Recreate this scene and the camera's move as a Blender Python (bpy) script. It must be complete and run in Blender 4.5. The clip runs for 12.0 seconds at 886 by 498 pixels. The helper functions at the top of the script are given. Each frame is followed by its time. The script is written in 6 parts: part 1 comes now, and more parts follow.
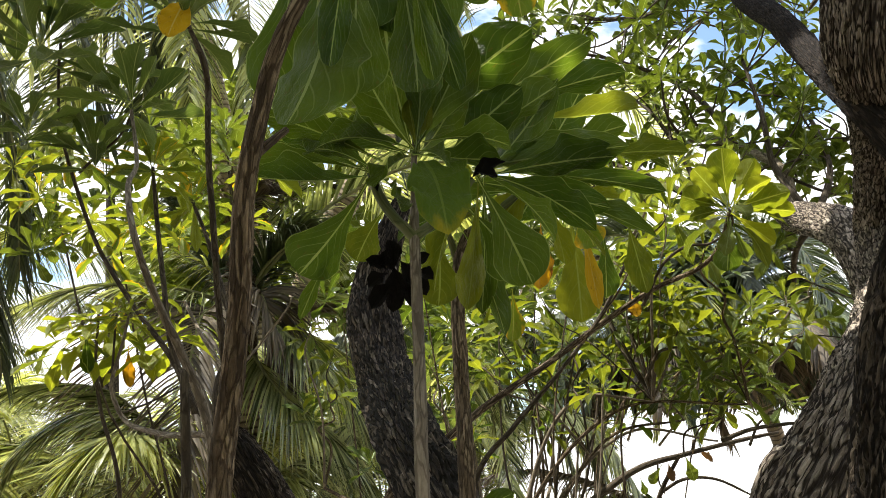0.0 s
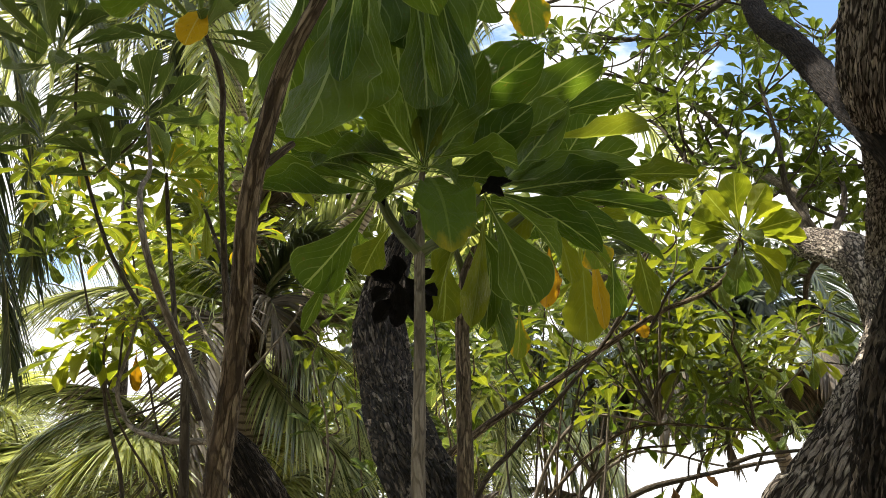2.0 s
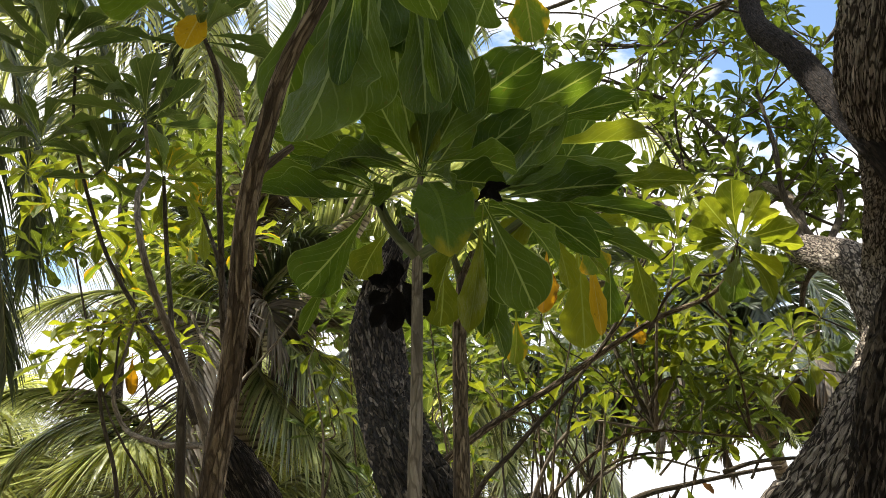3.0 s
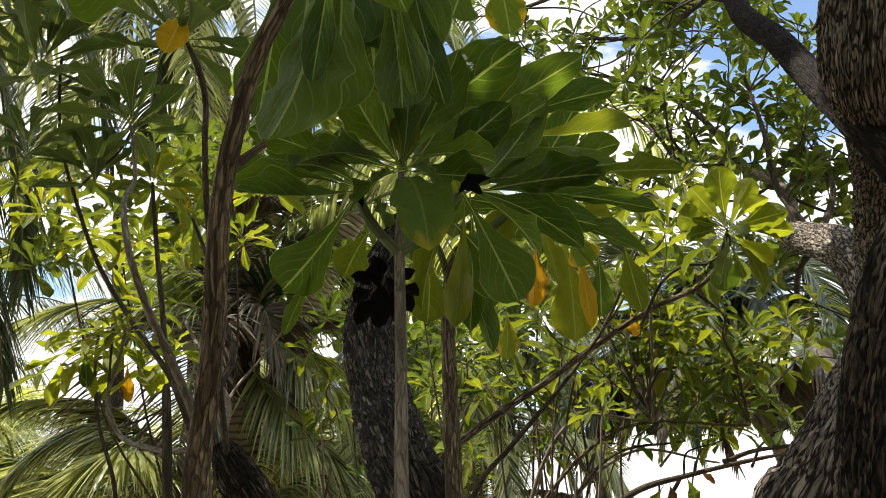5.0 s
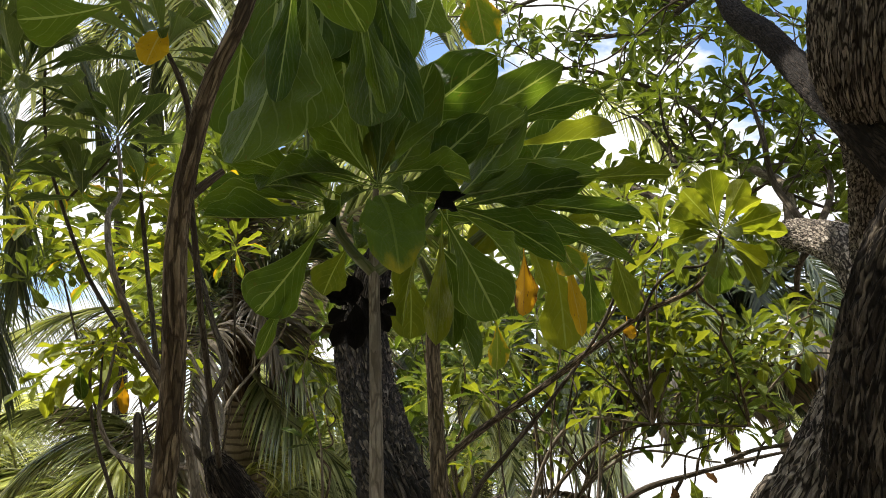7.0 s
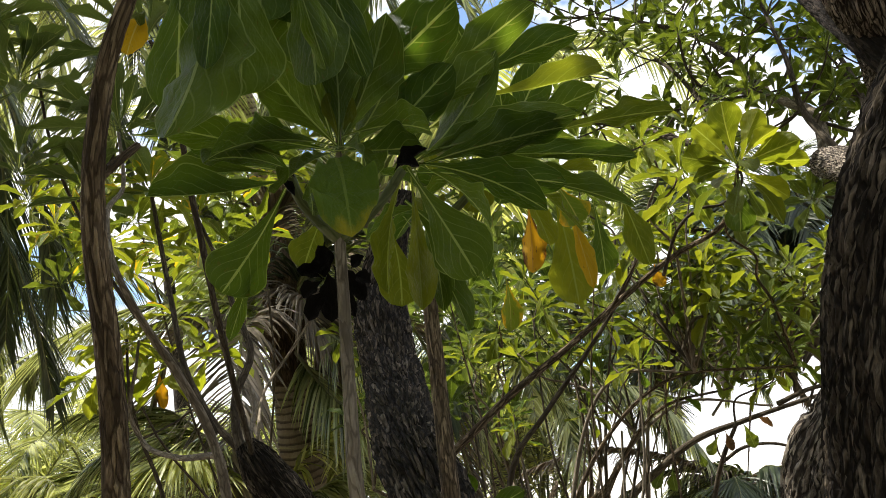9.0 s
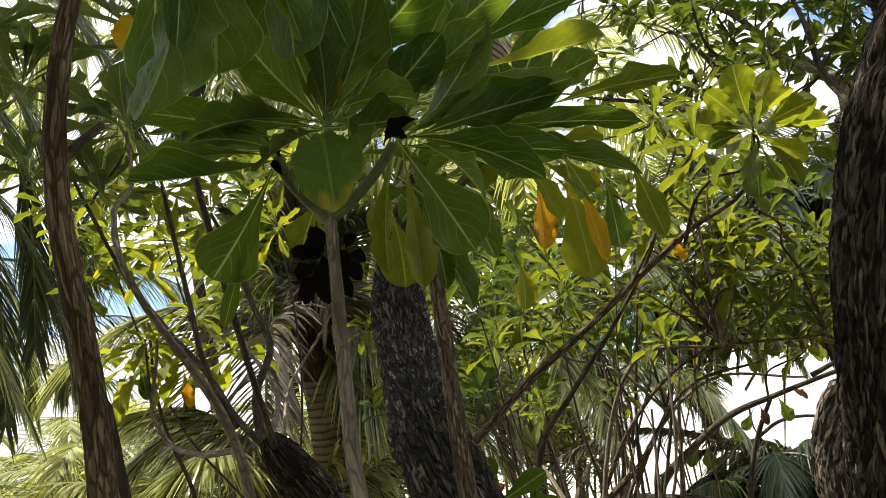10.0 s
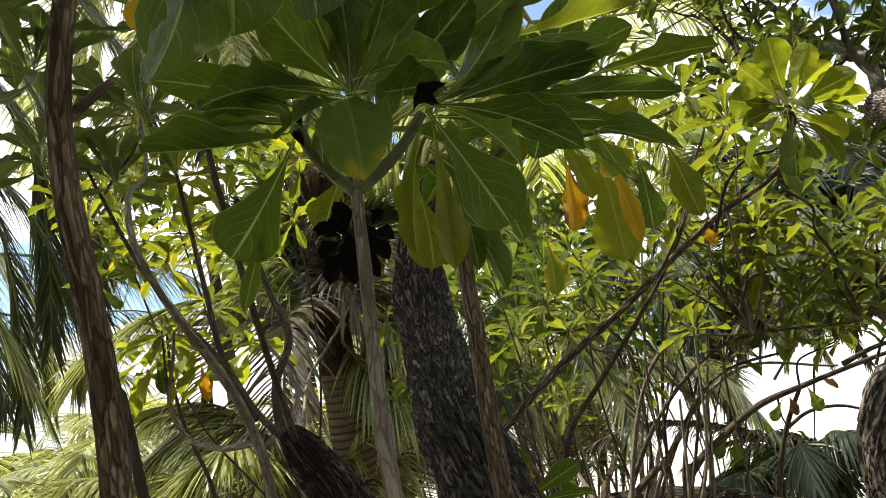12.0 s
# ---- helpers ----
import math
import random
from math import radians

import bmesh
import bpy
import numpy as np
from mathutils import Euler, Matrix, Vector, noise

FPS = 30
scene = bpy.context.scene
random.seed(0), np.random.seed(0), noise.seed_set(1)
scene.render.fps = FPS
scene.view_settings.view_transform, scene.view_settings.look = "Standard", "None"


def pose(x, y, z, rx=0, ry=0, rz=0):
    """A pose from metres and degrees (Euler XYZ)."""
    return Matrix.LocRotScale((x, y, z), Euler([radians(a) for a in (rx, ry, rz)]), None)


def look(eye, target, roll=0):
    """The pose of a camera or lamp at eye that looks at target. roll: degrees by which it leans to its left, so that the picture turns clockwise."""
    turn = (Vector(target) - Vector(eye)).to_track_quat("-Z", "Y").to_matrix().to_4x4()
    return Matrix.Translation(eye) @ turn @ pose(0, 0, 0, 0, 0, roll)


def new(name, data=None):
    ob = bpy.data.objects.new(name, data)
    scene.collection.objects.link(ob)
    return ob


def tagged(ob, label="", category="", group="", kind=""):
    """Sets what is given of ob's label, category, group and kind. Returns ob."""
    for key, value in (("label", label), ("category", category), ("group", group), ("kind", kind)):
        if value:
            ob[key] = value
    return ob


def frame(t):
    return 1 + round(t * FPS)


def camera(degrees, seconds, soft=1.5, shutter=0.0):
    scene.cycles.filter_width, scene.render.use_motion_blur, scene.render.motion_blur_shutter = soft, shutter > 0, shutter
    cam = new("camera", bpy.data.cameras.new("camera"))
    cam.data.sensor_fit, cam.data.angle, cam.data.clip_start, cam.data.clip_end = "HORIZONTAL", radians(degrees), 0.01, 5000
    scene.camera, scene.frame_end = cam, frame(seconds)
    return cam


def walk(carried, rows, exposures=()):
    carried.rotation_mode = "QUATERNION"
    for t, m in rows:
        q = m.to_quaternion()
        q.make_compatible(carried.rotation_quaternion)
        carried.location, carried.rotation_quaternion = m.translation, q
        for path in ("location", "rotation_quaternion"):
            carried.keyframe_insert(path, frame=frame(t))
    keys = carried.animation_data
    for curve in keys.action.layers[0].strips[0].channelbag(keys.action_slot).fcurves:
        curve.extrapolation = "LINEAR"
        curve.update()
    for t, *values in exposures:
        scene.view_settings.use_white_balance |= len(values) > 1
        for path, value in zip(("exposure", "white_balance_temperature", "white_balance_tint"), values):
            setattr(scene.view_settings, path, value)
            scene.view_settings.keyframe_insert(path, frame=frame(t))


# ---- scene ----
cam = camera(50.52, 12.0, soft=0.7)
walk(cam, [
    (0.0, look((-0.0315, -0.0170, 1.6012), (-0.0264, 2.8876, 2.3514), -0.29)),
    (0.5, look((-0.0323, -0.0151, 1.5981), (-0.0480, 2.8876, 2.3559), 0.07)),
    (1.0, look((-0.0279, -0.0151, 1.6013), (-0.0582, 2.8853, 2.3670), 0.58)),
    (1.5, look((-0.0210, -0.0174, 1.6049), (-0.0591, 2.8798, 2.3824), 1.20)),
    (2.0, look((-0.0194, -0.0189, 1.6069), (-0.0563, 2.8749, 2.3972), 1.78)),
    (2.5, look((-0.0216, -0.0167, 1.6070), (-0.0539, 2.8741, 2.4085), 2.13)),
    (3.0, look((-0.0208, -0.0183, 1.6059), (-0.0483, 2.8710, 2.4131), 2.07)),
    (5.0, look((0.0034, -0.0109, 1.5997), (-0.0182, 2.8785, 2.4067), 0.30)),
    (5.5, look((0.0027, 0.0001, 1.6024), (-0.0127, 2.8889, 2.4115), 0.02)),
    (6.0, look((0.0082, 0.0013, 1.6099), (-0.0073, 2.8899, 2.4196), -0.26)),
    (6.5, look((0.0188, 0.0035, 1.6213), (0.0003, 2.8927, 2.4289), -0.52)),
    (7.0, look((0.0454, 0.0125, 1.6400), (0.0097, 2.9048, 2.4357), -0.75)),
    (7.2, look((0.0531, 0.0212, 1.6431), (0.0090, 2.9148, 2.4340), -0.85)),
    (8.8, look((0.1444, 0.0742, 1.6367), (-0.0395, 2.9812, 2.3547), -4.73)),
    (9.0, look((0.1557, 0.0939, 1.6357), (-0.0475, 3.0007, 2.3494), -5.44)),
    (9.5, look((0.1920, 0.1236, 1.6250), (-0.0741, 3.0280, 2.3278), -6.81)),
    (10.0, look((0.1960, 0.1476, 1.6180), (-0.1060, 3.0496, 2.3157), -7.89)),
    (10.5, look((0.1974, 0.1606, 1.6228), (-0.1323, 3.0613, 2.3136), -8.42)),
    (11.0, look((0.1944, 0.1809, 1.6179), (-0.1539, 3.0791, 2.3103), -8.59)),
    (11.5, look((0.1863, 0.1971, 1.6187), (-0.1761, 3.0954, 2.3032), -8.48)),
    (12.0, look((0.1594, 0.2299, 1.6160), (-0.1912, 3.1287, 2.3048), -8.22)),
], exposures=[(0.0, 1.06), (2.5, 0.94), (6.5, 0.73), (10.5, 0.78), (12.0, 0.83)])

# ---- light ----
SUN_ELEV, SUN_AZ = radians(64), radians(-79)      # azimuth from +y, clockwise
world = bpy.data.worlds.new("tropical_sky")
scene.world = world
world.use_nodes = True
wn, wl = world.node_tree.nodes, world.node_tree.links
wn.clear()
w_out = wn.new("ShaderNodeOutputWorld")
w_bg = wn.new("ShaderNodeBackground")
w_sky = wn.new("ShaderNodeTexSky")
w_sky.sky_type, w_sky.sun_disc = "NISHITA", False
w_sky.sun_elevation, w_sky.sun_rotation = SUN_ELEV, SUN_AZ
w_sky.air_density, w_sky.dust_density, w_sky.ozone_density = 1.0, 0.6, 1.6
w_tc = wn.new("ShaderNodeTexCoord")
w_map = wn.new("ShaderNodeMapping")
w_map.inputs["Scale"].default_value = (1.0, 1.0, 2.2)
w_map.inputs["Location"].default_value = (-11.6, 9.98, 11.75)
w_noise = wn.new("ShaderNodeTexNoise")
w_noise.inputs["Scale"].default_value = 3.2
w_noise.inputs["Detail"].default_value = 7
w_noise.inputs["Roughness"].default_value = 0.56
w_ramp = wn.new("ShaderNodeValToRGB")
w_ramp.color_ramp.elements[0].position, w_ramp.color_ramp.elements[1].position = 0.44, 0.50
w_mix = wn.new("ShaderNodeMix")
w_mix.data_type = "RGBA"
w_mix.inputs["B"].default_value = (5.7, 5.7, 5.75, 1)   # sunlit cumulus
wl.new(w_tc.outputs["Generated"], w_map.inputs["Vector"])
wl.new(w_map.outputs["Vector"], w_noise.inputs["Vector"])
wl.new(w_noise.outputs["Fac"], w_ramp.inputs["Fac"])
wl.new(w_ramp.outputs["Color"], w_mix.inputs["Factor"])
wl.new(w_sky.outputs["Color"], w_mix.inputs["A"])
wl.new(w_mix.outputs["Result"], w_bg.inputs["Color"])
w_bg.inputs["Strength"].default_value = 0.145
wl.new(w_bg.outputs["Background"], w_out.inputs["Surface"])

sun_data = bpy.data.lights.new("sun", "SUN")
sun_data.energy, sun_data.angle, sun_data.color = 5.0, radians(0.55), (1.0, 0.95, 0.86)
sun = new("sun", sun_data)
TO_SUN = Vector((math.sin(SUN_AZ) * math.cos(SUN_ELEV), math.cos(SUN_AZ) * math.cos(SUN_ELEV), math.sin(SUN_ELEV)))
sun.matrix_world = look(TO_SUN * 50, (0, 0, 0))


# ---- materials ----
def material(name):
    m = bpy.data.materials.new(name)
    m.use_nodes = True
    n, l = m.node_tree.nodes, m.node_tree.links
    n.clear()
    return m, n, l


def ramp(n, l, fac, stops):
    r = n.new("ShaderNodeValToRGB")
    e = r.color_ramp.elements
    e[0].position, e[0].color = stops[0][0], (*stops[0][1], 1)
    e[1].position, e[1].color = stops[-1][0], (*stops[-1][1], 1)
    for p, c in stops[1:-1]:
        e.new(p).color = (*c, 1)
    l.new(fac, r.inputs["Fac"])
    return r.outputs["Color"]


def noise_tex(n, l, vec, scale, detail=4, rough=0.55):
    t = n.new("ShaderNodeTexNoise")
    t.inputs["Scale"].default_value, t.inputs["Detail"].default_value, t.inputs["Roughness"].default_value = scale, detail, rough
    if vec is not None:
        l.new(vec, t.inputs["Vector"])
    return t.outputs["Fac"]


def maths(n, l, op, a, b=0.0, c=0.0):
    t = n.new("ShaderNodeMath")
    t.operation = op
    for i, v in enumerate((a, b, c)):
        if isinstance(v, (int, float)):
            t.inputs[i].default_value = v
        else:
            l.new(v, t.inputs[i])
    return t.outputs[0]


def mixed(n, l, fac, a, b, blend="MIX"):
    t = n.new("ShaderNodeMix")
    t.data_type, t.blend_type = "RGBA", blend
    for key, v in (("Factor", fac), ("A", a), ("B", b)):
        if isinstance(v, (int, float)):
            t.inputs[key].default_value = v
        elif isinstance(v, tuple):
            t.inputs[key].default_value = (*v, 1)
        else:
            l.new(v, t.inputs[key])
    return t.outputs["Result"]


def leaf_material(name, dark, light, vein, glow, rough=0.42, through_share=0.42, edge=None, spots=0.0, veins=7.0, tip=None):
    """A leaf with midrib, side veins, blotches and light coming through it. The UV map holds (across, along)."""
    m, n, l = material(name)
    uv = n.new("ShaderNodeUVMap")
    sep = n.new("ShaderNodeSeparateXYZ")
    l.new(uv.outputs["UV"], sep.inputs[0])
    across = maths(n, l, "ABSOLUTE", maths(n, l, "SUBTRACT", sep.outputs["X"], 0.5))
    along = sep.outputs["Y"]
    geo = n.new("ShaderNodeNewGeometry")
    info = n.new("ShaderNodeObjectInfo")
    obj = n.new("ShaderNodeTexCoord")
    # side veins leave the midrib at a slant
    wobble = maths(n, l, "MULTIPLY", noise_tex(n, l, uv.outputs["UV"], 2.5, 2), 0.05)
    slant = maths(n, l, "SUBTRACT", along, maths(n, l, "MULTIPLY", across, maths(n, l, "MULTIPLY_ADD", across, 0.9, 0.5)))
    phase = maths(n, l, "FRACT", maths(n, l, "MULTIPLY", maths(n, l, "ADD", slant, wobble), veins))
    near = n.new("ShaderNodeMapRange")
    near.interpolation_type = "SMOOTHSTEP"
    near.inputs["From Min"].default_value, near.inputs["From Max"].default_value = 0.07, 0.015
    l.new(maths(n, l, "ABSOLUTE", maths(n, l, "SUBTRACT", phase, 0.5)), near.inputs["Value"])
    fade = maths(n, l, "MULTIPLY_ADD", across, -0.7, 0.42)
    rib_w = maths(n, l, "MULTIPLY_ADD", maths(n, l, "POWER", maths(n, l, "SUBTRACT", 1.0, along), 5.0), 0.24, 0.02)
    rib = maths(n, l, "LESS_THAN", across, rib_w)
    lines = maths(n, l, "MAXIMUM", rib, maths(n, l, "MULTIPLY", near.outputs["Result"], fade))
    margin = maths(n, l, "MULTIPLY", maths(n, l, "GREATER_THAN", across, 0.482), 0.55)
    lines = maths(n, l, "MAXIMUM", lines, margin)
    blotch = noise_tex(n, l, obj.outputs["Object"], 3.2, 5, 0.6)
    fine = noise_tex(n, l, obj.outputs["Object"], 34, 3, 0.6)
    tone = maths(n, l, "ADD", maths(n, l, "MULTIPLY", info.outputs["Random"], 0.45),
                 maths(n, l, "MULTIPLY_ADD", blotch, 0.6, maths(n, l, "MULTIPLY", fine, 0.14)))
    tone = maths(n, l, "SUBTRACT", tone, 0.1)
    base = ramp(n, l, tone, [(0.2, dark), (0.85, light)])
    base = mixed(n, l, lines, base, vein)
    if edge is not None:
        e = maths(n, l, "ADD", maths(n, l, "MULTIPLY", across, 1.5), maths(n, l, "MULTIPLY_ADD", blotch, 1.6, -1.05))
        ef = n.new("ShaderNodeMapRange")
        ef.inputs["From Min"].default_value, ef.inputs["From Max"].default_value = 0.30, 0.62
        l.new(e, ef.inputs["Value"])
        base = mixed(n, l, ef.outputs["Result"], base, edge)
    if tip is not None:
        tf = n.new("ShaderNodeMapRange")
        tf.inputs["From Min"].default_value, tf.inputs["From Max"].default_value = 0.86, 1.12
        l.new(maths(n, l, "MULTIPLY_ADD", maths(n, l, "SUBTRACT", blotch, 0.5), 0.5, along), tf.inputs["Value"])
        base = mixed(n, l, tf.outputs["Result"], base, tip)
    if spots:
        s = noise_tex(n, l, obj.outputs["Object"], 12, 2, 0.5)
        base = mixed(n, l, maths(n, l, "MULTIPLY", maths(n, l, "GREATER_THAN", s, 0.68), spots), base, (0.16, 0.09, 0.03))
    bsdf = n.new("ShaderNodeBsdfPrincipled")
    l.new(base, bsdf.inputs["Base Color"])
    bsdf.inputs["Roughness"].default_value = rough
    bsdf.inputs["IOR"].default_value = 1.42
    bsdf.inputs["Specular IOR Level"].default_value = 0.26
    hue = mixed(n, l, 1.0, base, glow, "MULTIPLY")
    tl = n.new("ShaderNodeBsdfTranslucent")
    l.new(hue, tl.inputs["Color"])
    bump = n.new("ShaderNodeBump")
    bump.inputs["Strength"].default_value, bump.inputs["Distance"].default_value = 0.7, 0.006
    crinkle = noise_tex(n, l, obj.outputs["Object"], 13, 4, 0.6)
    relief = maths(n, l, "ADD", maths(n, l, "MULTIPLY", lines, -0.8), maths(n, l, "MULTIPLY_ADD", fine, 0.5, maths(n, l, "MULTIPLY", crinkle, 1.6)))
    l.new(relief, bump.inputs["Height"])
    l.new(bump.outputs["Normal"], bsdf.inputs["Normal"])
    mix = n.new("ShaderNodeMixShader")
    mix.inputs["Fac"].default_value = through_share
    l.new(bsdf.outputs[0], mix.inputs[1])
    l.new(tl.outputs[0], mix.inputs[2])
    out = n.new("ShaderNodeOutputMaterial")
    l.new(mix.outputs[0], out.inputs["Surface"])
    return m


def bark_material(name, stops, scale=1.0, stretch=4.0, bump_d=0.008, rough=0.9, flecks=0.3, furrow=0.85):
    m, n, l = material(name)
    uv = n.new("ShaderNodeUVMap")          # metres around and along
    mp = n.new("ShaderNodeMapping")
    mp.inputs["Scale"].default_value = (1.0, 1.0 / stretch, 1.0)
    l.new(uv.outputs["UV"], mp.inputs["Vector"])
    tc = n.new("ShaderNodeTexCoord")
    big = noise_tex(n, l, tc.outputs["Object"], 5 * scale, 5, 0.6)
    grain = noise_tex(n, l, mp.outputs["Vector"], 90 * scale, 6, 0.65)
    # cracked plates: cells drawn out along the limb, their edges bent by noise
    warp = n.new("ShaderNodeTexNoise")
    warp.inputs["Scale"].default_value, warp.inputs["Detail"].default_value = 38 * scale, 3
    l.new(mp.outputs["Vector"], warp.inputs["Vector"])
    bent = n.new("ShaderNodeVectorMath")
    bent.operation = "MULTIPLY_ADD"
    l.new(warp.outputs["Color"], bent.inputs[0])
    bent.inputs[1].default_value = (0.034 / scale, 0.034 / scale, 0.0)
    l.new(mp.outputs["Vector"], bent.inputs[2])
    vor = n.new("ShaderNodeTexVoronoi")
    vor.feature = "DISTANCE_TO_EDGE"
    vor.inputs["Scale"].default_value = 60 * scale
    l.new(bent.outputs["Vector"], vor.inputs["Vector"])
    crack = n.new("ShaderNodeMapRange")
    crack.interpolation_type = "SMOOTHSTEP"
    crack.inputs["From Min"].default_value, crack.inputs["From Max"].default_value = 0.02, 0.15
    l.new(vor.outputs["Distance"], crack.inputs["Value"])
    tone = maths(n, l, "MULTIPLY_ADD", grain, 0.62, maths(n, l, "MULTIPLY", big, 0.5))
    cell = n.new("ShaderNodeTexVoronoi")
    cell.inputs["Scale"].default_value = 60 * scale
    l.new(bent.outputs["Vector"], cell.inputs["Vector"])
    csep = n.new("ShaderNodeSeparateXYZ")
    l.new(cell.outputs["Color"], csep.inputs[0])
    plate = maths(n, l, "MULTIPLY", maths(n, l, "SUBTRACT", csep.outputs["X"], 0.5), flecks)
    tone = maths(n, l, "MULTIPLY_ADD", crack.outputs["Result"], 0.16, maths(n, l, "ADD", maths(n, l, "SUBTRACT", tone, 0.17), plate))
    base = ramp(n, l, tone, stops)
    # furrows: dark lines that run along the limb and branch
    gaps = []
    for k, (sc, wide) in enumerate(((46, 0.10), (105, 0.07))):
        fm = n.new("ShaderNodeMapping")
        fm.inputs["Scale"].default_value = (1.0, 0.8 / stretch, 1.0)
        fm.inputs["Location"].default_value = (3.1 * k, 1.7 * k, 0)
        l.new(uv.outputs["UV"], fm.inputs["Vector"])
        nz = noise_tex(n, l, fm.outputs["Vector"], sc * scale, 3, 0.6)
        fr = n.new("ShaderNodeMapRange")
        fr.interpolation_type = "SMOOTHSTEP"
        fr.inputs["From Max"].default_value = wide
        l.new(maths(n, l, "ABSOLUTE", maths(n, l, "SUBTRACT", nz, 0.5)), fr.inputs["Value"])
        gaps.append(fr.outputs["Result"])
    ridge = maths(n, l, "MULTIPLY", crack.outputs["Result"], maths(n, l, "MULTIPLY_ADD", gaps[0], 0.45, maths(n, l, "MULTIPLY_ADD", gaps[1], 0.2, 0.35)))
    base = mixed(n, l, maths(n, l, "MULTIPLY", maths(n, l, "SUBTRACT", 1.0, ridge), furrow), base, stops[0][1])
    bsdf = n.new("ShaderNodeBsdfPrincipled")
    l.new(base, bsdf.inputs["Base Color"])
    bsdf.inputs["Roughness"].default_value = rough
    bsdf.inputs["Specular IOR Level"].default_value = 0.25
    bump = n.new("ShaderNodeBump")
    bump.inputs["Strength"].default_value, bump.inputs["Distance"].default_value = 0.9, bump_d
    l.new(maths(n, l, "ADD", maths(n, l, "MULTIPLY", grain, 0.5), maths(n, l, "MULTIPLY", ridge, 1.0)), bump.inputs["Height"])
    l.new(bump.outputs["Normal"], bsdf.inputs["Normal"])
    out = n.new("ShaderNodeOutputMaterial")
    l.new(bsdf.outputs[0], out.inputs["Surface"])
    return m


def palm_trunk_material():
    """Grey-brown wood with the rings that fallen fronds leave."""
    m, n, l = material("palm_trunk")
    uv = n.new("ShaderNodeUVMap")
    sep = n.new("ShaderNodeSeparateXYZ")
    l.new(uv.outputs["UV"], sep.inputs[0])
    tc = n.new("ShaderNodeTexCoord")
    blotch = noise_tex(n, l, tc.outputs["Object"], 6, 5, 0.65)
    mp = n.new("ShaderNodeMapping")
    mp.inputs["Scale"].default_value = (1.0, 0.15, 1.0)
    l.new(uv.outputs["UV"], mp.inputs["Vector"])
    fibre = noise_tex(n, l, mp.outputs["Vector"], 120, 4, 0.6)
    along = maths(n, l, "MULTIPLY_ADD", noise_tex(n, l, uv.outputs["UV"], 9, 3, 0.6), 0.035, sep.outputs["Y"])
    ring = maths(n, l, "FRACT", maths(n, l, "MULTIPLY", along, 19.0))
    scar = n.new("ShaderNodeMapRange")
    scar.interpolation_type = "SMOOTHSTEP"
    scar.inputs["From Min"].default_value, scar.inputs["From Max"].default_value = 0.18, 0.42
    l.new(ring, scar.inputs["Value"])
    tone = maths(n, l, "MULTIPLY_ADD", blotch, 0.7, maths(n, l, "MULTIPLY", fibre, 0.35))
    base = ramp(n, l, tone, [(0.3, (0.15, 0.112, 0.065)), (0.52, (0.28, 0.222, 0.14)), (0.75, (0.42, 0.35, 0.24))])
    base = mixed(n, l, maths(n, l, "MULTIPLY", maths(n, l, "SUBTRACT", 1.0, scar.outputs["Result"]), 0.8), base, (0.07, 0.05, 0.032))
    bsdf = n.new("ShaderNodeBsdfPrincipled")
    l.new(base, bsdf.inputs["Base Color"])
    bsdf.inputs["Roughness"].default_value = 0.85
    bump = n.new("ShaderNodeBump")
    bump.inputs["Strength"].default_value, bump.inputs["Distance"].default_value = 0.9, 0.012
    l.new(maths(n, l, "MULTIPLY_ADD", fibre, 0.3, scar.outputs["Result"]), bump.inputs["Height"])
    l.new(bump.outputs["Normal"], bsdf.inputs["Normal"])
    out = n.new("ShaderNodeOutputMaterial")
    l.new(bsdf.outputs[0], out.inputs["Surface"])
    return m


def frond_material(name, dark, light, glow, through_share=0.35, rough=0.4):
    m, n, l = material(name)
    geo = n.new("ShaderNodeNewGeometry")
    tc = n.new("ShaderNodeTexCoord")
    blotch = noise_tex(n, l, tc.outputs["Object"], 1.7, 5, 0.6)
    # Random tone per leaflet, wide enough to paint glints and shadowed gaps.
    tone = maths(n, l, "MULTIPLY_ADD", geo.outputs["Random Per Island"], 0.72, maths(n, l, "MULTIPLY", blotch, 0.34))
    base = ramp(n, l, tone, [(0.16, dark), (0.78, light)])
    bsdf = n.new("ShaderNodeBsdfPrincipled")
    l.new(base, bsdf.inputs["Base Color"])
    bsdf.inputs["Roughness"].default_value = rough
    bsdf.inputs["Specular IOR Level"].default_value = 0.85
    tl = n.new("ShaderNodeBsdfTranslucent")
    l.new(mixed(n, l, 1.0, base, glow, "MULTIPLY"), tl.inputs["Color"])
    mix = n.new("ShaderNodeMixShader")
    mix.inputs["Fac"].default_value = through_share
    l.new(bsdf.outputs[0], mix.inputs[1])
    l.new(tl.outputs[0], mix.inputs[2])
    out = n.new("ShaderNodeOutputMaterial")
    l.new(mix.outputs[0], out.inputs["Surface"])
    return m


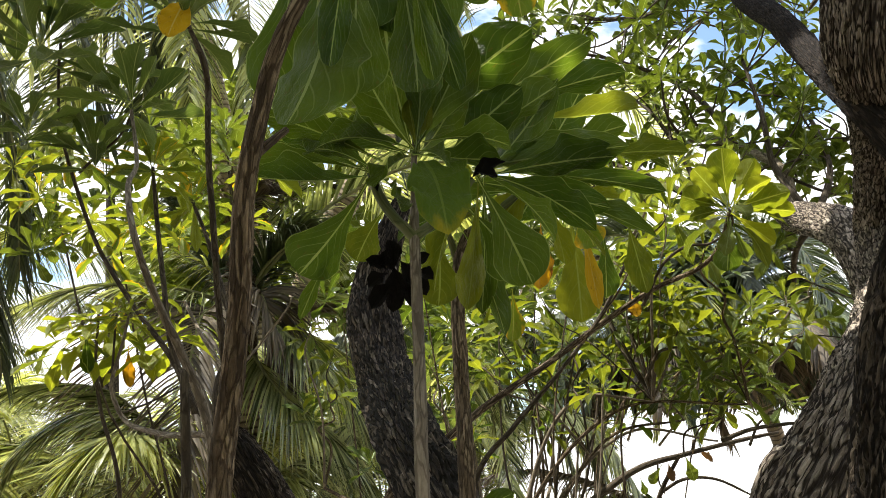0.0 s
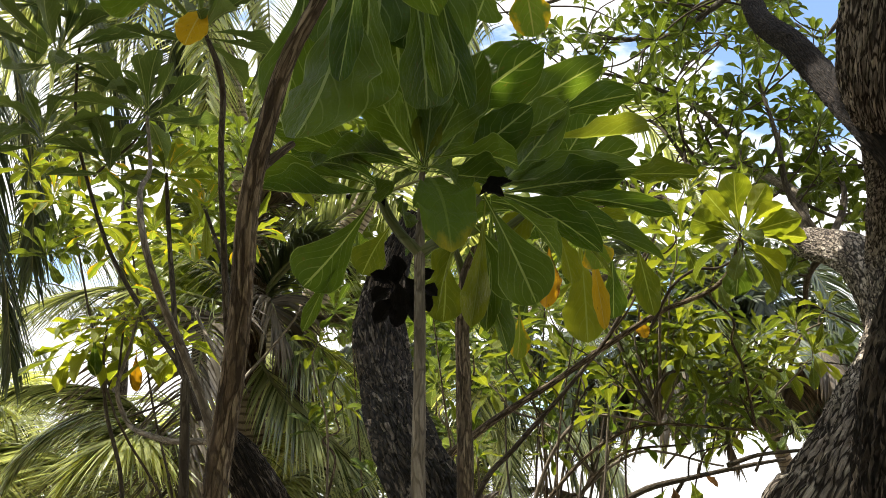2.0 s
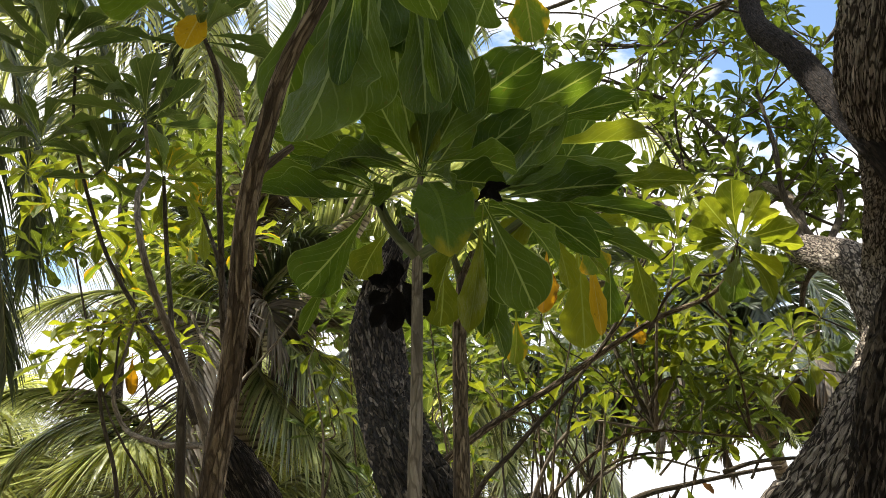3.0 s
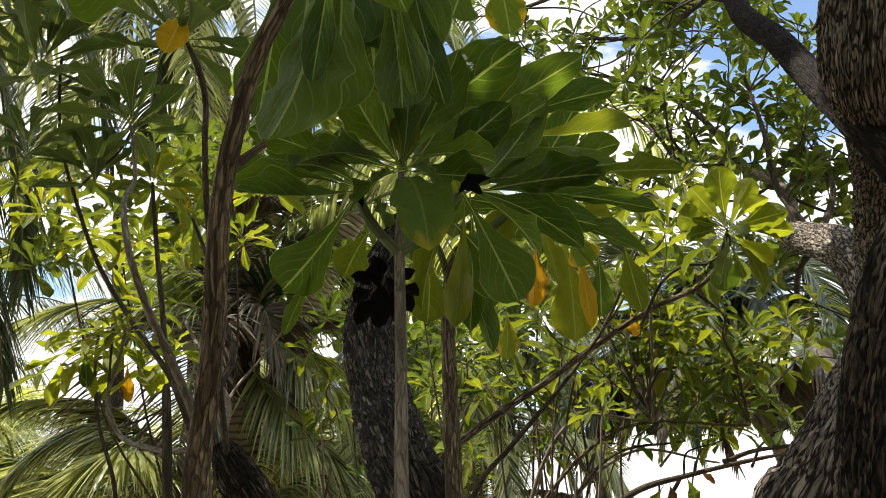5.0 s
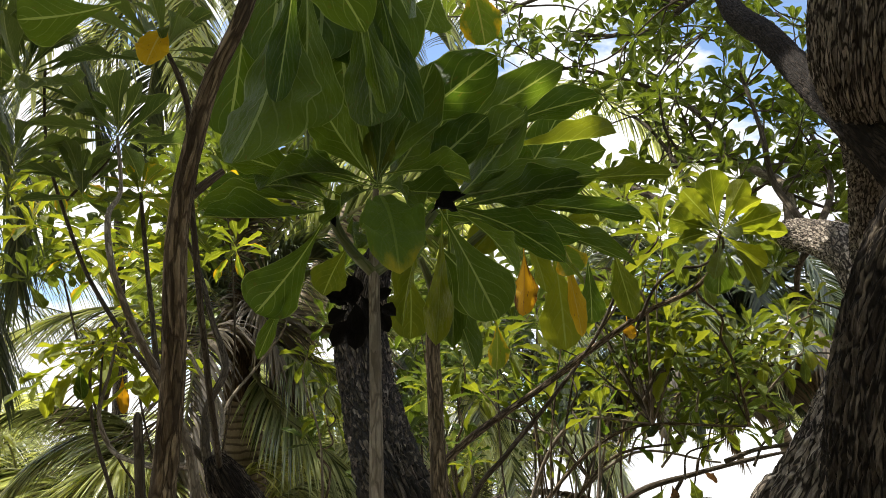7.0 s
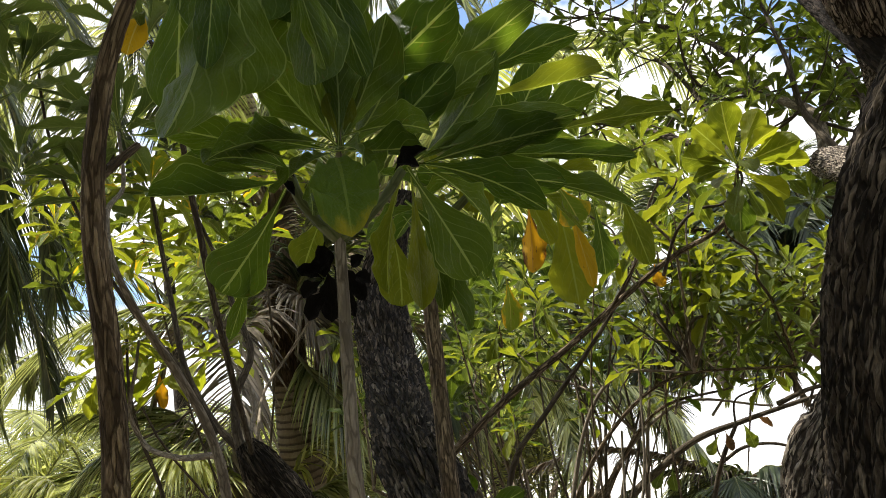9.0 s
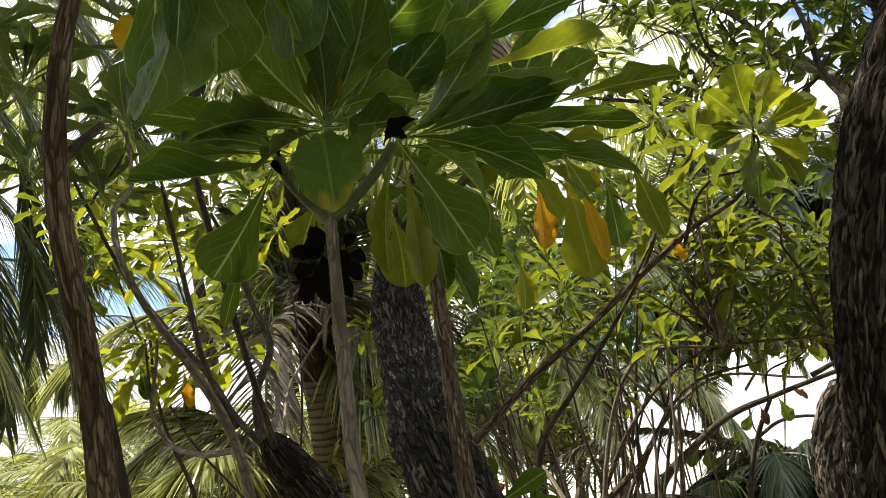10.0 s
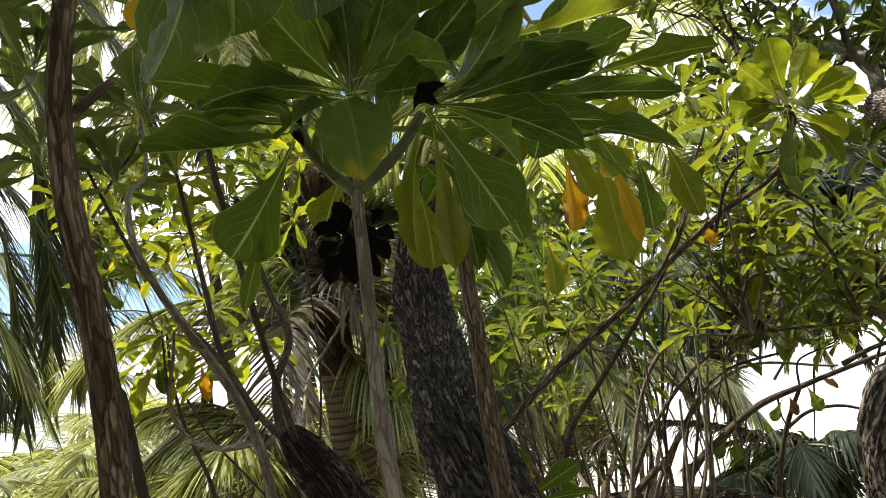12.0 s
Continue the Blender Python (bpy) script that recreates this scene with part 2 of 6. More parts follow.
def sand_material():
    m, n, l = material("coral_sand")
    tc = n.new("ShaderNodeTexCoord")
    big = noise_tex(n, l, tc.outputs["Object"], 0.6, 6, 0.6)
    fine = noise_tex(n, l, tc.outputs["Object"], 60, 4, 0.6)
    litter = noise_tex(n, l, tc.outputs["Object"], 9, 3, 0.7)
    base = ramp(n, l, maths(n, l, "MULTIPLY_ADD", fine, 0.3, maths(n, l, "MULTIPLY", big, 0.7)), [(0.3, (0.2, 0.165, 0.115)), (0.7, (0.42, 0.37, 0.30))])
    place = n.new("ShaderNodeSeparateXYZ")
    l.new(tc.outputs["Object"], place.inputs[0])
    shore = n.new("ShaderNodeMapRange")
    shore.inputs["From Min"].default_value, shore.inputs["From Max"].default_value = 9.0, 14.0
    l.new(place.outputs["Y"], shore.inputs["Value"])
    base = mixed(n, l, shore.outputs["Result"], base, (0.72, 0.69, 0.62))
    cover = maths(n, l, "MULTIPLY", maths(n, l, "SUBTRACT", 1.0, shore.outputs["Result"]), 0.9)
    strewn = n.new("ShaderNodeMapRange")
    strewn.interpolation_type = "SMOOTHSTEP"
    strewn.inputs["From Min"].default_value, strewn.inputs["From Max"].default_value = 0.36, 0.62
    l.new(maths(n, l, "MULTIPLY_ADD", litter, 0.6, maths(n, l, "MULTIPLY_ADD", fine, 0.2, maths(n, l, "MULTIPLY", big, 0.22))), strewn.inputs["Value"])
    base = mixed(n, l, maths(n, l, "MULTIPLY", strewn.outputs["Result"], cover), base, (0.13, 0.085, 0.05))
    bsdf = n.new("ShaderNodeBsdfPrincipled")
    l.new(base, bsdf.inputs["Base Color"])
    bsdf.inputs["Roughness"].default_value = 0.95
    bump = n.new("ShaderNodeBump")
    bump.inputs["Distance"].default_value = 0.03
    l.new(maths(n, l, "ADD", fine, litter), bump.inputs["Height"])
    l.new(bump.outputs["Normal"], bsdf.inputs["Normal"])
    out = n.new("ShaderNodeOutputMaterial")
    l.new(bsdf.outputs[0], out.inputs["Surface"])
    return m


GLOW = (1.9, 1.75, 0.75)
M_LEAF = leaf_material("broad_leaf", (0.045, 0.088, 0.012), (0.105, 0.16, 0.022), (0.27, 0.34, 0.14), GLOW, 0.36, 0.46, spots=0.25)
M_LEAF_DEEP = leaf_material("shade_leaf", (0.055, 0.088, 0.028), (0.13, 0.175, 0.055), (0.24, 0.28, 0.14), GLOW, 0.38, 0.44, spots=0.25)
# Brighter, yellower leaf copy, with sunlight put into its colour.
M_LEAF_LIT = leaf_material("sunlit_leaf", (0.07, 0.1, 0.012), (0.21, 0.235, 0.024), (0.22, 0.27, 0.08), GLOW, 0.32, 0.5, spots=0.15)
# Yellow-lime leaf, its colour also raised to stand in for sun glow.
M_LEAF_LIME_GLOW = leaf_material("lime_glow_leaf", (0.12, 0.16, 0.013), (0.28, 0.31, 0.03), (0.36, 0.4, 0.09), GLOW, 0.42, 0.52, spots=0.2)
M_LEAF_TURN = leaf_material("turning_leaf", (0.10, 0.17, 0.02), (0.2, 0.25, 0.03), (0.3, 0.32, 0.1), GLOW, 0.5, 0.5, edge=(0.55, 0.36, 0.02), spots=0.5)
M_LEAF_TIP = leaf_material("yellow_tipped_leaf", (0.06, 0.11, 0.012), (0.11, 0.17, 0.02), (0.12, 0.18, 0.035), GLOW, 0.5, 0.46, tip=(0.42, 0.34, 0.025), spots=0.1)
M_LEAF_YELLOW = leaf_material("yellow_leaf", (0.5, 0.32, 0.012), (0.66, 0.47, 0.03), (0.6, 0.5, 0.15), (1.3, 1.15, 0.6), 0.55, 0.5, spots=0.5)
M_LEAF_ORANGE = leaf_material("orange_leaf", (0.52, 0.28, 0.012), (0.68, 0.44, 0.025), (0.5, 0.28, 0.05), (1.3, 1.1, 0.6), 0.6, 0.45, edge=(0.09, 0.035, 0.012), spots=0.8)
# Dark leaf copy for rosettes meant to lie out of the sun.
M_LEAF_UNLIT = leaf_material("unlit_leaf", (0.03, 0.045, 0.012), (0.085, 0.1, 0.02), (0.12, 0.13, 0.05), GLOW, 0.32, 0.36, spots=0.3)
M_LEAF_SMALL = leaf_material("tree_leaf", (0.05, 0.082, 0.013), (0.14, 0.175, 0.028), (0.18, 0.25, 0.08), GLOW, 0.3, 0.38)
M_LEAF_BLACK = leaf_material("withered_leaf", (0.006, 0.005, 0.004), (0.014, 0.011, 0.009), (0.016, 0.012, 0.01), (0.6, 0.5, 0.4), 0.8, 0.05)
M_LEAF_PALE = leaf_material("pale_leaf", (0.34, 0.36, 0.24), (0.48, 0.5, 0.36), (0.5, 0.5, 0.38), (1.2, 1.2, 0.8), 0.6, 0.3)
M_LEAF_DRY = leaf_material("dry_leaf", (0.10, 0.055, 0.025), (0.22, 0.13, 0.06), (0.2, 0.12, 0.06), (1.1, 0.9, 0.6), 0.8, 0.3)
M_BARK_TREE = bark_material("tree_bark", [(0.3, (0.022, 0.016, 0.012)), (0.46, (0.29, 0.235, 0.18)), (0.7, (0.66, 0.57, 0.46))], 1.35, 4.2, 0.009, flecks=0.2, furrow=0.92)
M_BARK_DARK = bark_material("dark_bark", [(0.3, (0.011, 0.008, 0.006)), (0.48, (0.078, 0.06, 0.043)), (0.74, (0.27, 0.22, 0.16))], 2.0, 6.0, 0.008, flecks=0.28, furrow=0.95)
# Near-black copy of the tree's bark: the limb's shade is in the colour.
M_BARK_LIMB_SHADE = bark_material("shaded_limb_bark", [(0.25, (0.012, 0.009, 0.007)), (0.48, (0.036, 0.026, 0.019)), (0.78, (0.11, 0.082, 0.06))], 2.6, 6.0, 0.006, flecks=0.15, furrow=0.9)
M_BARK_SCALY = bark_material("scaly_bark", [(0.28, (0.016, 0.012, 0.009)), (0.46, (0.068, 0.051, 0.036)), (0.64, (0.2, 0.155, 0.11)), (0.82, (0.54, 0.465, 0.37))], 1.7, 7.0, 0.010, flecks=0.3, furrow=0.95)
M_BARK_STEM = bark_material("stem_bark", [(0.25, (0.055, 0.037, 0.021)), (0.5, (0.21, 0.15, 0.09)), (0.8, (0.44, 0.335, 0.21))], 2.6, 6.5, 0.005, flecks=0.5, furrow=0.75)
M_BARK_GREY = bark_material("grey_stem_bark", [(0.2, (0.10, 0.08, 0.055)), (0.5, (0.235, 0.19, 0.135)), (0.78, (0.42, 0.355, 0.265))], 1.8, 5.0, 0.002, furrow=0.5)
M_BARK_TWIG = bark_material("twig_bark", [(0.2, (0.04, 0.03, 0.02)), (0.5, (0.09, 0.07, 0.045)), (0.78, (0.17, 0.14, 0.10))], 2.0, 5.0, 0.002, furrow=0.6)
M_STEM_GREEN = bark_material("green_stem", [(0.2, (0.07, 0.085, 0.03)), (0.5, (0.13, 0.15, 0.05)), (0.8, (0.22, 0.22, 0.10))], 1.6, 6.0, 0.001, rough=0.6, furrow=0.25)
M_PALM_TRUNK = palm_trunk_material()
M_FIBRE = bark_material("palm_fibre", [(0.2, (0.05, 0.032, 0.018)), (0.5, (0.13, 0.085, 0.05)), (0.8, (0.25, 0.18, 0.11))], 1.2, 8.0, 0.006)
# Pale end stands in for glints, dark end for shadow between leaflets.
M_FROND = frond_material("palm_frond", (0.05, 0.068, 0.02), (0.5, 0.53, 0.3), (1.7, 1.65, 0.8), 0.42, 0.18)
# Darker copy of palm_frond, with shade put into its colour.
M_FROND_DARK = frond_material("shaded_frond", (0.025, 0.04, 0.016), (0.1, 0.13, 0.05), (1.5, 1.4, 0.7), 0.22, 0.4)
# Paler, yellower copy of palm_frond, with sunlight put into its colour.
M_FROND_LIT = frond_material("sunlit_frond", (0.10, 0.12, 0.025), (0.6, 0.62, 0.3), (1.75, 1.7, 0.75), 0.46, 0.18)
M_FROND_DRY = frond_material("dead_frond", (0.055, 0.042, 0.026), (0.21, 0.165, 0.105), (1.3, 1.1, 0.75), 0.32, 0.6)
M_RIB = bark_material("frond_rib", [(0.2, (0.14, 0.15, 0.05)), (0.5, (0.26, 0.26, 0.11)), (0.8, (0.36, 0.34, 0.18))], 1.2, 8.0, 0.001, rough=0.5, furrow=0.2)
M_SAND = sand_material()


# ---- makers ----
def part(name, mesh, mat, parent, label="", kind=""):
    ob = new(name, mesh)
    if mat is not None and not mesh.materials:
        mesh.materials.append(mat)
    ob.parent = parent
    return tagged(ob, label=label, kind=kind)


def thing(name, at, label, category, group="", kind=""):
    ob = new(name)
    ob.empty_display_size = 0.1
    ob.location = at
    return tagged(ob, label, category, group, kind)


def grid_mesh(name, verts, nu, nv, uvs, closed=True, smooth=True):
    """A sheet of nv rows with nu vertices each; closed round if asked."""
    idx = np.arange(nu * nv).reshape(nv, nu)
    a = idx[:-1] if closed else idx[:-1, :-1]
    b = np.roll(idx, -1, 1)[:-1] if closed else idx[:-1, 1:]
    c = np.roll(idx, -1, 1)[1:] if closed else idx[1:, 1:]
    d = idx[1:] if closed else idx[1:, :-1]
    faces = np.stack([a, b, c, d], -1).reshape(-1, 4)
    me = bpy.data.meshes.new(name)
    me.from_pydata(np.asarray(verts).tolist(), [], faces.tolist())
    layer = me.uv_layers.new(name="UVMap")
    layer.data.foreach_set("uv", np.asarray(uvs)[faces.ravel()].astype(np.float32).ravel())
    if smooth:
        me.polygons.foreach_set("use_smooth", np.ones(len(faces), bool))
    return me


def knots(points):
    """Centripetal knots, from 0 to 1."""
    step = np.sqrt(np.maximum(np.linalg.norm(np.diff(np.array(points, float), axis=0), axis=1), 1e-5))
    k = np.r_[0, np.cumsum(step)]
    return k / k[-1]


def spline(points, count, k=None):
    """A smooth line through rows of numbers, with no overshoot where they stand close."""
    p = np.array(points, float)
    s = np.linspace(0, 1, count)
    if len(p) == 2:
        return p[0] * (1 - s[:, None]) + p[1] * s[:, None]
    k = knots(p) if k is None else k
    h = np.diff(k)[:, None]
    slope = np.diff(p, axis=0) / h
    m = np.vstack([slope[:1], (slope[:-1] * h[1:] + slope[1:] * h[:-1]) / (h[1:] + h[:-1]), slope[-1:]])
    i = np.clip(np.searchsorted(k, s, side="right") - 1, 0, len(p) - 2)
    u = ((s - k[i]) / h[i, 0])[:, None]
    return (2 * u**3 - 3 * u**2 + 1) * p[i] + (u**3 - 2 * u**2 + u) * h[i] * m[i] + (3 * u**2 - 2 * u**3) * p[i + 1] + (u**3 - u**2) * h[i] * m[i + 1]


def tube(name, points, radii, sides=10, rings=40, origin=(0, 0, 0), rough=0.0, plates=None, seed=0.0):
    """A limb along points. rough: uneven girth (share of the radius); plates: (depth, cells per metre, stretch) of cracked bark."""
    line = spline(points, rings)
    at = knots(points) if len(radii) == len(points) else np.linspace(0, 1, len(radii))
    rad = np.interp(np.linspace(0, 1, rings), at, radii)
    tang = np.gradient(line, axis=0)
    tang /= np.linalg.norm(tang, axis=1)[:, None]
    side = np.cross(tang[0], (0.3, 0.9, 0.1))
    side /= np.linalg.norm(side)
    dist = np.r_[0, np.cumsum(np.linalg.norm(np.diff(line, axis=0), axis=1))]
    ang = np.linspace(0, 2 * math.pi, sides, endpoint=False)
    girth = max(float(np.mean(rad)), 0.004)
    verts, uvs = np.zeros((rings, sides, 3)), np.zeros((rings, sides, 2))
    for i in range(rings):
        side = side - tang[i] * (side @ tang[i])
        side /= np.linalg.norm(side)
        other = np.cross(tang[i], side)
        way = np.cos(ang)[:, None] * side + np.sin(ang)[:, None] * other
        r = np.full(sides, rad[i])
        if rough or plates:
            for k in range(sides):
                q = Vector((math.cos(ang[k]) * girth, math.sin(ang[k]) * girth, dist[i]))
                if rough:
                    r[k] *= 1 + rough * noise.noise(Vector((q.x * 0.7 / girth + seed, q.y * 0.7 / girth, q.z * 5))) + (0 if plates else rough * 0.5 * noise.noise(Vector((q.x * 60, q.y * 60 + seed, q.z * 18))))
                if plates:
                    depth, cells, stretch = plates
                    w = Vector((q.x * cells, q.y * cells, q.z * cells / stretch + seed))
                    w += 0.22 * noise.noise_vector(w * 0.7)
                    f1 = min(1.0, abs(noise.noise(w)) / 0.22)
                    f2 = min(1.0, abs(noise.noise(w * 2.3 + Vector((7, 3, 1)))) / 0.25)
                    lump = noise.noise(w * 0.6 + Vector((2, 9, 4)))
                    r[k] += depth * (0.75 * f1 ** 0.7 + 0.35 * f2 - 0.85 + 0.45 * lump) + depth * 0.25 * noise.noise(w * 5.1)
        verts[i] = line[i] + way * r[:, None]
        uvs[i, :, 0], uvs[i, :, 1] = ang * girth, dist[i]
    # rounded-off ends
    verts = np.concatenate([np.repeat(line[:1, None], sides, 1) - tang[0] * rad[0] * 0.3, verts, np.repeat(line[-1:, None], sides, 1) + tang[-1] * rad[-1] * 0.3])
    uvs = np.concatenate([uvs[:1], uvs, uvs[-1:]])
    verts = verts - np.array(origin)
    return grid_mesh(name, verts.reshape(-1, 3), sides, rings + 2, uvs.reshape(-1, 2))


def leaf_mesh(name, nu, nv, seed, fold=0.18, droop=0.25, wave=0.05, neck=0.16, torn=0.0, widest=0.68, pucker=0.0, swell=1.55):
    """A spoon-shaped leaf of unit length (along y) and unit width, its upper side towards +z, with a narrow stalk."""
    rnd = random.Random(seed)
    s = np.linspace(0, 1, nv)
    peak = widest + rnd.uniform(-0.04, 0.04)
    w = np.where(s < peak, np.clip(s / peak, 0, 1) ** swell, np.sqrt(np.clip(1 - (np.clip(s - peak, 0, 1) / (1 - peak)) ** 2.3, 0, 1)))
    w = np.maximum(w, 0.045 * (s < neck + 0.3) + 0.012)
    t = np.linspace(-1, 1, nu)
    bend = rnd.uniform(-0.05, 0.05)
    p1, p2 = rnd.uniform(0, 6), rnd.uniform(0, 6)
    verts, uvs = np.zeros((nv, nu, 3)), np.zeros((nv, nu, 2))
    for i in range(nv):
        edge = np.sin(s[i] * 17 + p1 + t * 1.3) * 0.6 + np.sin(s[i] * 31 + p2) * 0.4
        half = 0.5 * w[i] * (1 + torn * 0.25 * np.sin(s[i] * 43 + p1 + np.sign(t) * 1.7))
        verts[i, :, 0] = t * half + bend * math.sin(math.pi * s[i])
        verts[i, :, 1] = s[i] - 0.02 * np.abs(t) * w[i]
        verts[i, :, 2] = -droop * (s[i] ** 2 - s[i]) * 1.2 - droop * 0.15 * s[i] ** 2 + fold * np.abs(t) ** 1.4 * w[i] * 0.5 + wave * edge * np.abs(t) ** 1.5 * w[i] + pucker * np.abs(np.sin((s[i] - 0.42 * np.abs(t) * w[i]) * 9 * math.pi + p2)) * np.sin(math.pi * np.abs(t)) * w[i]
        uvs[i, :, 0], uvs[i, :, 1] = 0.5 + t * 0.5, s[i]
    return grid_mesh(name, verts.reshape(-1, 3), nu, nv, uvs.reshape(-1, 2), closed=False)


BIG = [leaf_mesh("leaf_blade", 15, 40, k, 0.10 + 0.06 * (k % 4), (0.12, 0.28, -0.1, 0.4)[k % 4], 0.035 + 0.012 * (k % 3), pucker=0.017, torn=0.12 * (k % 2), widest=(0.7, 0.63, 0.74)[k % 3], swell=1.85) for k in range(10)]
ROUND = leaf_mesh("leaf_blade_round", 15, 40, 30, 0.1, 0.3, 0.07, pucker=0.01, widest=0.56, swell=0.95)
MID = [leaf_mesh("leaf_blade_mid", 5, 13, 50 + k, 0.12 + 0.07 * (k % 3), (0.1, 0.3, 0.5, -0.15)[k % 4], 0.05, widest=0.76, swell=1.4) for k in range(8)]
TREE = [leaf_mesh("leaf_blade_small", 3, 7, 90 + k, 0.2, (0.1, 0.3, -0.1)[k % 3], 0.03) for k in range(6)]
WITHER = [leaf_mesh("leaf_blade_withered", 7, 10, 130 + k, 0.5, 0.3, 0.12, widest=0.5) for k in range(4)]
LEAF_MAT = {}


def leaf_data(mesh, mat):
    """One mesh for each blade and material."""
    key = (mesh.name, mat.name)
    if key not in LEAF_MAT:
        me = mesh.copy()
        me.materials.clear()
        me.materials.append(mat)
        LEAF_MAT[key] = me
    return LEAF_MAT[key]


def leaf_pose(base, tip, width, facing):
    """The pose of a leaf from its foot to its tip; its upper side looks along facing as far as it can."""
    base, tip = Vector(base), Vector(tip)
    y = tip - base
    length = y.length
    y.normalize()
    z = Vector(facing) - y * y.dot(Vector(facing))
    if z.length < 1e-4:
        z = y.orthogonal()
    z.normalize()
    x = y.cross(z)
    m = Matrix((x * width, y * length, z * length)).transposed().to_4x4()
    m.translation = base
    return m


def leaf(parent, base, tip, width, facing, mesh, mat, label="", name="leaf"):
    ob = new(name, leaf_data(mesh, mat))
    ob.parent = parent
    ob.matrix_parent_inverse = Matrix.Translation(-Vector(parent.location))
    ob.matrix_basis = leaf_pose(base, tip, width, facing)
    return tagged(ob, label=label)


def rosette(parent, at, axis, count, length, seed, meshes, mats, width=0.42, spread=(20, 105), droop=0.25):
    """Leaves in a spiral round a shoot's end: young ones upright in the middle, old ones hanging outside."""
    rnd = random.Random(seed)
    axis = Vector(axis).normalized()
    ex = axis.orthogonal().normalized()
    ey = axis.cross(ex)
    turn = rnd.uniform(0, 6.28)
    made = []
    for k in range(count):
        f = (k + 0.5) / count
        phi = turn + k * 2.39996 + rnd.uniform(-0.25, 0.25)
        tilt = radians(spread[0] + (spread[1] - spread[0]) * f ** 0.8 + rnd.uniform(-12, 12))
        out = ex * math.cos(phi) + ey * math.sin(phi)
        way = axis * math.cos(tilt) + out * math.sin(tilt)
        size = length * (0.55 + 0.45 * min(1, f * 2.2)) * rnd.uniform(0.82, 1.12)
        foot = Vector(at) - axis * (length * 0.28 * f) + out * 0.004
        tip = foot + way * size - Vector((0, 0, droop * size * f))
        up = axis * math.sin(tilt) - out * math.cos(tilt) + Vector((rnd.uniform(-.3, .3), rnd.uniform(-.3, .3), 0.2))
        mat = mats[min(len(mats) - 1, int(rnd.random() ** 1.6 * len(mats)))]
        made.append((foot, tip, size * width * rnd.uniform(0.85, 1.15), up, meshes[rnd.randrange(len(meshes))], mat))
    for row in made:
        leaf(parent, *row)


def joined_leaves(name, rows, mesh, mat, parent, label):
    """Many far leaves in one mesh, each an island of its own."""
    nv, nf = len(mesh.vertices), len(mesh.polygons)
    co = np.zeros(nv * 3)
    mesh.vertices.foreach_get("co", co)
    co = np.c_[co.reshape(-1, 3), np.ones(nv)]
    faces = np.array([p.vertices[:] for p in mesh.polygons])
    uv = np.zeros(nf * 4 * 2)
    mesh.uv_layers[0].data.foreach_get("uv", uv)
    verts = np.concatenate([(co @ np.array(leaf_pose(*r)).T)[:, :3] for r in rows]) - np.array(parent.location)
    allf = np.concatenate([faces + nv * i for i in range(len(rows))])
    me = bpy.data.meshes.new(name)
    me.from_pydata(verts.tolist(), [], allf.tolist())
    me.uv_layers.new(name="UVMap").data.foreach_set("uv", np.tile(uv, len(rows)).astype(np.float32))
    me.polygons.foreach_set("use_smooth", np.ones(len(allf), bool))
    return part(name, me, mat, parent, label, "stuff")


def stem(name, parent, points, radii, mat, sides=10, rings=36, rough=0.12, label="", **more):
    me = tube(name, points, radii, sides, rings, parent.location, rough=rough, **more)
    return part(name, me, mat, parent, label)


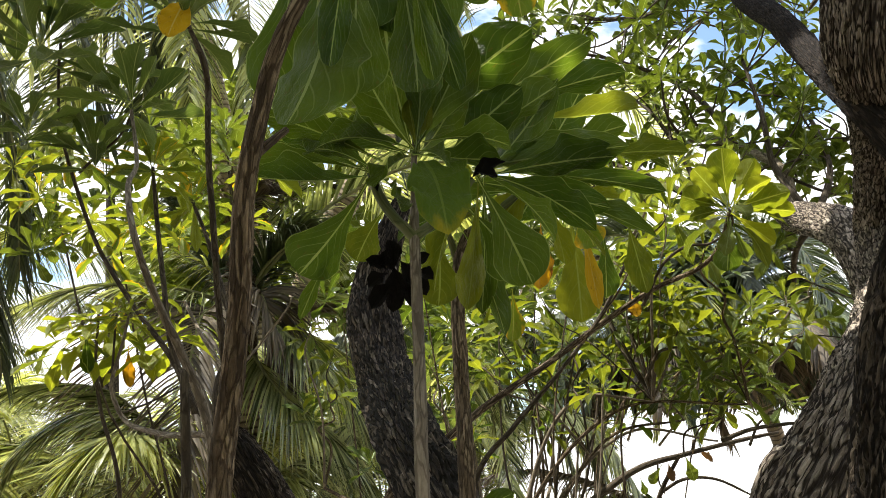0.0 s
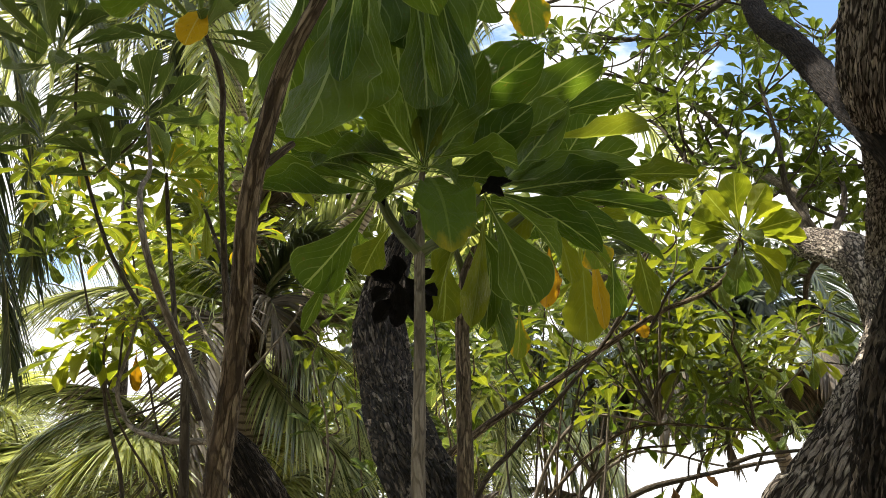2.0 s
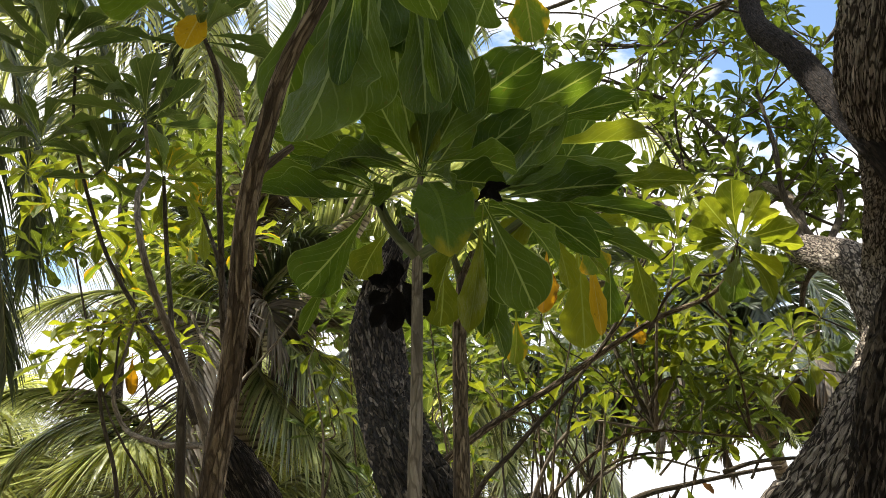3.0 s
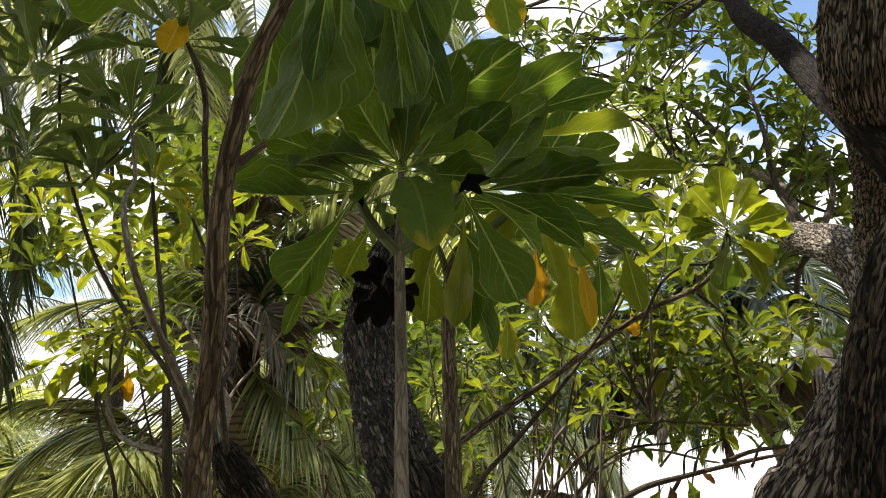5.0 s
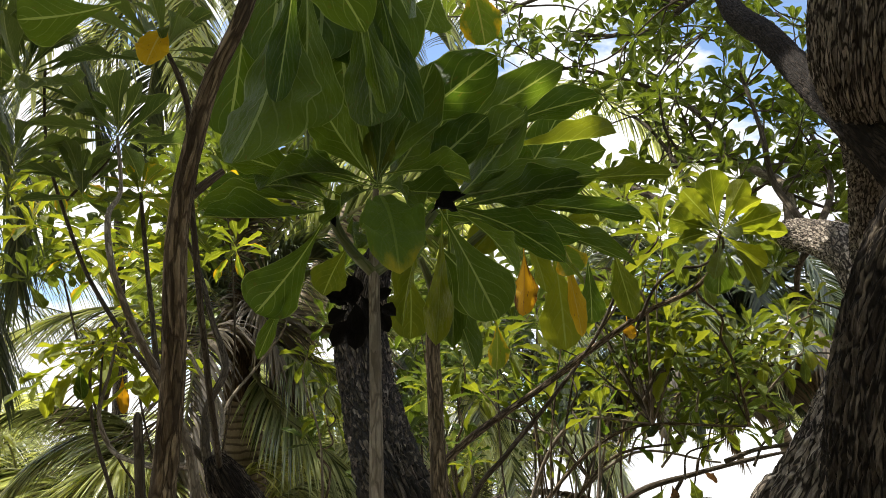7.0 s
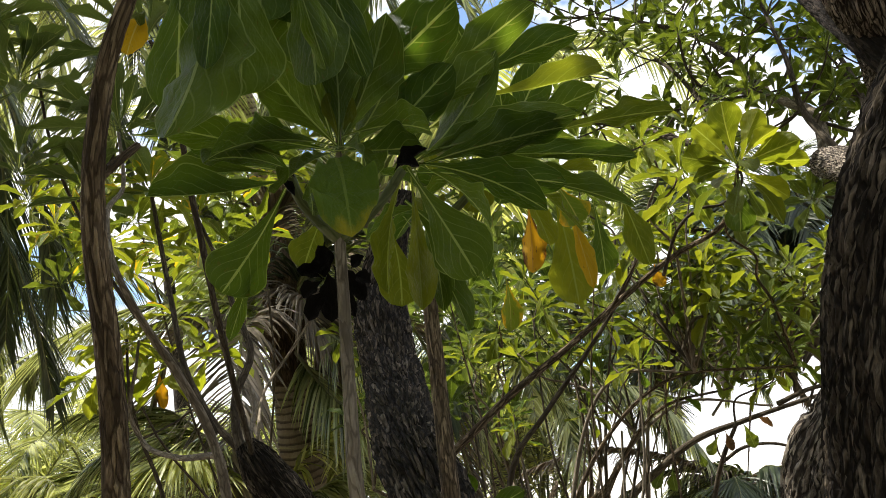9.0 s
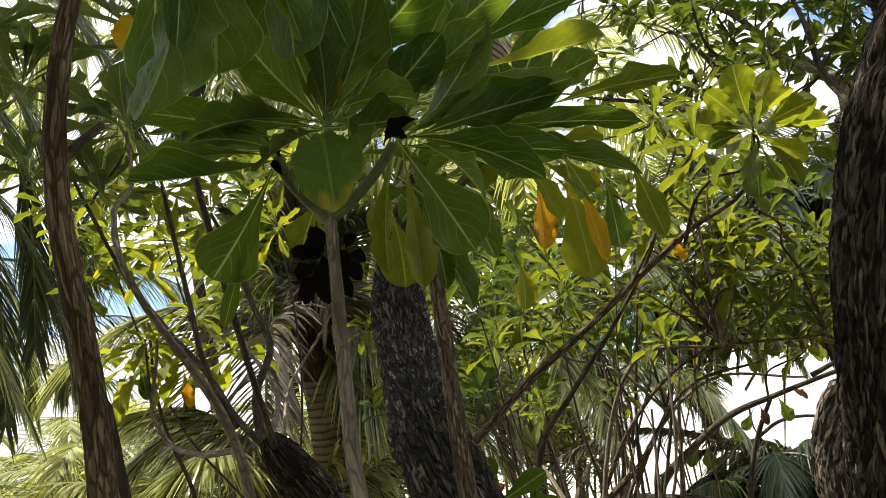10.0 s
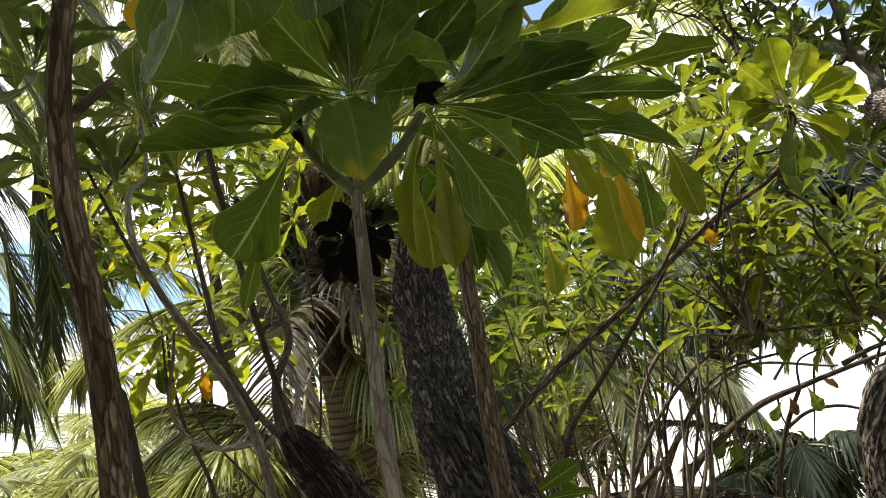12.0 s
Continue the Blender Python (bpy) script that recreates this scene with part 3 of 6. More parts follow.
def frond(parent, points, mat, length=0.6, pairs=70, hang=0.5, rib=0.014, seed=0, name="frond", label="", angle=50, width=0.03, start=0.12, fall=0.0):
    """A feather-shaped palm leaf: an arched rib and two rows of narrow leaflets that hang from it."""
    rnd = random.Random(seed)
    org = Vector(parent.location)
    n = 40
    line = spline(points, n)
    tang = np.gradient(line, axis=0)
    tang /= np.linalg.norm(tang, axis=1)[:, None]
    verts, faces, uvs = [], [], []
    for k in range(pairs):
        s = start + (1 - start) * (k + rnd.uniform(-.3, .3)) / pairs
        s = min(max(s, 0), 0.999)
        i = int(s * (n - 1))
        f = s * (n - 1) - i
        p = Vector(line[i] * (1 - f) + line[min(i + 1, n - 1)] * f)
        t = Vector(tang[i])
        across = t.cross(Vector((0, 0, 1)))
        if across.length < 0.05:
            across = t.cross(Vector((0.3, 1, 0)))
        across.normalize()
        lift = across.cross(t)
        size = length * (0.45 + 1.1 * math.sin(math.pi * min(1, s * 0.86 + 0.1))) * 0.66
        for sgn in (-1, 1):
            a = radians(angle + rnd.uniform(-7, 7) - 22 * s)
            way = (t * math.cos(a) + across * sgn * math.sin(a) + lift * (0.25 + rnd.uniform(-.1, .1)) - Vector((0, 0, fall * rnd.uniform(0.7, 1.3)))).normalized()
            L = size * rnd.uniform(0.85, 1.1)
            w = width * rnd.uniform(0.8, 1.15)
            base = len(verts)
            q = p.copy()
            hang_k = hang * rnd.uniform(0.7, 1.35)
            for j, wj in enumerate((0.5, 1.0, 0.8, 0.45, 0.04)):
                flat = way.cross(Vector((0, 0, 1)))
                if flat.length < 0.05:
                    flat = t.copy()
                flat.normalize()
                flat = (flat + lift * 0.55 * sgn).normalized()
                keel = flat.cross(way).normalized() * w * wj * 0.24
                verts.append(q - flat * w * wj * 0.5 - org)
                verts.append(q + keel - org)
                verts.append(q + flat * w * wj * 0.5 - org)
                uvs += [(0, j / 4), (0.5, j / 4), (1, j / 4)]
                q = q + way * L / 4
                way = (way + Vector((0, 0, -hang_k * 0.42))).normalized()
            for j in range(4):
                b = base + 3 * j
                faces.append((b, b + 1, b + 4, b + 3))
                faces.append((b + 1, b + 2, b + 5, b + 4))
    me = bpy.data.meshes.new(name)
    me.from_pydata([tuple(v) for v in verts], [], faces)
    fl = np.array(faces).ravel()
    me.uv_layers.new(name="UVMap").data.foreach_set("uv", np.array(uvs)[fl].astype(np.float32).ravel())
    ob = part(name, me, mat, parent, label)
    rm = tube("midrib", points, [rib, rib * 0.75, rib * 0.4, 0.002], 6, 26, parent.location)
    part("midrib", rm, M_RIB, ob)
    return ob


# ---- ground ----
def build_ground():
    xs = np.concatenate([-np.geomspace(1500, 12, 10), np.linspace(-11, 11, 60), np.geomspace(12, 1500, 10)])
    vs, uv = [], []
    for y in xs:
        for x in xs:
            r = math.hypot(x, y - 3)
            z = 0.05 * noise.noise(Vector((x * 0.5, y * 0.5, 0))) + 0.02 * noise.noise(Vector((x * 2, y * 2, 3)))
            vs.append((x, y, z if r < 40 else -0.3))
            uv.append((x, y))
    me = grid_mesh("ground", vs, len(xs), len(xs), uv, closed=False)
    me.materials.append(M_SAND)
    return tagged(new("ground", me), "pale coral sand ground strewn with brown leaf litter", "ground", kind="structure")


build_ground()


# ---- big tree at the side: near trunk, limbs behind it, crown ----
tree = thing("tree", (0.960, 2.260, 0.000), "large old tree with rough wrinkled grey-brown bark and wide crown", "tree")
stem("trunk", tree, [(0.966, 2.256, -0.150), (0.944, 2.283, 1.540), (0.969, 2.256, 1.641), (1.015, 2.262, 1.743), (1.081, 2.320, 1.834), (1.193, 2.450, 1.970), (1.363, 2.726, 2.194), (1.439, 2.860, 2.404), (1.357, 2.663, 2.560), (1.212, 2.370, 2.652), (1.084, 2.158, 2.729), (1.075, 2.016, 2.976), (1.177, 1.928, 3.398)],
     [0.285, 0.23, 0.195, 0.172, 0.1572, 0.1435, 0.1413, 0.1423, 0.1276, 0.126, 0.1352, 0.1344, 0.1135], M_BARK_TREE, 360, 900, 0.05, "grey-brown bark in cracked plates", plates=(0.012, 68, 4.6), seed=3.0)
# Arching limb darkened by its bark colour to look shaded by the crown.
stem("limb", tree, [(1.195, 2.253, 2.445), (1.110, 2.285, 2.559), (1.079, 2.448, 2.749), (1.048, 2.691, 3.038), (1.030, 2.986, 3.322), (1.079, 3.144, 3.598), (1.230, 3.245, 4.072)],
     [0.08, 0.05, 0.045, 0.042, 0.039, 0.034, 0.028], M_BARK_LIMB_SHADE, 120, 240, 0.09, "dark shaded arching limb", plates=(0.006, 75, 2.6), seed=5.0)
stem("broken_limb", tree, [(1.482, 3.084, 2.193), (1.502, 3.259, 2.411), (1.531, 3.500, 2.583), (1.566, 3.813, 2.708), (1.569, 4.095, 2.808), (1.551, 4.141, 2.828), (1.546, 4.140, 2.830)],
     [0.1008, 0.09533, 0.08487, 0.07544, 0.071, 0.0584, 0.004], M_BARK_TREE, 140, 200, 0.08, "broken-off stub of a limb", plates=(0.009, 55, 2.4), seed=9.0)
# Low limb takes the dark bark in place of real shade.
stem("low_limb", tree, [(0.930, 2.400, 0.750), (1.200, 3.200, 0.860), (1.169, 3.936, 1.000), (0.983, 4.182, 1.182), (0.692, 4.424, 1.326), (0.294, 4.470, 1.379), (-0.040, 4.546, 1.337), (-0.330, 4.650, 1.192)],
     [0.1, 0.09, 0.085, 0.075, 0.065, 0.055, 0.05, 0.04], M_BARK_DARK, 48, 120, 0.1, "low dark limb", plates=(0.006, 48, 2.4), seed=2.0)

TREE_LEAVES = []


def spray(at, axis, count, length, seed, spread=(25, 110)):
    rnd = random.Random(seed)
    axis = Vector(axis).normalized()
    ex = axis.orthogonal().normalized()
    ey = axis.cross(ex)
    for k in range(count):
        f = (k + 0.5) / count
        phi = k * 2.39996 + rnd.uniform(-.35, .35) + seed
        tilt = radians(spread[0] + (spread[1] - spread[0]) * f + rnd.uniform(-14, 14))
        out = ex * math.cos(phi) + ey * math.sin(phi)
        way = axis * math.cos(tilt) + out * math.sin(tilt)
        foot = Vector(at) - axis * length * 0.25 * f
        size = length * rnd.uniform(0.7, 1.12)
        up = axis * math.sin(tilt) - out * math.cos(tilt) + Vector((rnd.uniform(-.4, .4), rnd.uniform(-.4, .4), 0.2))
        TREE_LEAVES.append((foot, foot + way * size, size * rnd.uniform(0.3, 0.4), up))


def branch(points, r0, seed, twigs, reach=0.5, leafy=1.0, length=0.13, rings=30, name="branch", mat=None):
    """A crooked branch of the big tree with twigs, each ending in a spray of leaves."""
    rnd = random.Random(seed)
    pts = [Vector(p) for p in points]
    wob = [p + Vector((rnd.uniform(-1, 1), rnd.uniform(-1, 1), rnd.uniform(-1, 1))) * 0.03 * (0 < i < len(pts) - 1) for i, p in enumerate(pts)]
    stem(name, tree, wob, [r0, r0 * 0.75, r0 * 0.45], mat or M_BARK_TWIG, 8, rings, 0.15)
    line = spline(wob, 40)
    for k in range(twigs):
        s = rnd.uniform(0.15, 1.0) if k else 1.0
        i = int(s * 39)
        p = Vector(line[i])
        t = Vector(line[min(i + 1, 39)] - line[max(i - 1, 0)]).normalized()
        away = Vector((rnd.uniform(-1, 1), rnd.uniform(-1, 1), rnd.uniform(-0.55, 0.9))).normalized()
        way = (t * 0.6 + away).normalized()
        q = p + way * reach * rnd.uniform(0.45, 1.0)
        mid = (p + q) / 2 + Vector((rnd.uniform(-1, 1), rnd.uniform(-1, 1), rnd.uniform(-1, 1))) * reach * 0.13
        rt = max(0.004, r0 * 0.3)
        stem("twig", tree, [p, mid, q], [rt, rt * 0.8, rt * 0.55], M_BARK_TWIG, 5, 10, 0.1)
        if rnd.random() < leafy:
            end = (q - mid).normalized() + Vector((0, 0, 0.55))
            spray(q, end, rnd.randint(9, 14), length * rnd.uniform(0.8, 1.15), rnd.random() * 9)
            if rnd.random() < 0.55:
                m2 = mid + Vector((rnd.uniform(-.12, .12), rnd.uniform(-.12, .12), rnd.uniform(0, .14)))
                spray(m2, end, rnd.randint(6, 9), length * 0.9, rnd.random() * 9)


# crown seen against the sky
branch([(1.587, 4.143, 2.822), (1.641, 4.278, 3.082), (1.571, 4.527, 3.306), (1.411, 4.697, 3.436), (1.262, 4.904, 3.435)], 0.032, 1, 12, 0.45, mat=M_BARK_GREY)
branch([(1.614, 4.038, 2.825), (1.573, 4.176, 3.075), (1.536, 4.297, 3.382), (1.518, 4.406, 3.738)], 0.018, 2, 10, 0.42)
branch([(1.677, 4.039, 2.825), (1.839, 4.265, 3.132), (1.891, 4.479, 3.484), (1.789, 4.631, 3.679)], 0.018, 3, 10, 0.45)
branch([(1.254, 4.407, 2.985), (1.071, 4.660, 3.189), (0.934, 5.021, 3.381), (0.650, 5.275, 3.581)], 0.02, 4, 9, 0.45)
branch([(1.544, 4.624, 3.327), (1.378, 5.006, 3.817), (1.097, 5.326, 4.151), (0.630, 5.476, 4.347)], 0.018, 5, 19, 0.55)
branch([(1.094, 3.188, 3.626), (1.262, 4.310, 4.074), (1.164, 5.061, 4.355), (0.801, 5.609, 4.617)], 0.022, 6, 21, 0.6)
branch([(1.617, 3.654, 4.201), (1.647, 4.444, 4.347), (1.688, 5.327, 4.532), (1.471, 5.655, 4.467)], 0.022, 7, 19, 0.6)
branch([(1.816, 3.724, 3.956), (1.819, 4.136, 3.966), (1.854, 4.527, 4.055), (1.834, 4.682, 4.244)], 0.014, 8, 6, 0.4)
branch([(1.161, 3.966, 4.559), (0.931, 4.572, 4.613), (0.684, 5.172, 4.693), (0.355, 5.565, 4.764)], 0.024, 9, 19, 0.6)
branch([(1.712, 3.940, 2.807), (1.750, 4.478, 2.740), (1.801, 4.833, 2.586), (1.790, 4.996, 2.375)], 0.02, 10, 6, 0.4)
branch([(1.867, 3.687, 2.974), (1.977, 4.331, 3.272), (2.035, 4.842, 3.304), (1.956, 5.186, 3.186)], 0.016, 11, 8, 0.45)
branch([(1.254, 4.407, 2.985), (1.278, 4.646, 3.244), (1.170, 4.853, 3.617), (1.085, 5.012, 3.788)], 0.016, 12, 10, 0.45)
# crown overhead, out of view, added to shade the bushes under it
for k in range(14):
    rnd = random.Random(400 + k)
    a = Vector((rnd.uniform(-2.6, 0.2), rnd.uniform(-1.5, 0.9), rnd.uniform(4.5, 5.6)))
    branch([a + Vector((1.0, 0.2, -0.25)), a + Vector((0.4, 0.1, 0)), a, a + Vector((-0.6, rnd.uniform(-.4, .4), 0.1))], 0.018, 420 + k, 9, 0.55, length=0.15, rings=14)
rnd = random.Random(78)
# unseen limbs added to carry the shading leaves overhead
TOP = Vector((1.177, 1.928, 3.398))
for k, end in enumerate([(-1.0, 1.3, 5.7), (-3.2, 1.7, 5.3), (-4.4, 2.2, 5.4), (-1.6, -1.0, 5.5), (0.1, -0.4, 5.4), (-2.2, 2.3, 5.2), (-0.4, 0.6, 6.2), (-2.0, 0.4, 5.3), (-2.9, 3.6, 5.7), (0.0, 3.6, 5.7)]):
    end = Vector(end)
    m1, m2 = TOP.lerp(end, 0.35) + Vector((0, 0, 0.5)), TOP.lerp(end, 0.7) + Vector((rnd.uniform(-.2, .2), rnd.uniform(-.2, .2), 0.35))
    stem("limb", tree, [TOP - Vector((0, 0, 0.15)), m1, m2, end], [0.08, 0.06, 0.042, 0.016], M_BARK_DARK, 12, 50, 0.12)
    for j in range(5):
        p = m1.lerp(m2, rnd.random()) if j % 2 else m2.lerp(end, rnd.random())
        q = p + Vector((rnd.uniform(-.9, .9), rnd.uniform(-.7, .7), rnd.uniform(-.1, .6)))
        stem("branch", tree, [p, p.lerp(q, 0.5) + Vector((0, 0, 0.1)), q], [0.02, 0.014, 0.007], M_BARK_TWIG, 7, 16, 0.1)
# unseen leaf sprays, placed to keep sun off the bushes and dark trunk
rnd = random.Random(77)
for k in range(1200):
    x = rnd.uniform(-4.8, 0.4)
    y = rnd.uniform(1.0, 2.8) if x < -2.3 else rnd.uniform(-1.8, 2.6 if x < -1.6 else 2.25 if x < -0.6 else 0.75)
    spray((x, y - 0.15, max(4.5, 1.95 + 0.68 * y) + rnd.uniform(0, 2.0)), (rnd.uniform(-.4, .4), rnd.uniform(-.4, .4), 1), 9, 0.22, k * 1.7)


# unseen sprays added to shade the forked bush and leaning trunk
for k in range(170):
    spray((rnd.uniform(-3.3, -1.4), rnd.uniform(2.35, 3.8), rnd.uniform(5.2, 6.4)), (rnd.uniform(-.4, .4), rnd.uniform(-.4, .4), 1), 9, 0.22, k * 2.3)
# unseen sprays added to shade the arching limb
for k in range(120):
    spray((rnd.uniform(-0.4, 0.25), rnd.uniform(2.85, 3.7), rnd.uniform(5.4, 6.3)), (rnd.uniform(-.4, .4), rnd.uniform(-.4, .4), 1), 9, 0.2, k * 2.9)
# unseen sprays added to shade the big tree's lower trunk
for k in range(45):
    spray((rnd.uniform(-1.05, -0.5), rnd.uniform(2.25, 2.6), rnd.uniform(5.3, 5.9)), (rnd.uniform(-.4, .4), rnd.uniform(-.4, .4), 1), 9, 0.2, k * 3.1)


# ---- dark trunk close by, leaning outwards ----
dark_tree = thing("furrowed_tree", (0.587, 1.160, 0.000), "dark shaded tree trunk with deep upright bark ridges", "tree")
stem("trunk", dark_tree, [(0.586, 1.161, -0.100), (0.587, 1.200, 1.493), (0.587, 1.173, 1.588), (0.588, 1.147, 1.683), (0.593, 1.129, 1.746), (0.605, 1.113, 1.803), (0.618, 1.101, 1.847), (0.635, 1.088, 1.894), (0.662, 1.073, 1.948), (0.719, 1.066, 2.036), (0.847, 1.092, 2.197), (1.012, 1.107, 2.456), (1.222, 1.148, 2.939)],
     [0.1428, 0.1176, 0.1109, 0.1092, 0.1092, 0.1092, 0.1092, 0.1092, 0.1092, 0.1075, 0.105, 0.1008, 0.0924], M_BARK_DARK, 420, 900, 0.04, "dark bark in long upright ridges", plates=(0.009, 100, 6.0))
for k in range(5):
    d = Vector((math.sin(k * 1.3), math.cos(k * 1.3), 0))
    c = Vector(dark_tree.location)
    stem("root", dark_tree, [c + Vector((0, 0, 0.4)) + d * 0.08, c + Vector((0, 0, 0.12)) + d * 0.24, c + Vector((0, 0, -0.06)) + d * 0.6], [0.07, 0.06, 0.02], M_BARK_DARK, 24, 40, 0.12)


# ---- leaning trunk in the middle ----
mid_tree = thing("leaning_tree", (0.071, 1.820, 0.000), "leaning dark trunk with scaly cracked bark and grey lichen", "tree")
stem("trunk", mid_tree, [(0.107, 1.763, -0.100), (0.046, 1.796, 1.339), (-0.036, 2.011, 1.572), (-0.099, 2.185, 1.690), (-0.153, 2.462, 1.813), (-0.202, 2.695, 1.942), (-0.236, 2.833, 2.078), (-0.251, 2.953, 2.207), (-0.233, 3.017, 2.352), (-0.168, 3.158, 2.590)],
     [0.105, 0.092, 0.08, 0.078, 0.08, 0.081, 0.08, 0.075, 0.06, 0.03], M_BARK_SCALY, 240, 560, 0.09, "dark scaly bark flecked with grey", plates=(0.014, 62, 8.0), seed=11.0)


for pts in ([(-0.271, 2.997, 2.295), (-0.247, 2.883, 2.180), (-0.219, 2.789, 2.067), (-0.187, 2.677, 1.944)],
            [(-0.197, 2.893, 2.157), (-0.171, 2.796, 2.053), (-0.143, 2.686, 1.923), (-0.111, 2.552, 1.803)],
            [(-0.324, 2.850, 2.115), (-0.296, 2.757, 1.999), (-0.241, 2.591, 1.851), (-0.209, 2.473, 1.755)]):
    stem("vine", mid_tree, pts, [0.003, 0.004, 0.0045, 0.004], M_BARK_GREY, 7, 40, 0.2, "thin grey dead vine")


# ---- big-leaved bush close by, under the crown ----
bush = thing("big_leaved_bush", (-0.064, 1.478, 0.000), "bush with very large soft green leaves on slender brown stems", "bush")
stem("stem", bush, [(-0.049, 1.365, 0.000), (-0.053, 1.296, 1.452), (-0.060, 1.261, 1.654), (-0.063, 1.279, 1.773), (-0.069, 1.315, 1.906), (-0.072, 1.335, 1.982), (-0.073, 1.361, 2.038), (-0.074, 1.383, 2.109), (-0.072, 1.385, 2.176)],
     [0.0119, 0.0108, 0.0095, 0.0087, 0.0080, 0.0076, 0.0056, 0.0049, 0.0042], M_BARK_GREY, 16, 90, 0.12, "grey-brown ribbed stem")
stem("branch", bush, [(-0.071, 1.329, 1.968), (-0.102, 1.340, 2.001), (-0.126, 1.340, 2.037), (-0.138, 1.340, 2.072)], [0.0085, 0.008, 0.008, 0.0075], M_STEM_GREEN, 10, 24, 0.1)
stem("branch", bush, [(-0.070, 1.329, 1.968), (-0.044, 1.352, 1.995), (-0.011, 1.382, 2.039), (0.016, 1.392, 2.079)], [0.0085, 0.008, 0.0075, 0.007], M_STEM_GREEN, 10, 24, 0.1)
stem("stem", bush, [(0.025, 1.819, 0.000), (0.019, 1.750, 1.391), (0.011, 1.756, 1.666), (0.004, 1.802, 1.834), (0.000, 1.830, 1.960), (0.007, 1.852, 2.068), (0.025, 1.857, 2.122)],
     [0.0187, 0.0170, 0.0157, 0.0149, 0.0136, 0.0127, 0.0102], M_BARK_STEM, 16, 80, 0.14, "pale grey-brown ribbed stem")
stem("branch", bush, [(0.005, 1.887, 2.052), (-0.009, 1.845, 2.090), (-0.022, 1.817, 2.118)], [0.01, 0.008, 0.006], M_STEM_GREEN, 8, 16, 0.1)
stem("branch", bush, [(0.025, 1.888, 2.125), (0.084, 1.876, 2.169), (0.150, 1.860, 2.225), (0.191, 1.848, 2.270)], [0.011, 0.009, 0.008, 0.007], M_STEM_GREEN, 8, 24, 0.1)
stem("branch", bush, [(-0.072, 1.385, 2.174), (-0.076, 1.349, 2.266), (-0.099, 1.307, 2.380), (-0.140, 1.221, 2.463), (-0.164, 1.149, 2.497)], [0.005, 0.005, 0.0055, 0.006, 0.005], M_STEM_GREEN, 8, 40, 0.1)
stem("branch", bush, [(0.150, 1.861, 2.223), (0.219, 2.113, 2.251), (0.289, 2.094, 2.247), (0.428, 2.217, 2.254)], [0.007, 0.006, 0.005, 0.004], M_STEM_GREEN, 8, 30, 0.1)
# hanging leaves of the shoot overhead
leaf(bush, (-0.178, 1.124, 2.362), (-0.222, 1.107, 2.050), 0.130, (0.38, 0.85, 0.45), BIG[1], M_LEAF)
leaf(bush, (-0.152, 1.144, 2.365), (-0.158, 1.179, 2.131), 0.118, (-0.27, 0.97, 0.60), BIG[2], M_LEAF)
leaf(bush, (-0.099, 1.165, 2.369), (-0.061, 1.207, 2.142), 0.092, (0.12, 0.93, 0.37), BIG[3], M_LEAF)
leaf(bush, (-0.062, 1.202, 2.383), (-0.003, 1.244, 2.162), 0.050, (-0.13, 0.63, 0.58), BIG[4], M_LEAF)
leaf(bush, (-0.134, 1.255, 2.417), (-0.109, 1.287, 2.227), 0.130, (-0.19, 0.63, 0.49), BIG[5], M_LEAF)
leaf(bush, (-0.250, 1.236, 2.407), (-0.282, 1.283, 2.164), 0.102, (-0.11, 0.79, 0.68), BIG[6], M_LEAF)
leaf(bush, (-0.179, 1.164, 2.518), (-0.215, 1.238, 2.250), 0.125, (-0.03, 0.92, 0.55), BIG[7], M_LEAF)
leaf(bush, (-0.136, 1.179, 2.539), (-0.148, 1.255, 2.267), 0.136, (-0.18, 0.65, 0.62), BIG[8], M_LEAF)
leaf(bush, (-0.094, 1.216, 2.557), (-0.101, 1.294, 2.277), 0.131, (-0.18, 0.94, 0.43), BIG[9], M_LEAF)
leaf(bush, (-0.057, 1.238, 2.553), (-0.043, 1.315, 2.277), 0.106, (-0.06, 0.71, 0.43), BIG[0], M_LEAF)
leaf(bush, (-0.149, 1.070, 2.334), (-0.177, 1.105, 2.134), 0.045, (-0.04, 0.40, 0.77), BIG[1], M_LEAF)
leaf(bush, (-0.085, 1.099, 2.343), (-0.041, 1.147, 2.136), 0.040, (-0.05, 0.42, 0.94), BIG[2], M_LEAF)
# shoots round the fork
leaf(bush, (-0.060, 1.401, 2.192), (0.116, 1.410, 2.348), 0.112, (-0.00, 0.93, 0.52), BIG[3], M_LEAF)
leaf(bush, (0.027, 1.539, 2.258), (0.246, 1.570, 2.412), 0.078, (-0.03, 0.89, 0.55), BIG[4], M_LEAF)
leaf(bush, (0.068, 1.607, 2.274), (0.321, 1.659, 2.391), 0.065, (-0.09, 0.72, 0.64), BIG[5], M_LEAF)
leaf(bush, (0.092, 1.684, 2.299), (0.377, 1.773, 2.356), 0.066, (0.26, 0.36, 0.72), BIG[6], M_LEAF_LIT)
leaf(bush, (0.020, 1.425, 2.108), (0.282, 1.491, 2.173), 0.078, (0.02, 0.79, 0.40), BIG[7], M_LEAF)
leaf(bush, (0.230, 1.990, 2.320), (0.554, 2.079, 2.382), 0.063, (0.11, 0.68, 0.78), BIG[8], M_LEAF_LIT)
leaf(bush, (0.002, 1.430, 2.091), (0.259, 1.558, 2.084), 0.071, (-0.07, 0.78, 0.41), BIG[9], M_LEAF)
leaf(bush, (0.046, 1.616, 2.168), (0.405, 1.722, 2.168), 0.049, (0.13, 0.59, 0.66), BIG[0], M_LEAF)
leaf(bush, (0.046, 1.645, 2.140), (0.398, 1.793, 2.101), 0.048, (0.22, 0.55, 0.75), BIG[1], M_LEAF)
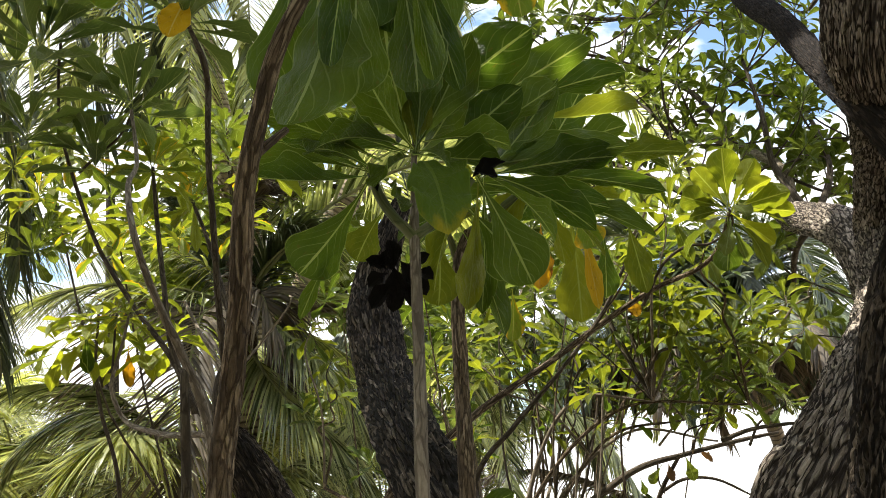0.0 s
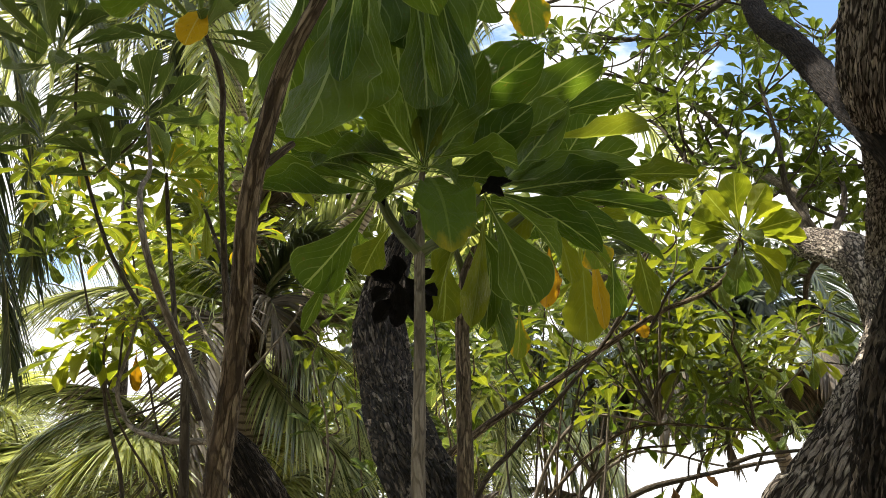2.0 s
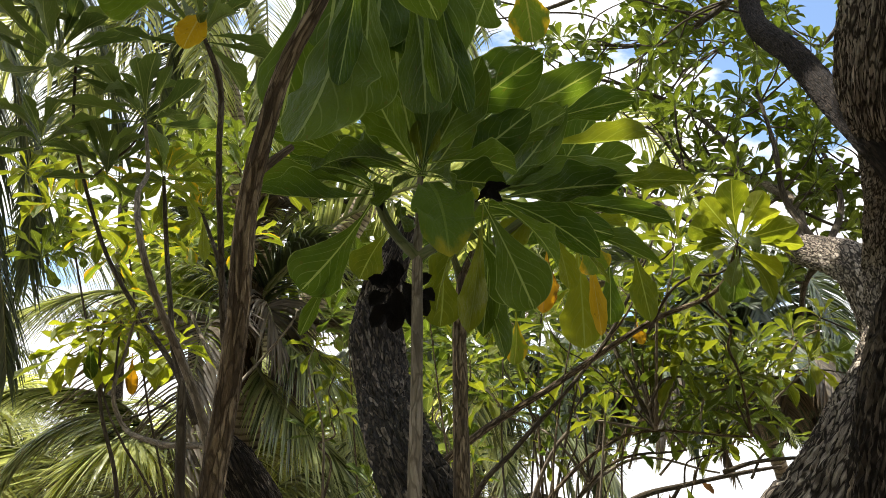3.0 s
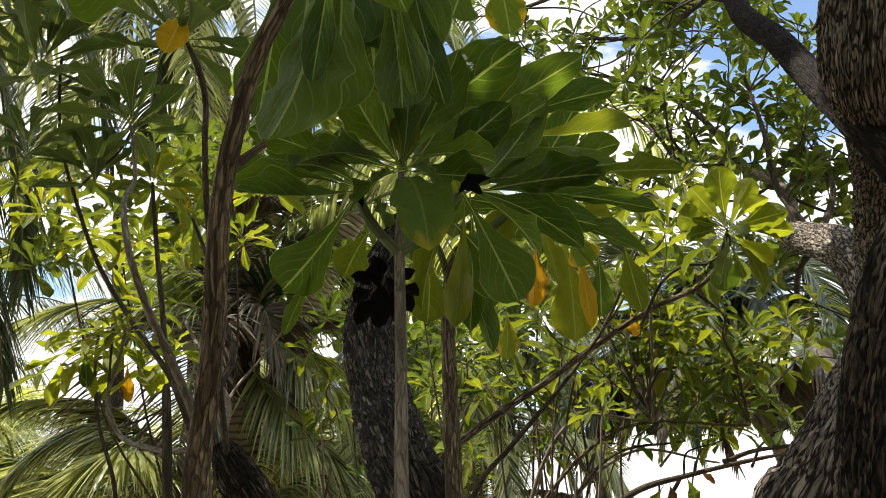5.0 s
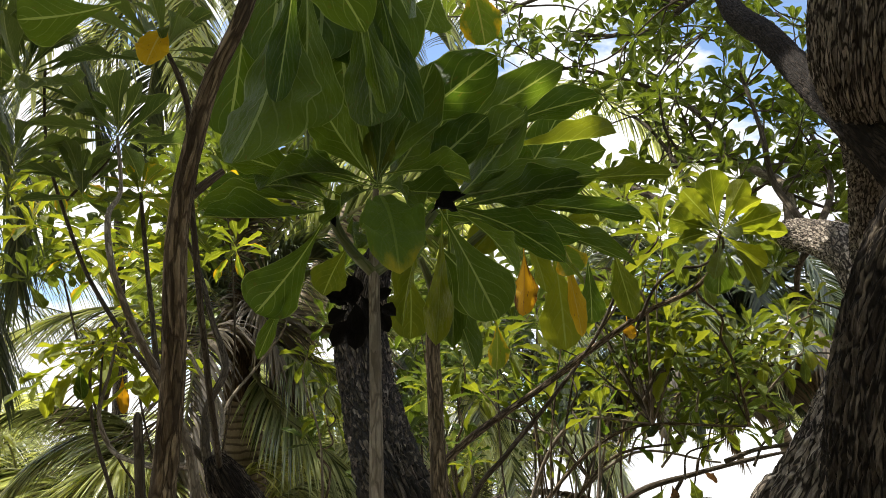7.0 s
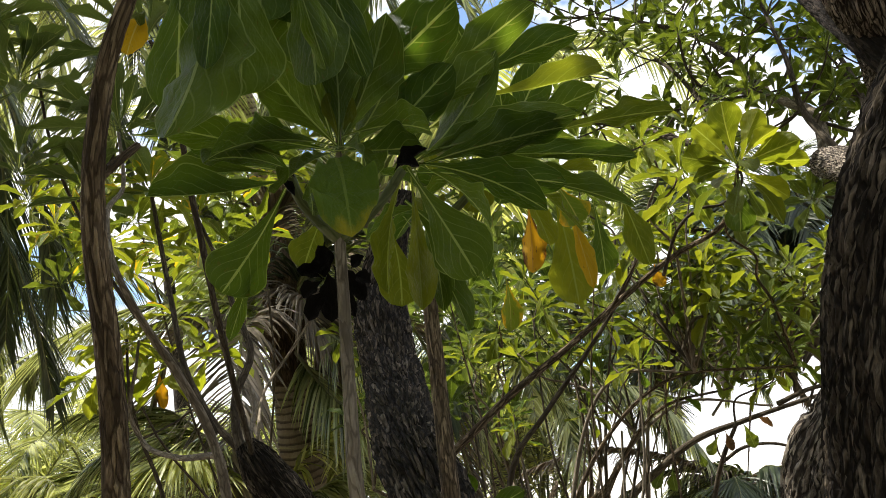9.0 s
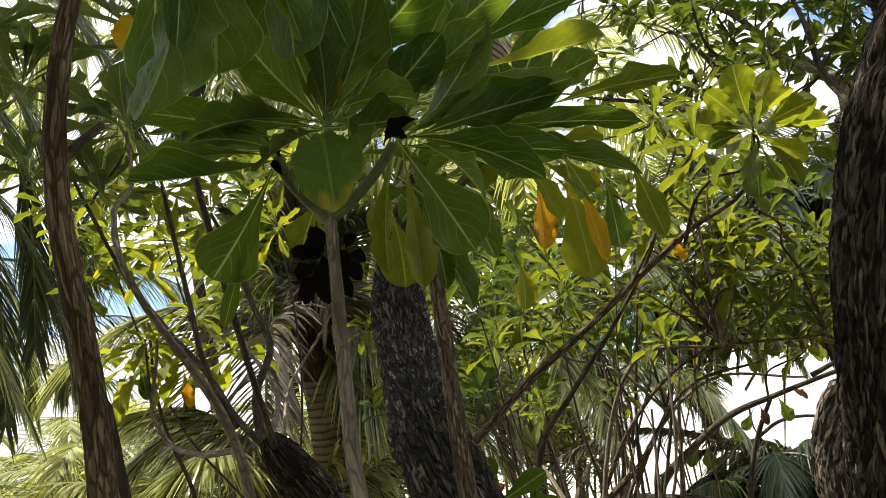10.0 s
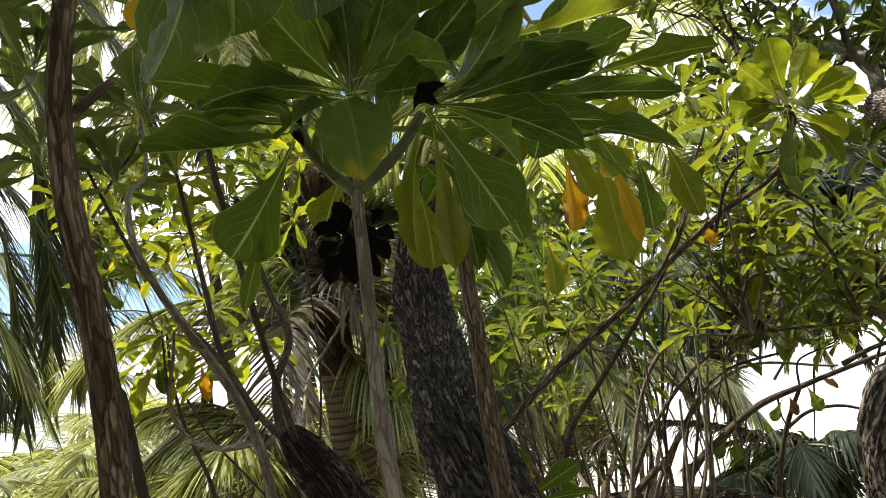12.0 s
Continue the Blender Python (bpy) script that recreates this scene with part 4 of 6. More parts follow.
leaf(bush, (-0.144, 1.335, 2.053), (-0.241, 1.333, 1.912), 0.091, (-0.28, 0.98, 0.35), BIG[2], M_LEAF)
leaf(bush, (-0.134, 1.332, 2.067), (-0.316, 1.262, 2.052), 0.034, (0.10, 0.32, 0.47), BIG[3], M_LEAF)
leaf(bush, (-0.120, 1.327, 2.085), (-0.285, 1.231, 2.125), 0.058, (0.07, 0.73, 0.77), BIG[4], M_LEAF)
leaf(bush, (-0.096, 1.361, 2.111), (-0.274, 1.314, 2.127), 0.052, (0.01, 0.60, 0.55), BIG[5], M_LEAF)
leaf(bush, (0.011, 1.442, 2.048), (0.104, 1.472, 1.943), 0.097, (-0.03, 1.04, 0.46), BIG[6], M_LEAF)
leaf(bush, (-0.005, 1.544, 2.053), (0.083, 1.617, 1.870), 0.043, (0.11, 0.47, 0.41), BIG[7], M_LEAF)
leaf(bush, (-0.039, 1.644, 2.066), (-0.037, 1.701, 1.936), 0.082, (0.03, 0.96, 0.48), BIG[8], M_LEAF_LIT)
leaf(bush, (-0.130, 1.538, 2.073), (-0.181, 1.580, 1.994), 0.069, (-0.25, 0.72, 0.37), BIG[9], M_LEAF_LIT)
leaf(bush, (-0.188, 1.337, 1.971), (-0.244, 1.370, 1.852), 0.024, (-0.10, 0.61, 0.58), BIG[0], M_LEAF)
leaf(bush, (-0.020, 1.418, 2.131), (0.102, 1.446, 2.258), 0.080, (0.03, 0.75, 0.25), BIG[1], M_LEAF)
leaf(bush, (0.016, 1.461, 2.165), (0.171, 1.482, 2.279), 0.068, (-0.16, 0.58, 0.46), BIG[2], M_LEAF)
leaf(bush, (-0.060, 1.338, 2.120), (0.074, 1.283, 2.098), 0.060, (-0.17, 0.45, 0.53), BIG[3], M_LEAF)
leaf(bush, (0.006, 1.681, 2.305), (0.096, 1.687, 2.473), 0.101, (0.09, 0.66, 0.52), BIG[8], M_LEAF)
leaf(bush, (0.090, 1.542, 2.434), (0.156, 1.611, 2.263), 0.063, (0.10, 0.70, 0.62), BIG[9], M_LEAF)
leaf(bush, (0.029, 1.331, 2.443), (0.005, 1.334, 2.359), 0.082, (-0.12, 0.64, 0.48), BIG[0], M_LEAF)
leaf(bush, (0.074, 1.327, 2.460), (0.100, 1.360, 2.343), 0.069, (0.02, 0.93, 0.37), BIG[1], M_LEAF_TURN)
leaf(bush, (-0.371, 1.068, 2.261), (-0.479, 1.028, 2.216), 0.079, (-0.32, 0.54, 0.45), BIG[2], M_LEAF)
leaf(bush, (0.180, 1.845, 2.281), (0.270, 1.854, 2.437), 0.085, (0.13, 0.94, 0.45), BIG[4], M_LEAF)
leaf(bush, (0.185, 1.848, 2.270), (0.365, 1.874, 2.366), 0.073, (0.26, 0.50, 0.57), BIG[5], M_LEAF)
leaf(bush, (0.179, 1.851, 2.259), (0.084, 1.882, 2.147), 0.072, (-0.11, 0.99, 0.26), BIG[6], M_LEAF_LIT)
leaf(bush, (-0.060, 1.278, 2.069), (-0.022, 1.140, 1.927), 0.086, (0.10, -0.75, 0.65), ROUND, M_LEAF_TIP)
# young leaves of the three shoots, narrow at the foot
leaf(bush, (-0.067, 1.375, 2.115), (-0.153, 1.271, 2.221), 0.075, (-0.30, 0.90, 0.30), BIG[1], M_LEAF)
leaf(bush, (-0.077, 1.379, 2.118), (-0.137, 1.350, 2.340), 0.085, (-0.20, 0.90, 0.40), BIG[4], M_LEAF)
leaf(bush, (-0.072, 1.369, 2.114), (-0.060, 1.305, 2.289), 0.070, (0.00, 0.90, 0.20), BIG[7], M_LEAF)
leaf(bush, (-0.069, 1.380, 2.112), (-0.041, 1.405, 2.366), 0.085, (0.10, 0.90, 0.30), BIG[0], M_LEAF)
leaf(bush, (-0.079, 1.374, 2.116), (0.017, 1.374, 2.317), 0.080, (0.20, 0.90, 0.30), BIG[3], M_LEAF)
leaf(bush, (-0.068, 1.372, 2.117), (-0.129, 1.455, 2.327), 0.060, (-0.10, 0.90, 0.30), BIG[6], M_LEAF)
leaf(bush, (-0.075, 1.381, 2.113), (-0.050, 1.499, 2.321), 0.055, (0.10, 0.90, 0.30), BIG[9], M_LEAF)
leaf(bush, (-0.076, 1.370, 2.113), (0.057, 1.297, 2.074), 0.075, (-0.25, 0.55, 0.80), BIG[2], M_LEAF)
leaf(bush, (-0.067, 1.377, 2.118), (-0.205, 1.170, 2.057), 0.082, (0.05, 0.55, 0.85), BIG[5], M_LEAF)
leaf(bush, (-0.079, 1.377, 2.116), (-0.183, 1.249, 2.106), 0.070, (-0.10, 0.60, 0.80), BIG[8], M_LEAF)
leaf(bush, (-0.070, 1.370, 2.112), (0.008, 1.501, 2.290), 0.075, (0.30, 0.80, 0.40), BIG[1], M_LEAF)
leaf(bush, (-0.071, 1.381, 2.115), (-0.123, 1.177, 1.999), 0.050, (-0.20, 0.40, 0.90), BIG[4], M_LEAF)
leaf(bush, (-0.078, 1.372, 2.118), (-0.012, 1.258, 2.033), 0.050, (0.20, 0.40, 0.90), BIG[7], M_LEAF)
leaf(bush, (-0.067, 1.374, 2.115), (-0.083, 1.369, 2.204), 0.030, (0.00, 0.90, 0.30), BIG[0], M_LEAF_LIT)
leaf(bush, (-0.076, 1.380, 2.112), (-0.054, 1.375, 2.205), 0.030, (0.10, 0.90, 0.30), BIG[3], M_LEAF_LIT)
leaf(bush, (-0.133, 1.379, 2.084), (-0.281, 1.180, 2.008), 0.052, (0.00, 0.50, 0.85), BIG[6], M_LEAF)
leaf(bush, (-0.127, 1.389, 2.086), (-0.221, 1.226, 2.073), 0.060, (-0.10, 0.60, 0.80), BIG[9], M_LEAF)
leaf(bush, (-0.138, 1.385, 2.081), (-0.215, 1.406, 2.190), 0.055, (-0.30, 0.70, 0.60), BIG[2], M_LEAF)
leaf(bush, (-0.128, 1.381, 2.081), (-0.350, 1.466, 2.149), 0.060, (-0.10, 0.50, 0.80), BIG[5], M_LEAF)
leaf(bush, (-0.132, 1.391, 2.085), (-0.085, 1.238, 1.982), 0.035, (0.10, 0.50, 0.70), BIG[8], M_LEAF)
leaf(bush, (0.026, 1.380, 2.085), (0.223, 1.472, 2.022), 0.070, (0.10, 0.55, 0.80), BIG[1], M_LEAF)
leaf(bush, (0.036, 1.386, 2.080), (0.268, 1.505, 2.161), 0.085, (0.10, 0.60, 0.80), BIG[4], M_LEAF)
leaf(bush, (0.025, 1.388, 2.082), (0.170, 1.513, 2.294), 0.070, (0.30, 0.80, 0.40), BIG[7], M_LEAF)
leaf(bush, (0.031, 1.379, 2.086), (0.056, 1.527, 2.297), 0.075, (0.10, 0.95, 0.20), BIG[0], M_LEAF)
leaf(bush, (0.033, 1.390, 2.083), (0.170, 1.576, 2.148), 0.060, (0.20, 0.50, 0.80), BIG[3], M_LEAF)
leaf(bush, (0.024, 1.383, 2.080), (0.109, 1.396, 1.910), 0.095, (0.20, 0.90, 0.30), BIG[6], M_LEAF)
leaf(bush, (0.035, 1.382, 2.084), (0.142, 1.322, 1.962), 0.050, (0.20, 0.50, 0.80), BIG[9], M_LEAF)
leaf(bush, (0.028, 1.391, 2.086), (0.012, 1.553, 1.896), 0.052, (0.00, 0.95, 0.20), BIG[2], M_LEAF_LIT)
leaf(bush, (0.028, 1.379, 2.082), (-0.050, 1.595, 1.947), 0.045, (-0.50, 0.75, 0.20), BIG[5], M_LEAF_LIT)
leaf(bush, (0.035, 1.388, 2.081), (0.041, 1.636, 1.911), 0.050, (0.10, 0.90, 0.30), BIG[8], M_LEAF)
# old leaves turning yellow and orange
leaf(bush, (0.214, 2.216, 2.253), (0.212, 2.263, 2.087), 0.062, (0.26, 0.89, 0.30), BIG[7], M_LEAF_ORANGE)
leaf(bush, (0.272, 2.115, 2.244), (0.302, 2.187, 1.989), 0.111, (-0.07, 0.95, 0.07), BIG[8], M_LEAF_LIT)
leaf(bush, (0.285, 2.066, 2.236), (0.335, 2.129, 2.011), 0.040, (0.14, 0.65, 0.44), BIG[9], M_LEAF_YELLOW)
leaf(bush, (0.273, 2.064, 2.243), (0.316, 2.042, 2.136), 0.078, (-0.01, 0.94, 0.59), BIG[0], M_LEAF_TURN)
leaf(bush, (0.428, 2.218, 2.251), (0.489, 2.316, 2.088), 0.071, (0.09, 0.89, 0.21), BIG[1], M_LEAF_LIT)
leaf(bush, (0.366, 2.221, 2.239), (0.378, 2.270, 2.065), 0.071, (0.13, 0.89, 0.43), BIG[2], M_LEAF)
leaf(bush, (0.143, 2.262, 2.087), (0.145, 2.298, 1.961), 0.056, (0.22, 0.75, 0.44), BIG[3], M_LEAF_TURN)
rosette(bush, (0.183, 1.898, 2.275), (0.2, 0.1, 1), 16, 0.2, 32, BIG, [M_LEAF, M_LEAF_LIT], 0.4, (25, 110))
rosette(bush, (0.026, 1.964, 2.222), (0.1, 0.1, 1), 12, 0.17, 33, BIG, [M_LEAF, M_LEAF_LIT], 0.4, (30, 120))


leaf(bush, (0.012, 1.327, 2.056), (0.063, 1.298, 2.075), 0.021, (0.10, -1.00, 0.20), WITHER[0], M_LEAF_BLACK, "black withered leaf", "withered_leaf")
leaf(bush, (0.017, 1.304, 2.060), (0.051, 1.287, 2.047), 0.019, (0.10, -1.00, 0.20), WITHER[1], M_LEAF_BLACK, "black withered leaf", "withered_leaf")
leaf(bush, (-0.140, 1.318, 2.060), (-0.125, 1.307, 2.032), 0.012, (0.10, -1.00, 0.20), WITHER[2], M_LEAF_BLACK, "black withered leaf", "withered_leaf")
leaf(bush, (-0.127, 1.319, 2.061), (-0.135, 1.295, 2.065), 0.011, (0.10, -1.00, 0.20), WITHER[3], M_LEAF_BLACK, "black withered leaf", "withered_leaf")

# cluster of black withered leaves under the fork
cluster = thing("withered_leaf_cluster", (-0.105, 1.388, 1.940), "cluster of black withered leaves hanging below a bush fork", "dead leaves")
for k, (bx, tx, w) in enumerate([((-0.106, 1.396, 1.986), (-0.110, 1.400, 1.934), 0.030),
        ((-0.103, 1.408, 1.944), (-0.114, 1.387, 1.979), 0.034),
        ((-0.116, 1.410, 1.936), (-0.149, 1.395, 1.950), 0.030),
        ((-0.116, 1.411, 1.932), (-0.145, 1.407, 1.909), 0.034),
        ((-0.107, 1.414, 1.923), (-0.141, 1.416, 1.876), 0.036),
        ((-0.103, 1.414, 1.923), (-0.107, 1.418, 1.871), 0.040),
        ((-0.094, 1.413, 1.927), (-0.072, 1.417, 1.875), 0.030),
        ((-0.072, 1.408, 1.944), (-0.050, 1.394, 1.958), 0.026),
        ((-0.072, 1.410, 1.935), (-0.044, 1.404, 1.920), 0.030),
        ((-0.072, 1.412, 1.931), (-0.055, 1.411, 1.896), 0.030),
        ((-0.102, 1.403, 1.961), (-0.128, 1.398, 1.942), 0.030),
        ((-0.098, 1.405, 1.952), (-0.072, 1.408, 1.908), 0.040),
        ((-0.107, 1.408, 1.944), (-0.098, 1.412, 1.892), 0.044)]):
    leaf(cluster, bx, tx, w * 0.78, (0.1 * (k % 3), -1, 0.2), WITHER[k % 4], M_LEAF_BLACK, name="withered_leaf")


# ---- brown stem close to the camera ----
near = thing("brown_stemmed_bush", (-0.292, 1.158, 0.000), "tall bush with one thick brown flaking stem", "bush")
stem("stem", near, [(-0.298, 1.175, 0.000), (-0.292, 1.105, 1.510), (-0.287, 1.091, 1.626), (-0.274, 1.060, 1.700), (-0.260, 1.018, 1.775), (-0.248, 0.965, 1.870), (-0.243, 0.945, 1.920), (-0.230, 0.921, 1.970), (-0.211, 0.905, 2.046), (-0.200, 0.897, 2.073), (-0.171, 0.883, 2.131), (-0.141, 0.883, 2.251)],
     [0.016, 0.0155, 0.0148, 0.0142, 0.0136, 0.0124, 0.0116, 0.0106, 0.0098, 0.0092, 0.0086, 0.008], M_BARK_STEM, 40, 220, 0.10, "reddish brown flaking stem", plates=(0.0013, 170, 5.0))
stem("twig", near, [(-0.236, 0.930, 1.945), (-0.220, 0.945, 1.968), (-0.204, 0.965, 1.993)], [0.006, 0.005, 0.004], M_BARK_STEM, 8, 12, 0.1)
rosette(near, (-0.126, 0.768, 2.225), (0.1, 0.2, 1), 10, 0.2, 41, BIG, [M_LEAF], 0.42, (30, 110))


# ---- bushes on the other side ----
left_bush = thing("forked_bush", (-0.611, 3.139, 0.000), "forked bush with grey crooked stems and leaf rosettes", "bush")
stem("trunk", left_bush, [(-0.509, 3.247, -0.050), (-0.551, 3.088, 1.472), (-0.609, 3.048, 1.616), (-0.679, 3.013, 1.735), (-0.720, 3.014, 1.801)], [0.1, 0.085, 0.075, 0.062, 0.03], M_BARK_SCALY, 160, 240, 0.08, "dark gnarled stump", plates=(0.009, 75, 4.0), seed=1.0)
stem("stem", left_bush, [(-0.703, 3.030, 1.738), (-0.834, 3.067, 1.878), (-0.940, 3.121, 2.041), (-1.088, 3.168, 2.219), (-1.247, 3.202, 2.446), (-1.326, 3.143, 2.660), (-1.335, 3.003, 2.805), (-1.265, 2.778, 2.912), (-1.219, 2.664, 2.972)],
     [0.0135, 0.0109, 0.0097, 0.0088, 0.0076, 0.0067, 0.0059, 0.0050, 0.0042], M_BARK_TWIG, 12, 90, 0.1, "dark crooked stem")
stem("stem", left_bush, [(-0.678, 2.629, 0.000), (-0.645, 2.576, 1.633), (-0.671, 2.530, 1.813), (-0.724, 2.434, 1.973), (-0.757, 2.300, 2.089), (-0.786, 2.218, 2.205), (-0.852, 2.327, 2.371), (-0.943, 2.641, 2.563), (-1.039, 2.832, 2.807)],
     [0.0163, 0.0143, 0.0129, 0.0116, 0.0102, 0.0088, 0.0075, 0.0068, 0.0054], M_BARK_GREY, 12, 90, 0.12, "pale grey stem")
stem("stem", left_bush, [(-0.821, 3.024, 1.848), (-0.908, 3.018, 2.055), (-0.963, 3.063, 2.273), (-1.019, 3.092, 2.560), (-1.029, 3.058, 2.694)], [0.0122, 0.0102, 0.0088, 0.0075, 0.0061], M_BARK_TWIG, 10, 50, 0.1)
stem("stem", left_bush, [(-0.686, 3.022, 1.693), (-0.737, 3.016, 1.785), (-0.761, 3.057, 1.949), (-0.726, 3.127, 2.098), (-0.791, 3.183, 2.269), (-0.858, 3.237, 2.450), (-0.948, 3.285, 2.642)], [0.018, 0.0163, 0.0136, 0.0122, 0.0102, 0.0082, 0.0061], M_BARK_TWIG, 10, 60, 0.12)
stem("stem", left_bush, [(-0.732, 3.047, 1.785), (-0.787, 3.358, 1.973), (-0.959, 3.601, 2.185), (-1.083, 3.755, 2.358)], [0.0109, 0.0095, 0.0082, 0.0068], M_BARK_GREY, 8, 40, 0.1, "bleached dead stem")
stem("dead_stick", left_bush, [(-0.876, 3.688, 1.856), (-0.929, 4.041, 2.087), (-0.824, 4.114, 2.252), (-0.716, 4.089, 2.397), (-0.697, 4.079, 2.443)], [0.0082, 0.0068, 0.0061, 0.0048, 0.0027], M_BARK_GREY, 8, 30, 0.1, "bleached dead stick")
stem("branch", left_bush, [(-0.664, 2.555, 1.754), (-0.877, 2.830, 1.773), (-1.066, 3.054, 1.843), (-1.098, 3.029, 1.935), (-1.063, 2.999, 2.073), (-1.044, 2.980, 2.159)], [0.0095, 0.0088, 0.0082, 0.0068, 0.0054, 0.0041], M_BARK_GREY, 8, 50, 0.12, "grey hooked branch")
stem("branch", left_bush, [(-1.064, 3.052, 1.852), (-0.978, 3.101, 1.897), (-0.916, 3.146, 1.947)], [0.0041, 0.0034, 0.0027], M_BARK_TWIG, 6, 16, 0.1)
stem("branch", left_bush, [(-1.100, 3.033, 1.918), (-1.091, 3.000, 2.058), (-1.083, 2.975, 2.164)], [0.0048, 0.0041, 0.0034], M_BARK_TWIG, 6, 20, 0.1)
stem("branch", left_bush, [(-1.268, 3.027, 2.663), (-1.200, 2.967, 2.692), (-1.096, 2.901, 2.746), (-1.058, 2.884, 2.808)], [0.0054, 0.0048, 0.0041, 0.0034], M_BARK_TWIG, 6, 20, 0.1)
stem("branch", left_bush, [(-0.690, 3.015, 1.720), (-0.684, 2.735, 2.050), (-0.672, 2.525, 2.319), (-0.671, 2.426, 2.484), (-0.668, 2.379, 2.581), (-0.667, 2.354, 2.670), (-0.667, 2.287, 2.722), (-0.704, 2.263, 2.809)], [0.011, 0.0095, 0.009, 0.0085, 0.0082, 0.0082, 0.0095, 0.0061], M_BARK_TWIG, 10, 80, 0.2, "dark scarred shoot")
for k, (at, n, size, mats) in enumerate([
        ((-1.252, 2.621, 2.965), 18, 0.27, 2), ((-1.057, 2.866, 2.871), 16, 0.25, 2), ((-0.704, 2.255, 2.838), 13, 0.2, 2),
        ((-1.295, 2.498, 3.070), 12, 0.22, 2), ((-1.358, 2.798, 2.738), 13, 0.2, 2), ((-1.460, 3.375, 2.897), 11, 0.17, 1),
        ((-1.062, 3.302, 2.798), 12, 0.17, 1), ((-1.493, 3.733, 2.732), 12, 0.16, 1), ((-1.282, 3.741, 2.707), 12, 0.16, 1),
        ((-1.747, 3.801, 2.855), 11, 0.17, 1), ((-1.270, 3.922, 2.433), 9, 0.15, 1), ((-1.522, 4.055, 2.695), 11, 0.16, 1),
        ((-1.205, 4.044, 2.741), 10, 0.16, 1), ((-0.927, 4.033, 2.787), 10, 0.16, 1), ((-0.807, 3.777, 2.962), 12, 0.18, 1), ((-1.935, 3.956, 3.039), 10, 0.16, 1),
        ((-1.192, 2.954, 2.701), 13, 0.21, 2), ((-1.027, 3.055, 2.709), 12, 0.17, 1), ((-0.946, 3.281, 2.658), 11, 0.16, 1), ((-1.043, 2.978, 2.166), 7, 0.1, 1), ((-1.082, 2.974, 2.171), 7, 0.1, 1)]):
    # Shade-coloured leaves where mats is 2, sunlit-coloured ones elsewhere.
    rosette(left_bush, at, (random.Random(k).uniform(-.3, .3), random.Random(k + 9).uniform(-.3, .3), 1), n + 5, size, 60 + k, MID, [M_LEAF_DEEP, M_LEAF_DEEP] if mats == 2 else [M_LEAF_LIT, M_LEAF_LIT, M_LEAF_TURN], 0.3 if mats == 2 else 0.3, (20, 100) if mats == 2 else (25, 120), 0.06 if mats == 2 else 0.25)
leaf(left_bush, (-0.692, 2.198, 2.854), (-0.733, 2.179, 2.737), 0.088, (0.1, -1, 0.3), ROUND, M_LEAF_YELLOW)

glow_bush = thing("yellow_green_bush", (-1.549, 4.269, 0.000), "bush with sunlit yellow-green leaves on thin dark stems", "bush")
stem("stem", glow_bush, [(-1.357, 4.271, 0.000), (-1.424, 4.141, 1.646), (-1.497, 4.056, 1.948), (-1.515, 4.004, 2.134), (-1.500, 3.946, 2.343)], [0.011, 0.0095, 0.008, 0.007, 0.006], M_BARK_TWIG, 8, 40, 0.1)
for k, (at, n) in enumerate([((-1.500, 3.949, 2.331), 15), ((-1.650, 4.056, 2.314), 12), ((-1.333, 3.973, 2.248), 9), ((-1.266, 4.265, 2.319), 8), ((-1.670, 3.976, 2.228), 8)]):
    # Lime leaves, brightened by colour where little sun gets through.
    rosette(glow_bush, at, (-.2, -.1, 1), n, 0.21, 90 + k, MID, [M_LEAF_LIME_GLOW, M_LEAF_LIME_GLOW, M_LEAF_LIT], 0.36, (45, 130))
leaf(glow_bush, (-1.357, 3.933, 2.206), (-1.354, 3.981, 2.035), 0.053, (-0.32, 0.76, 0.37), BIG[4], M_LEAF_ORANGE)
leaf(glow_bush, (-1.521, 3.862, 2.268), (-1.512, 3.913, 2.088), 0.062, (-0.34, 0.88, 0.18), BIG[5], M_LEAF)
stem("stem", glow_bush, [(-0.408, 1.499, 0.000), (-0.406, 1.401, 1.590), (-0.406, 1.368, 1.707), (-0.407, 1.351, 1.769), (-0.407, 1.349, 1.775)], [0.008, 0.0075, 0.007, 0.0065, 0.002], M_BARK_TWIG, 10, 40, 0.1)


# ---- thicket on the sunny side ----
thicket = thing("thicket_bush", (0.184, 3.973, 0.000), "many-stemmed bush with leaf rosettes lit from behind", "bush")
stem("branch", thicket, [(-0.265, 3.151, 0.000), (-0.216, 3.034, 1.548), (-0.129, 3.021, 1.669), (-0.032, 3.030, 1.751), (0.113, 3.050, 1.870), (0.318, 3.064, 2.008), (0.503, 3.029, 2.139), (0.659, 2.952, 2.234), (0.769, 2.838, 2.271), (0.792, 2.674, 2.300), (0.791, 2.551, 2.368)],
     [0.017, 0.016, 0.015, 0.0132, 0.0121, 0.0110, 0.0099, 0.0088, 0.0077, 0.0066, 0.0055], M_BARK_STEM, 12, 80, 0.1, "long slanting brown branch")
stem("branch", thicket, [(-0.048, 3.641, 0.000), (0.090, 3.423, 1.650), (0.221, 3.376, 1.821), (0.402, 3.318, 2.030), (0.543, 3.266, 2.220), (0.625, 3.219, 2.391), (0.666, 3.192, 2.487)], [0.012, 0.0105, 0.0090, 0.0078, 0.0066, 0.0054, 0.0042], M_BARK_TWIG, 8, 50, 0.1)
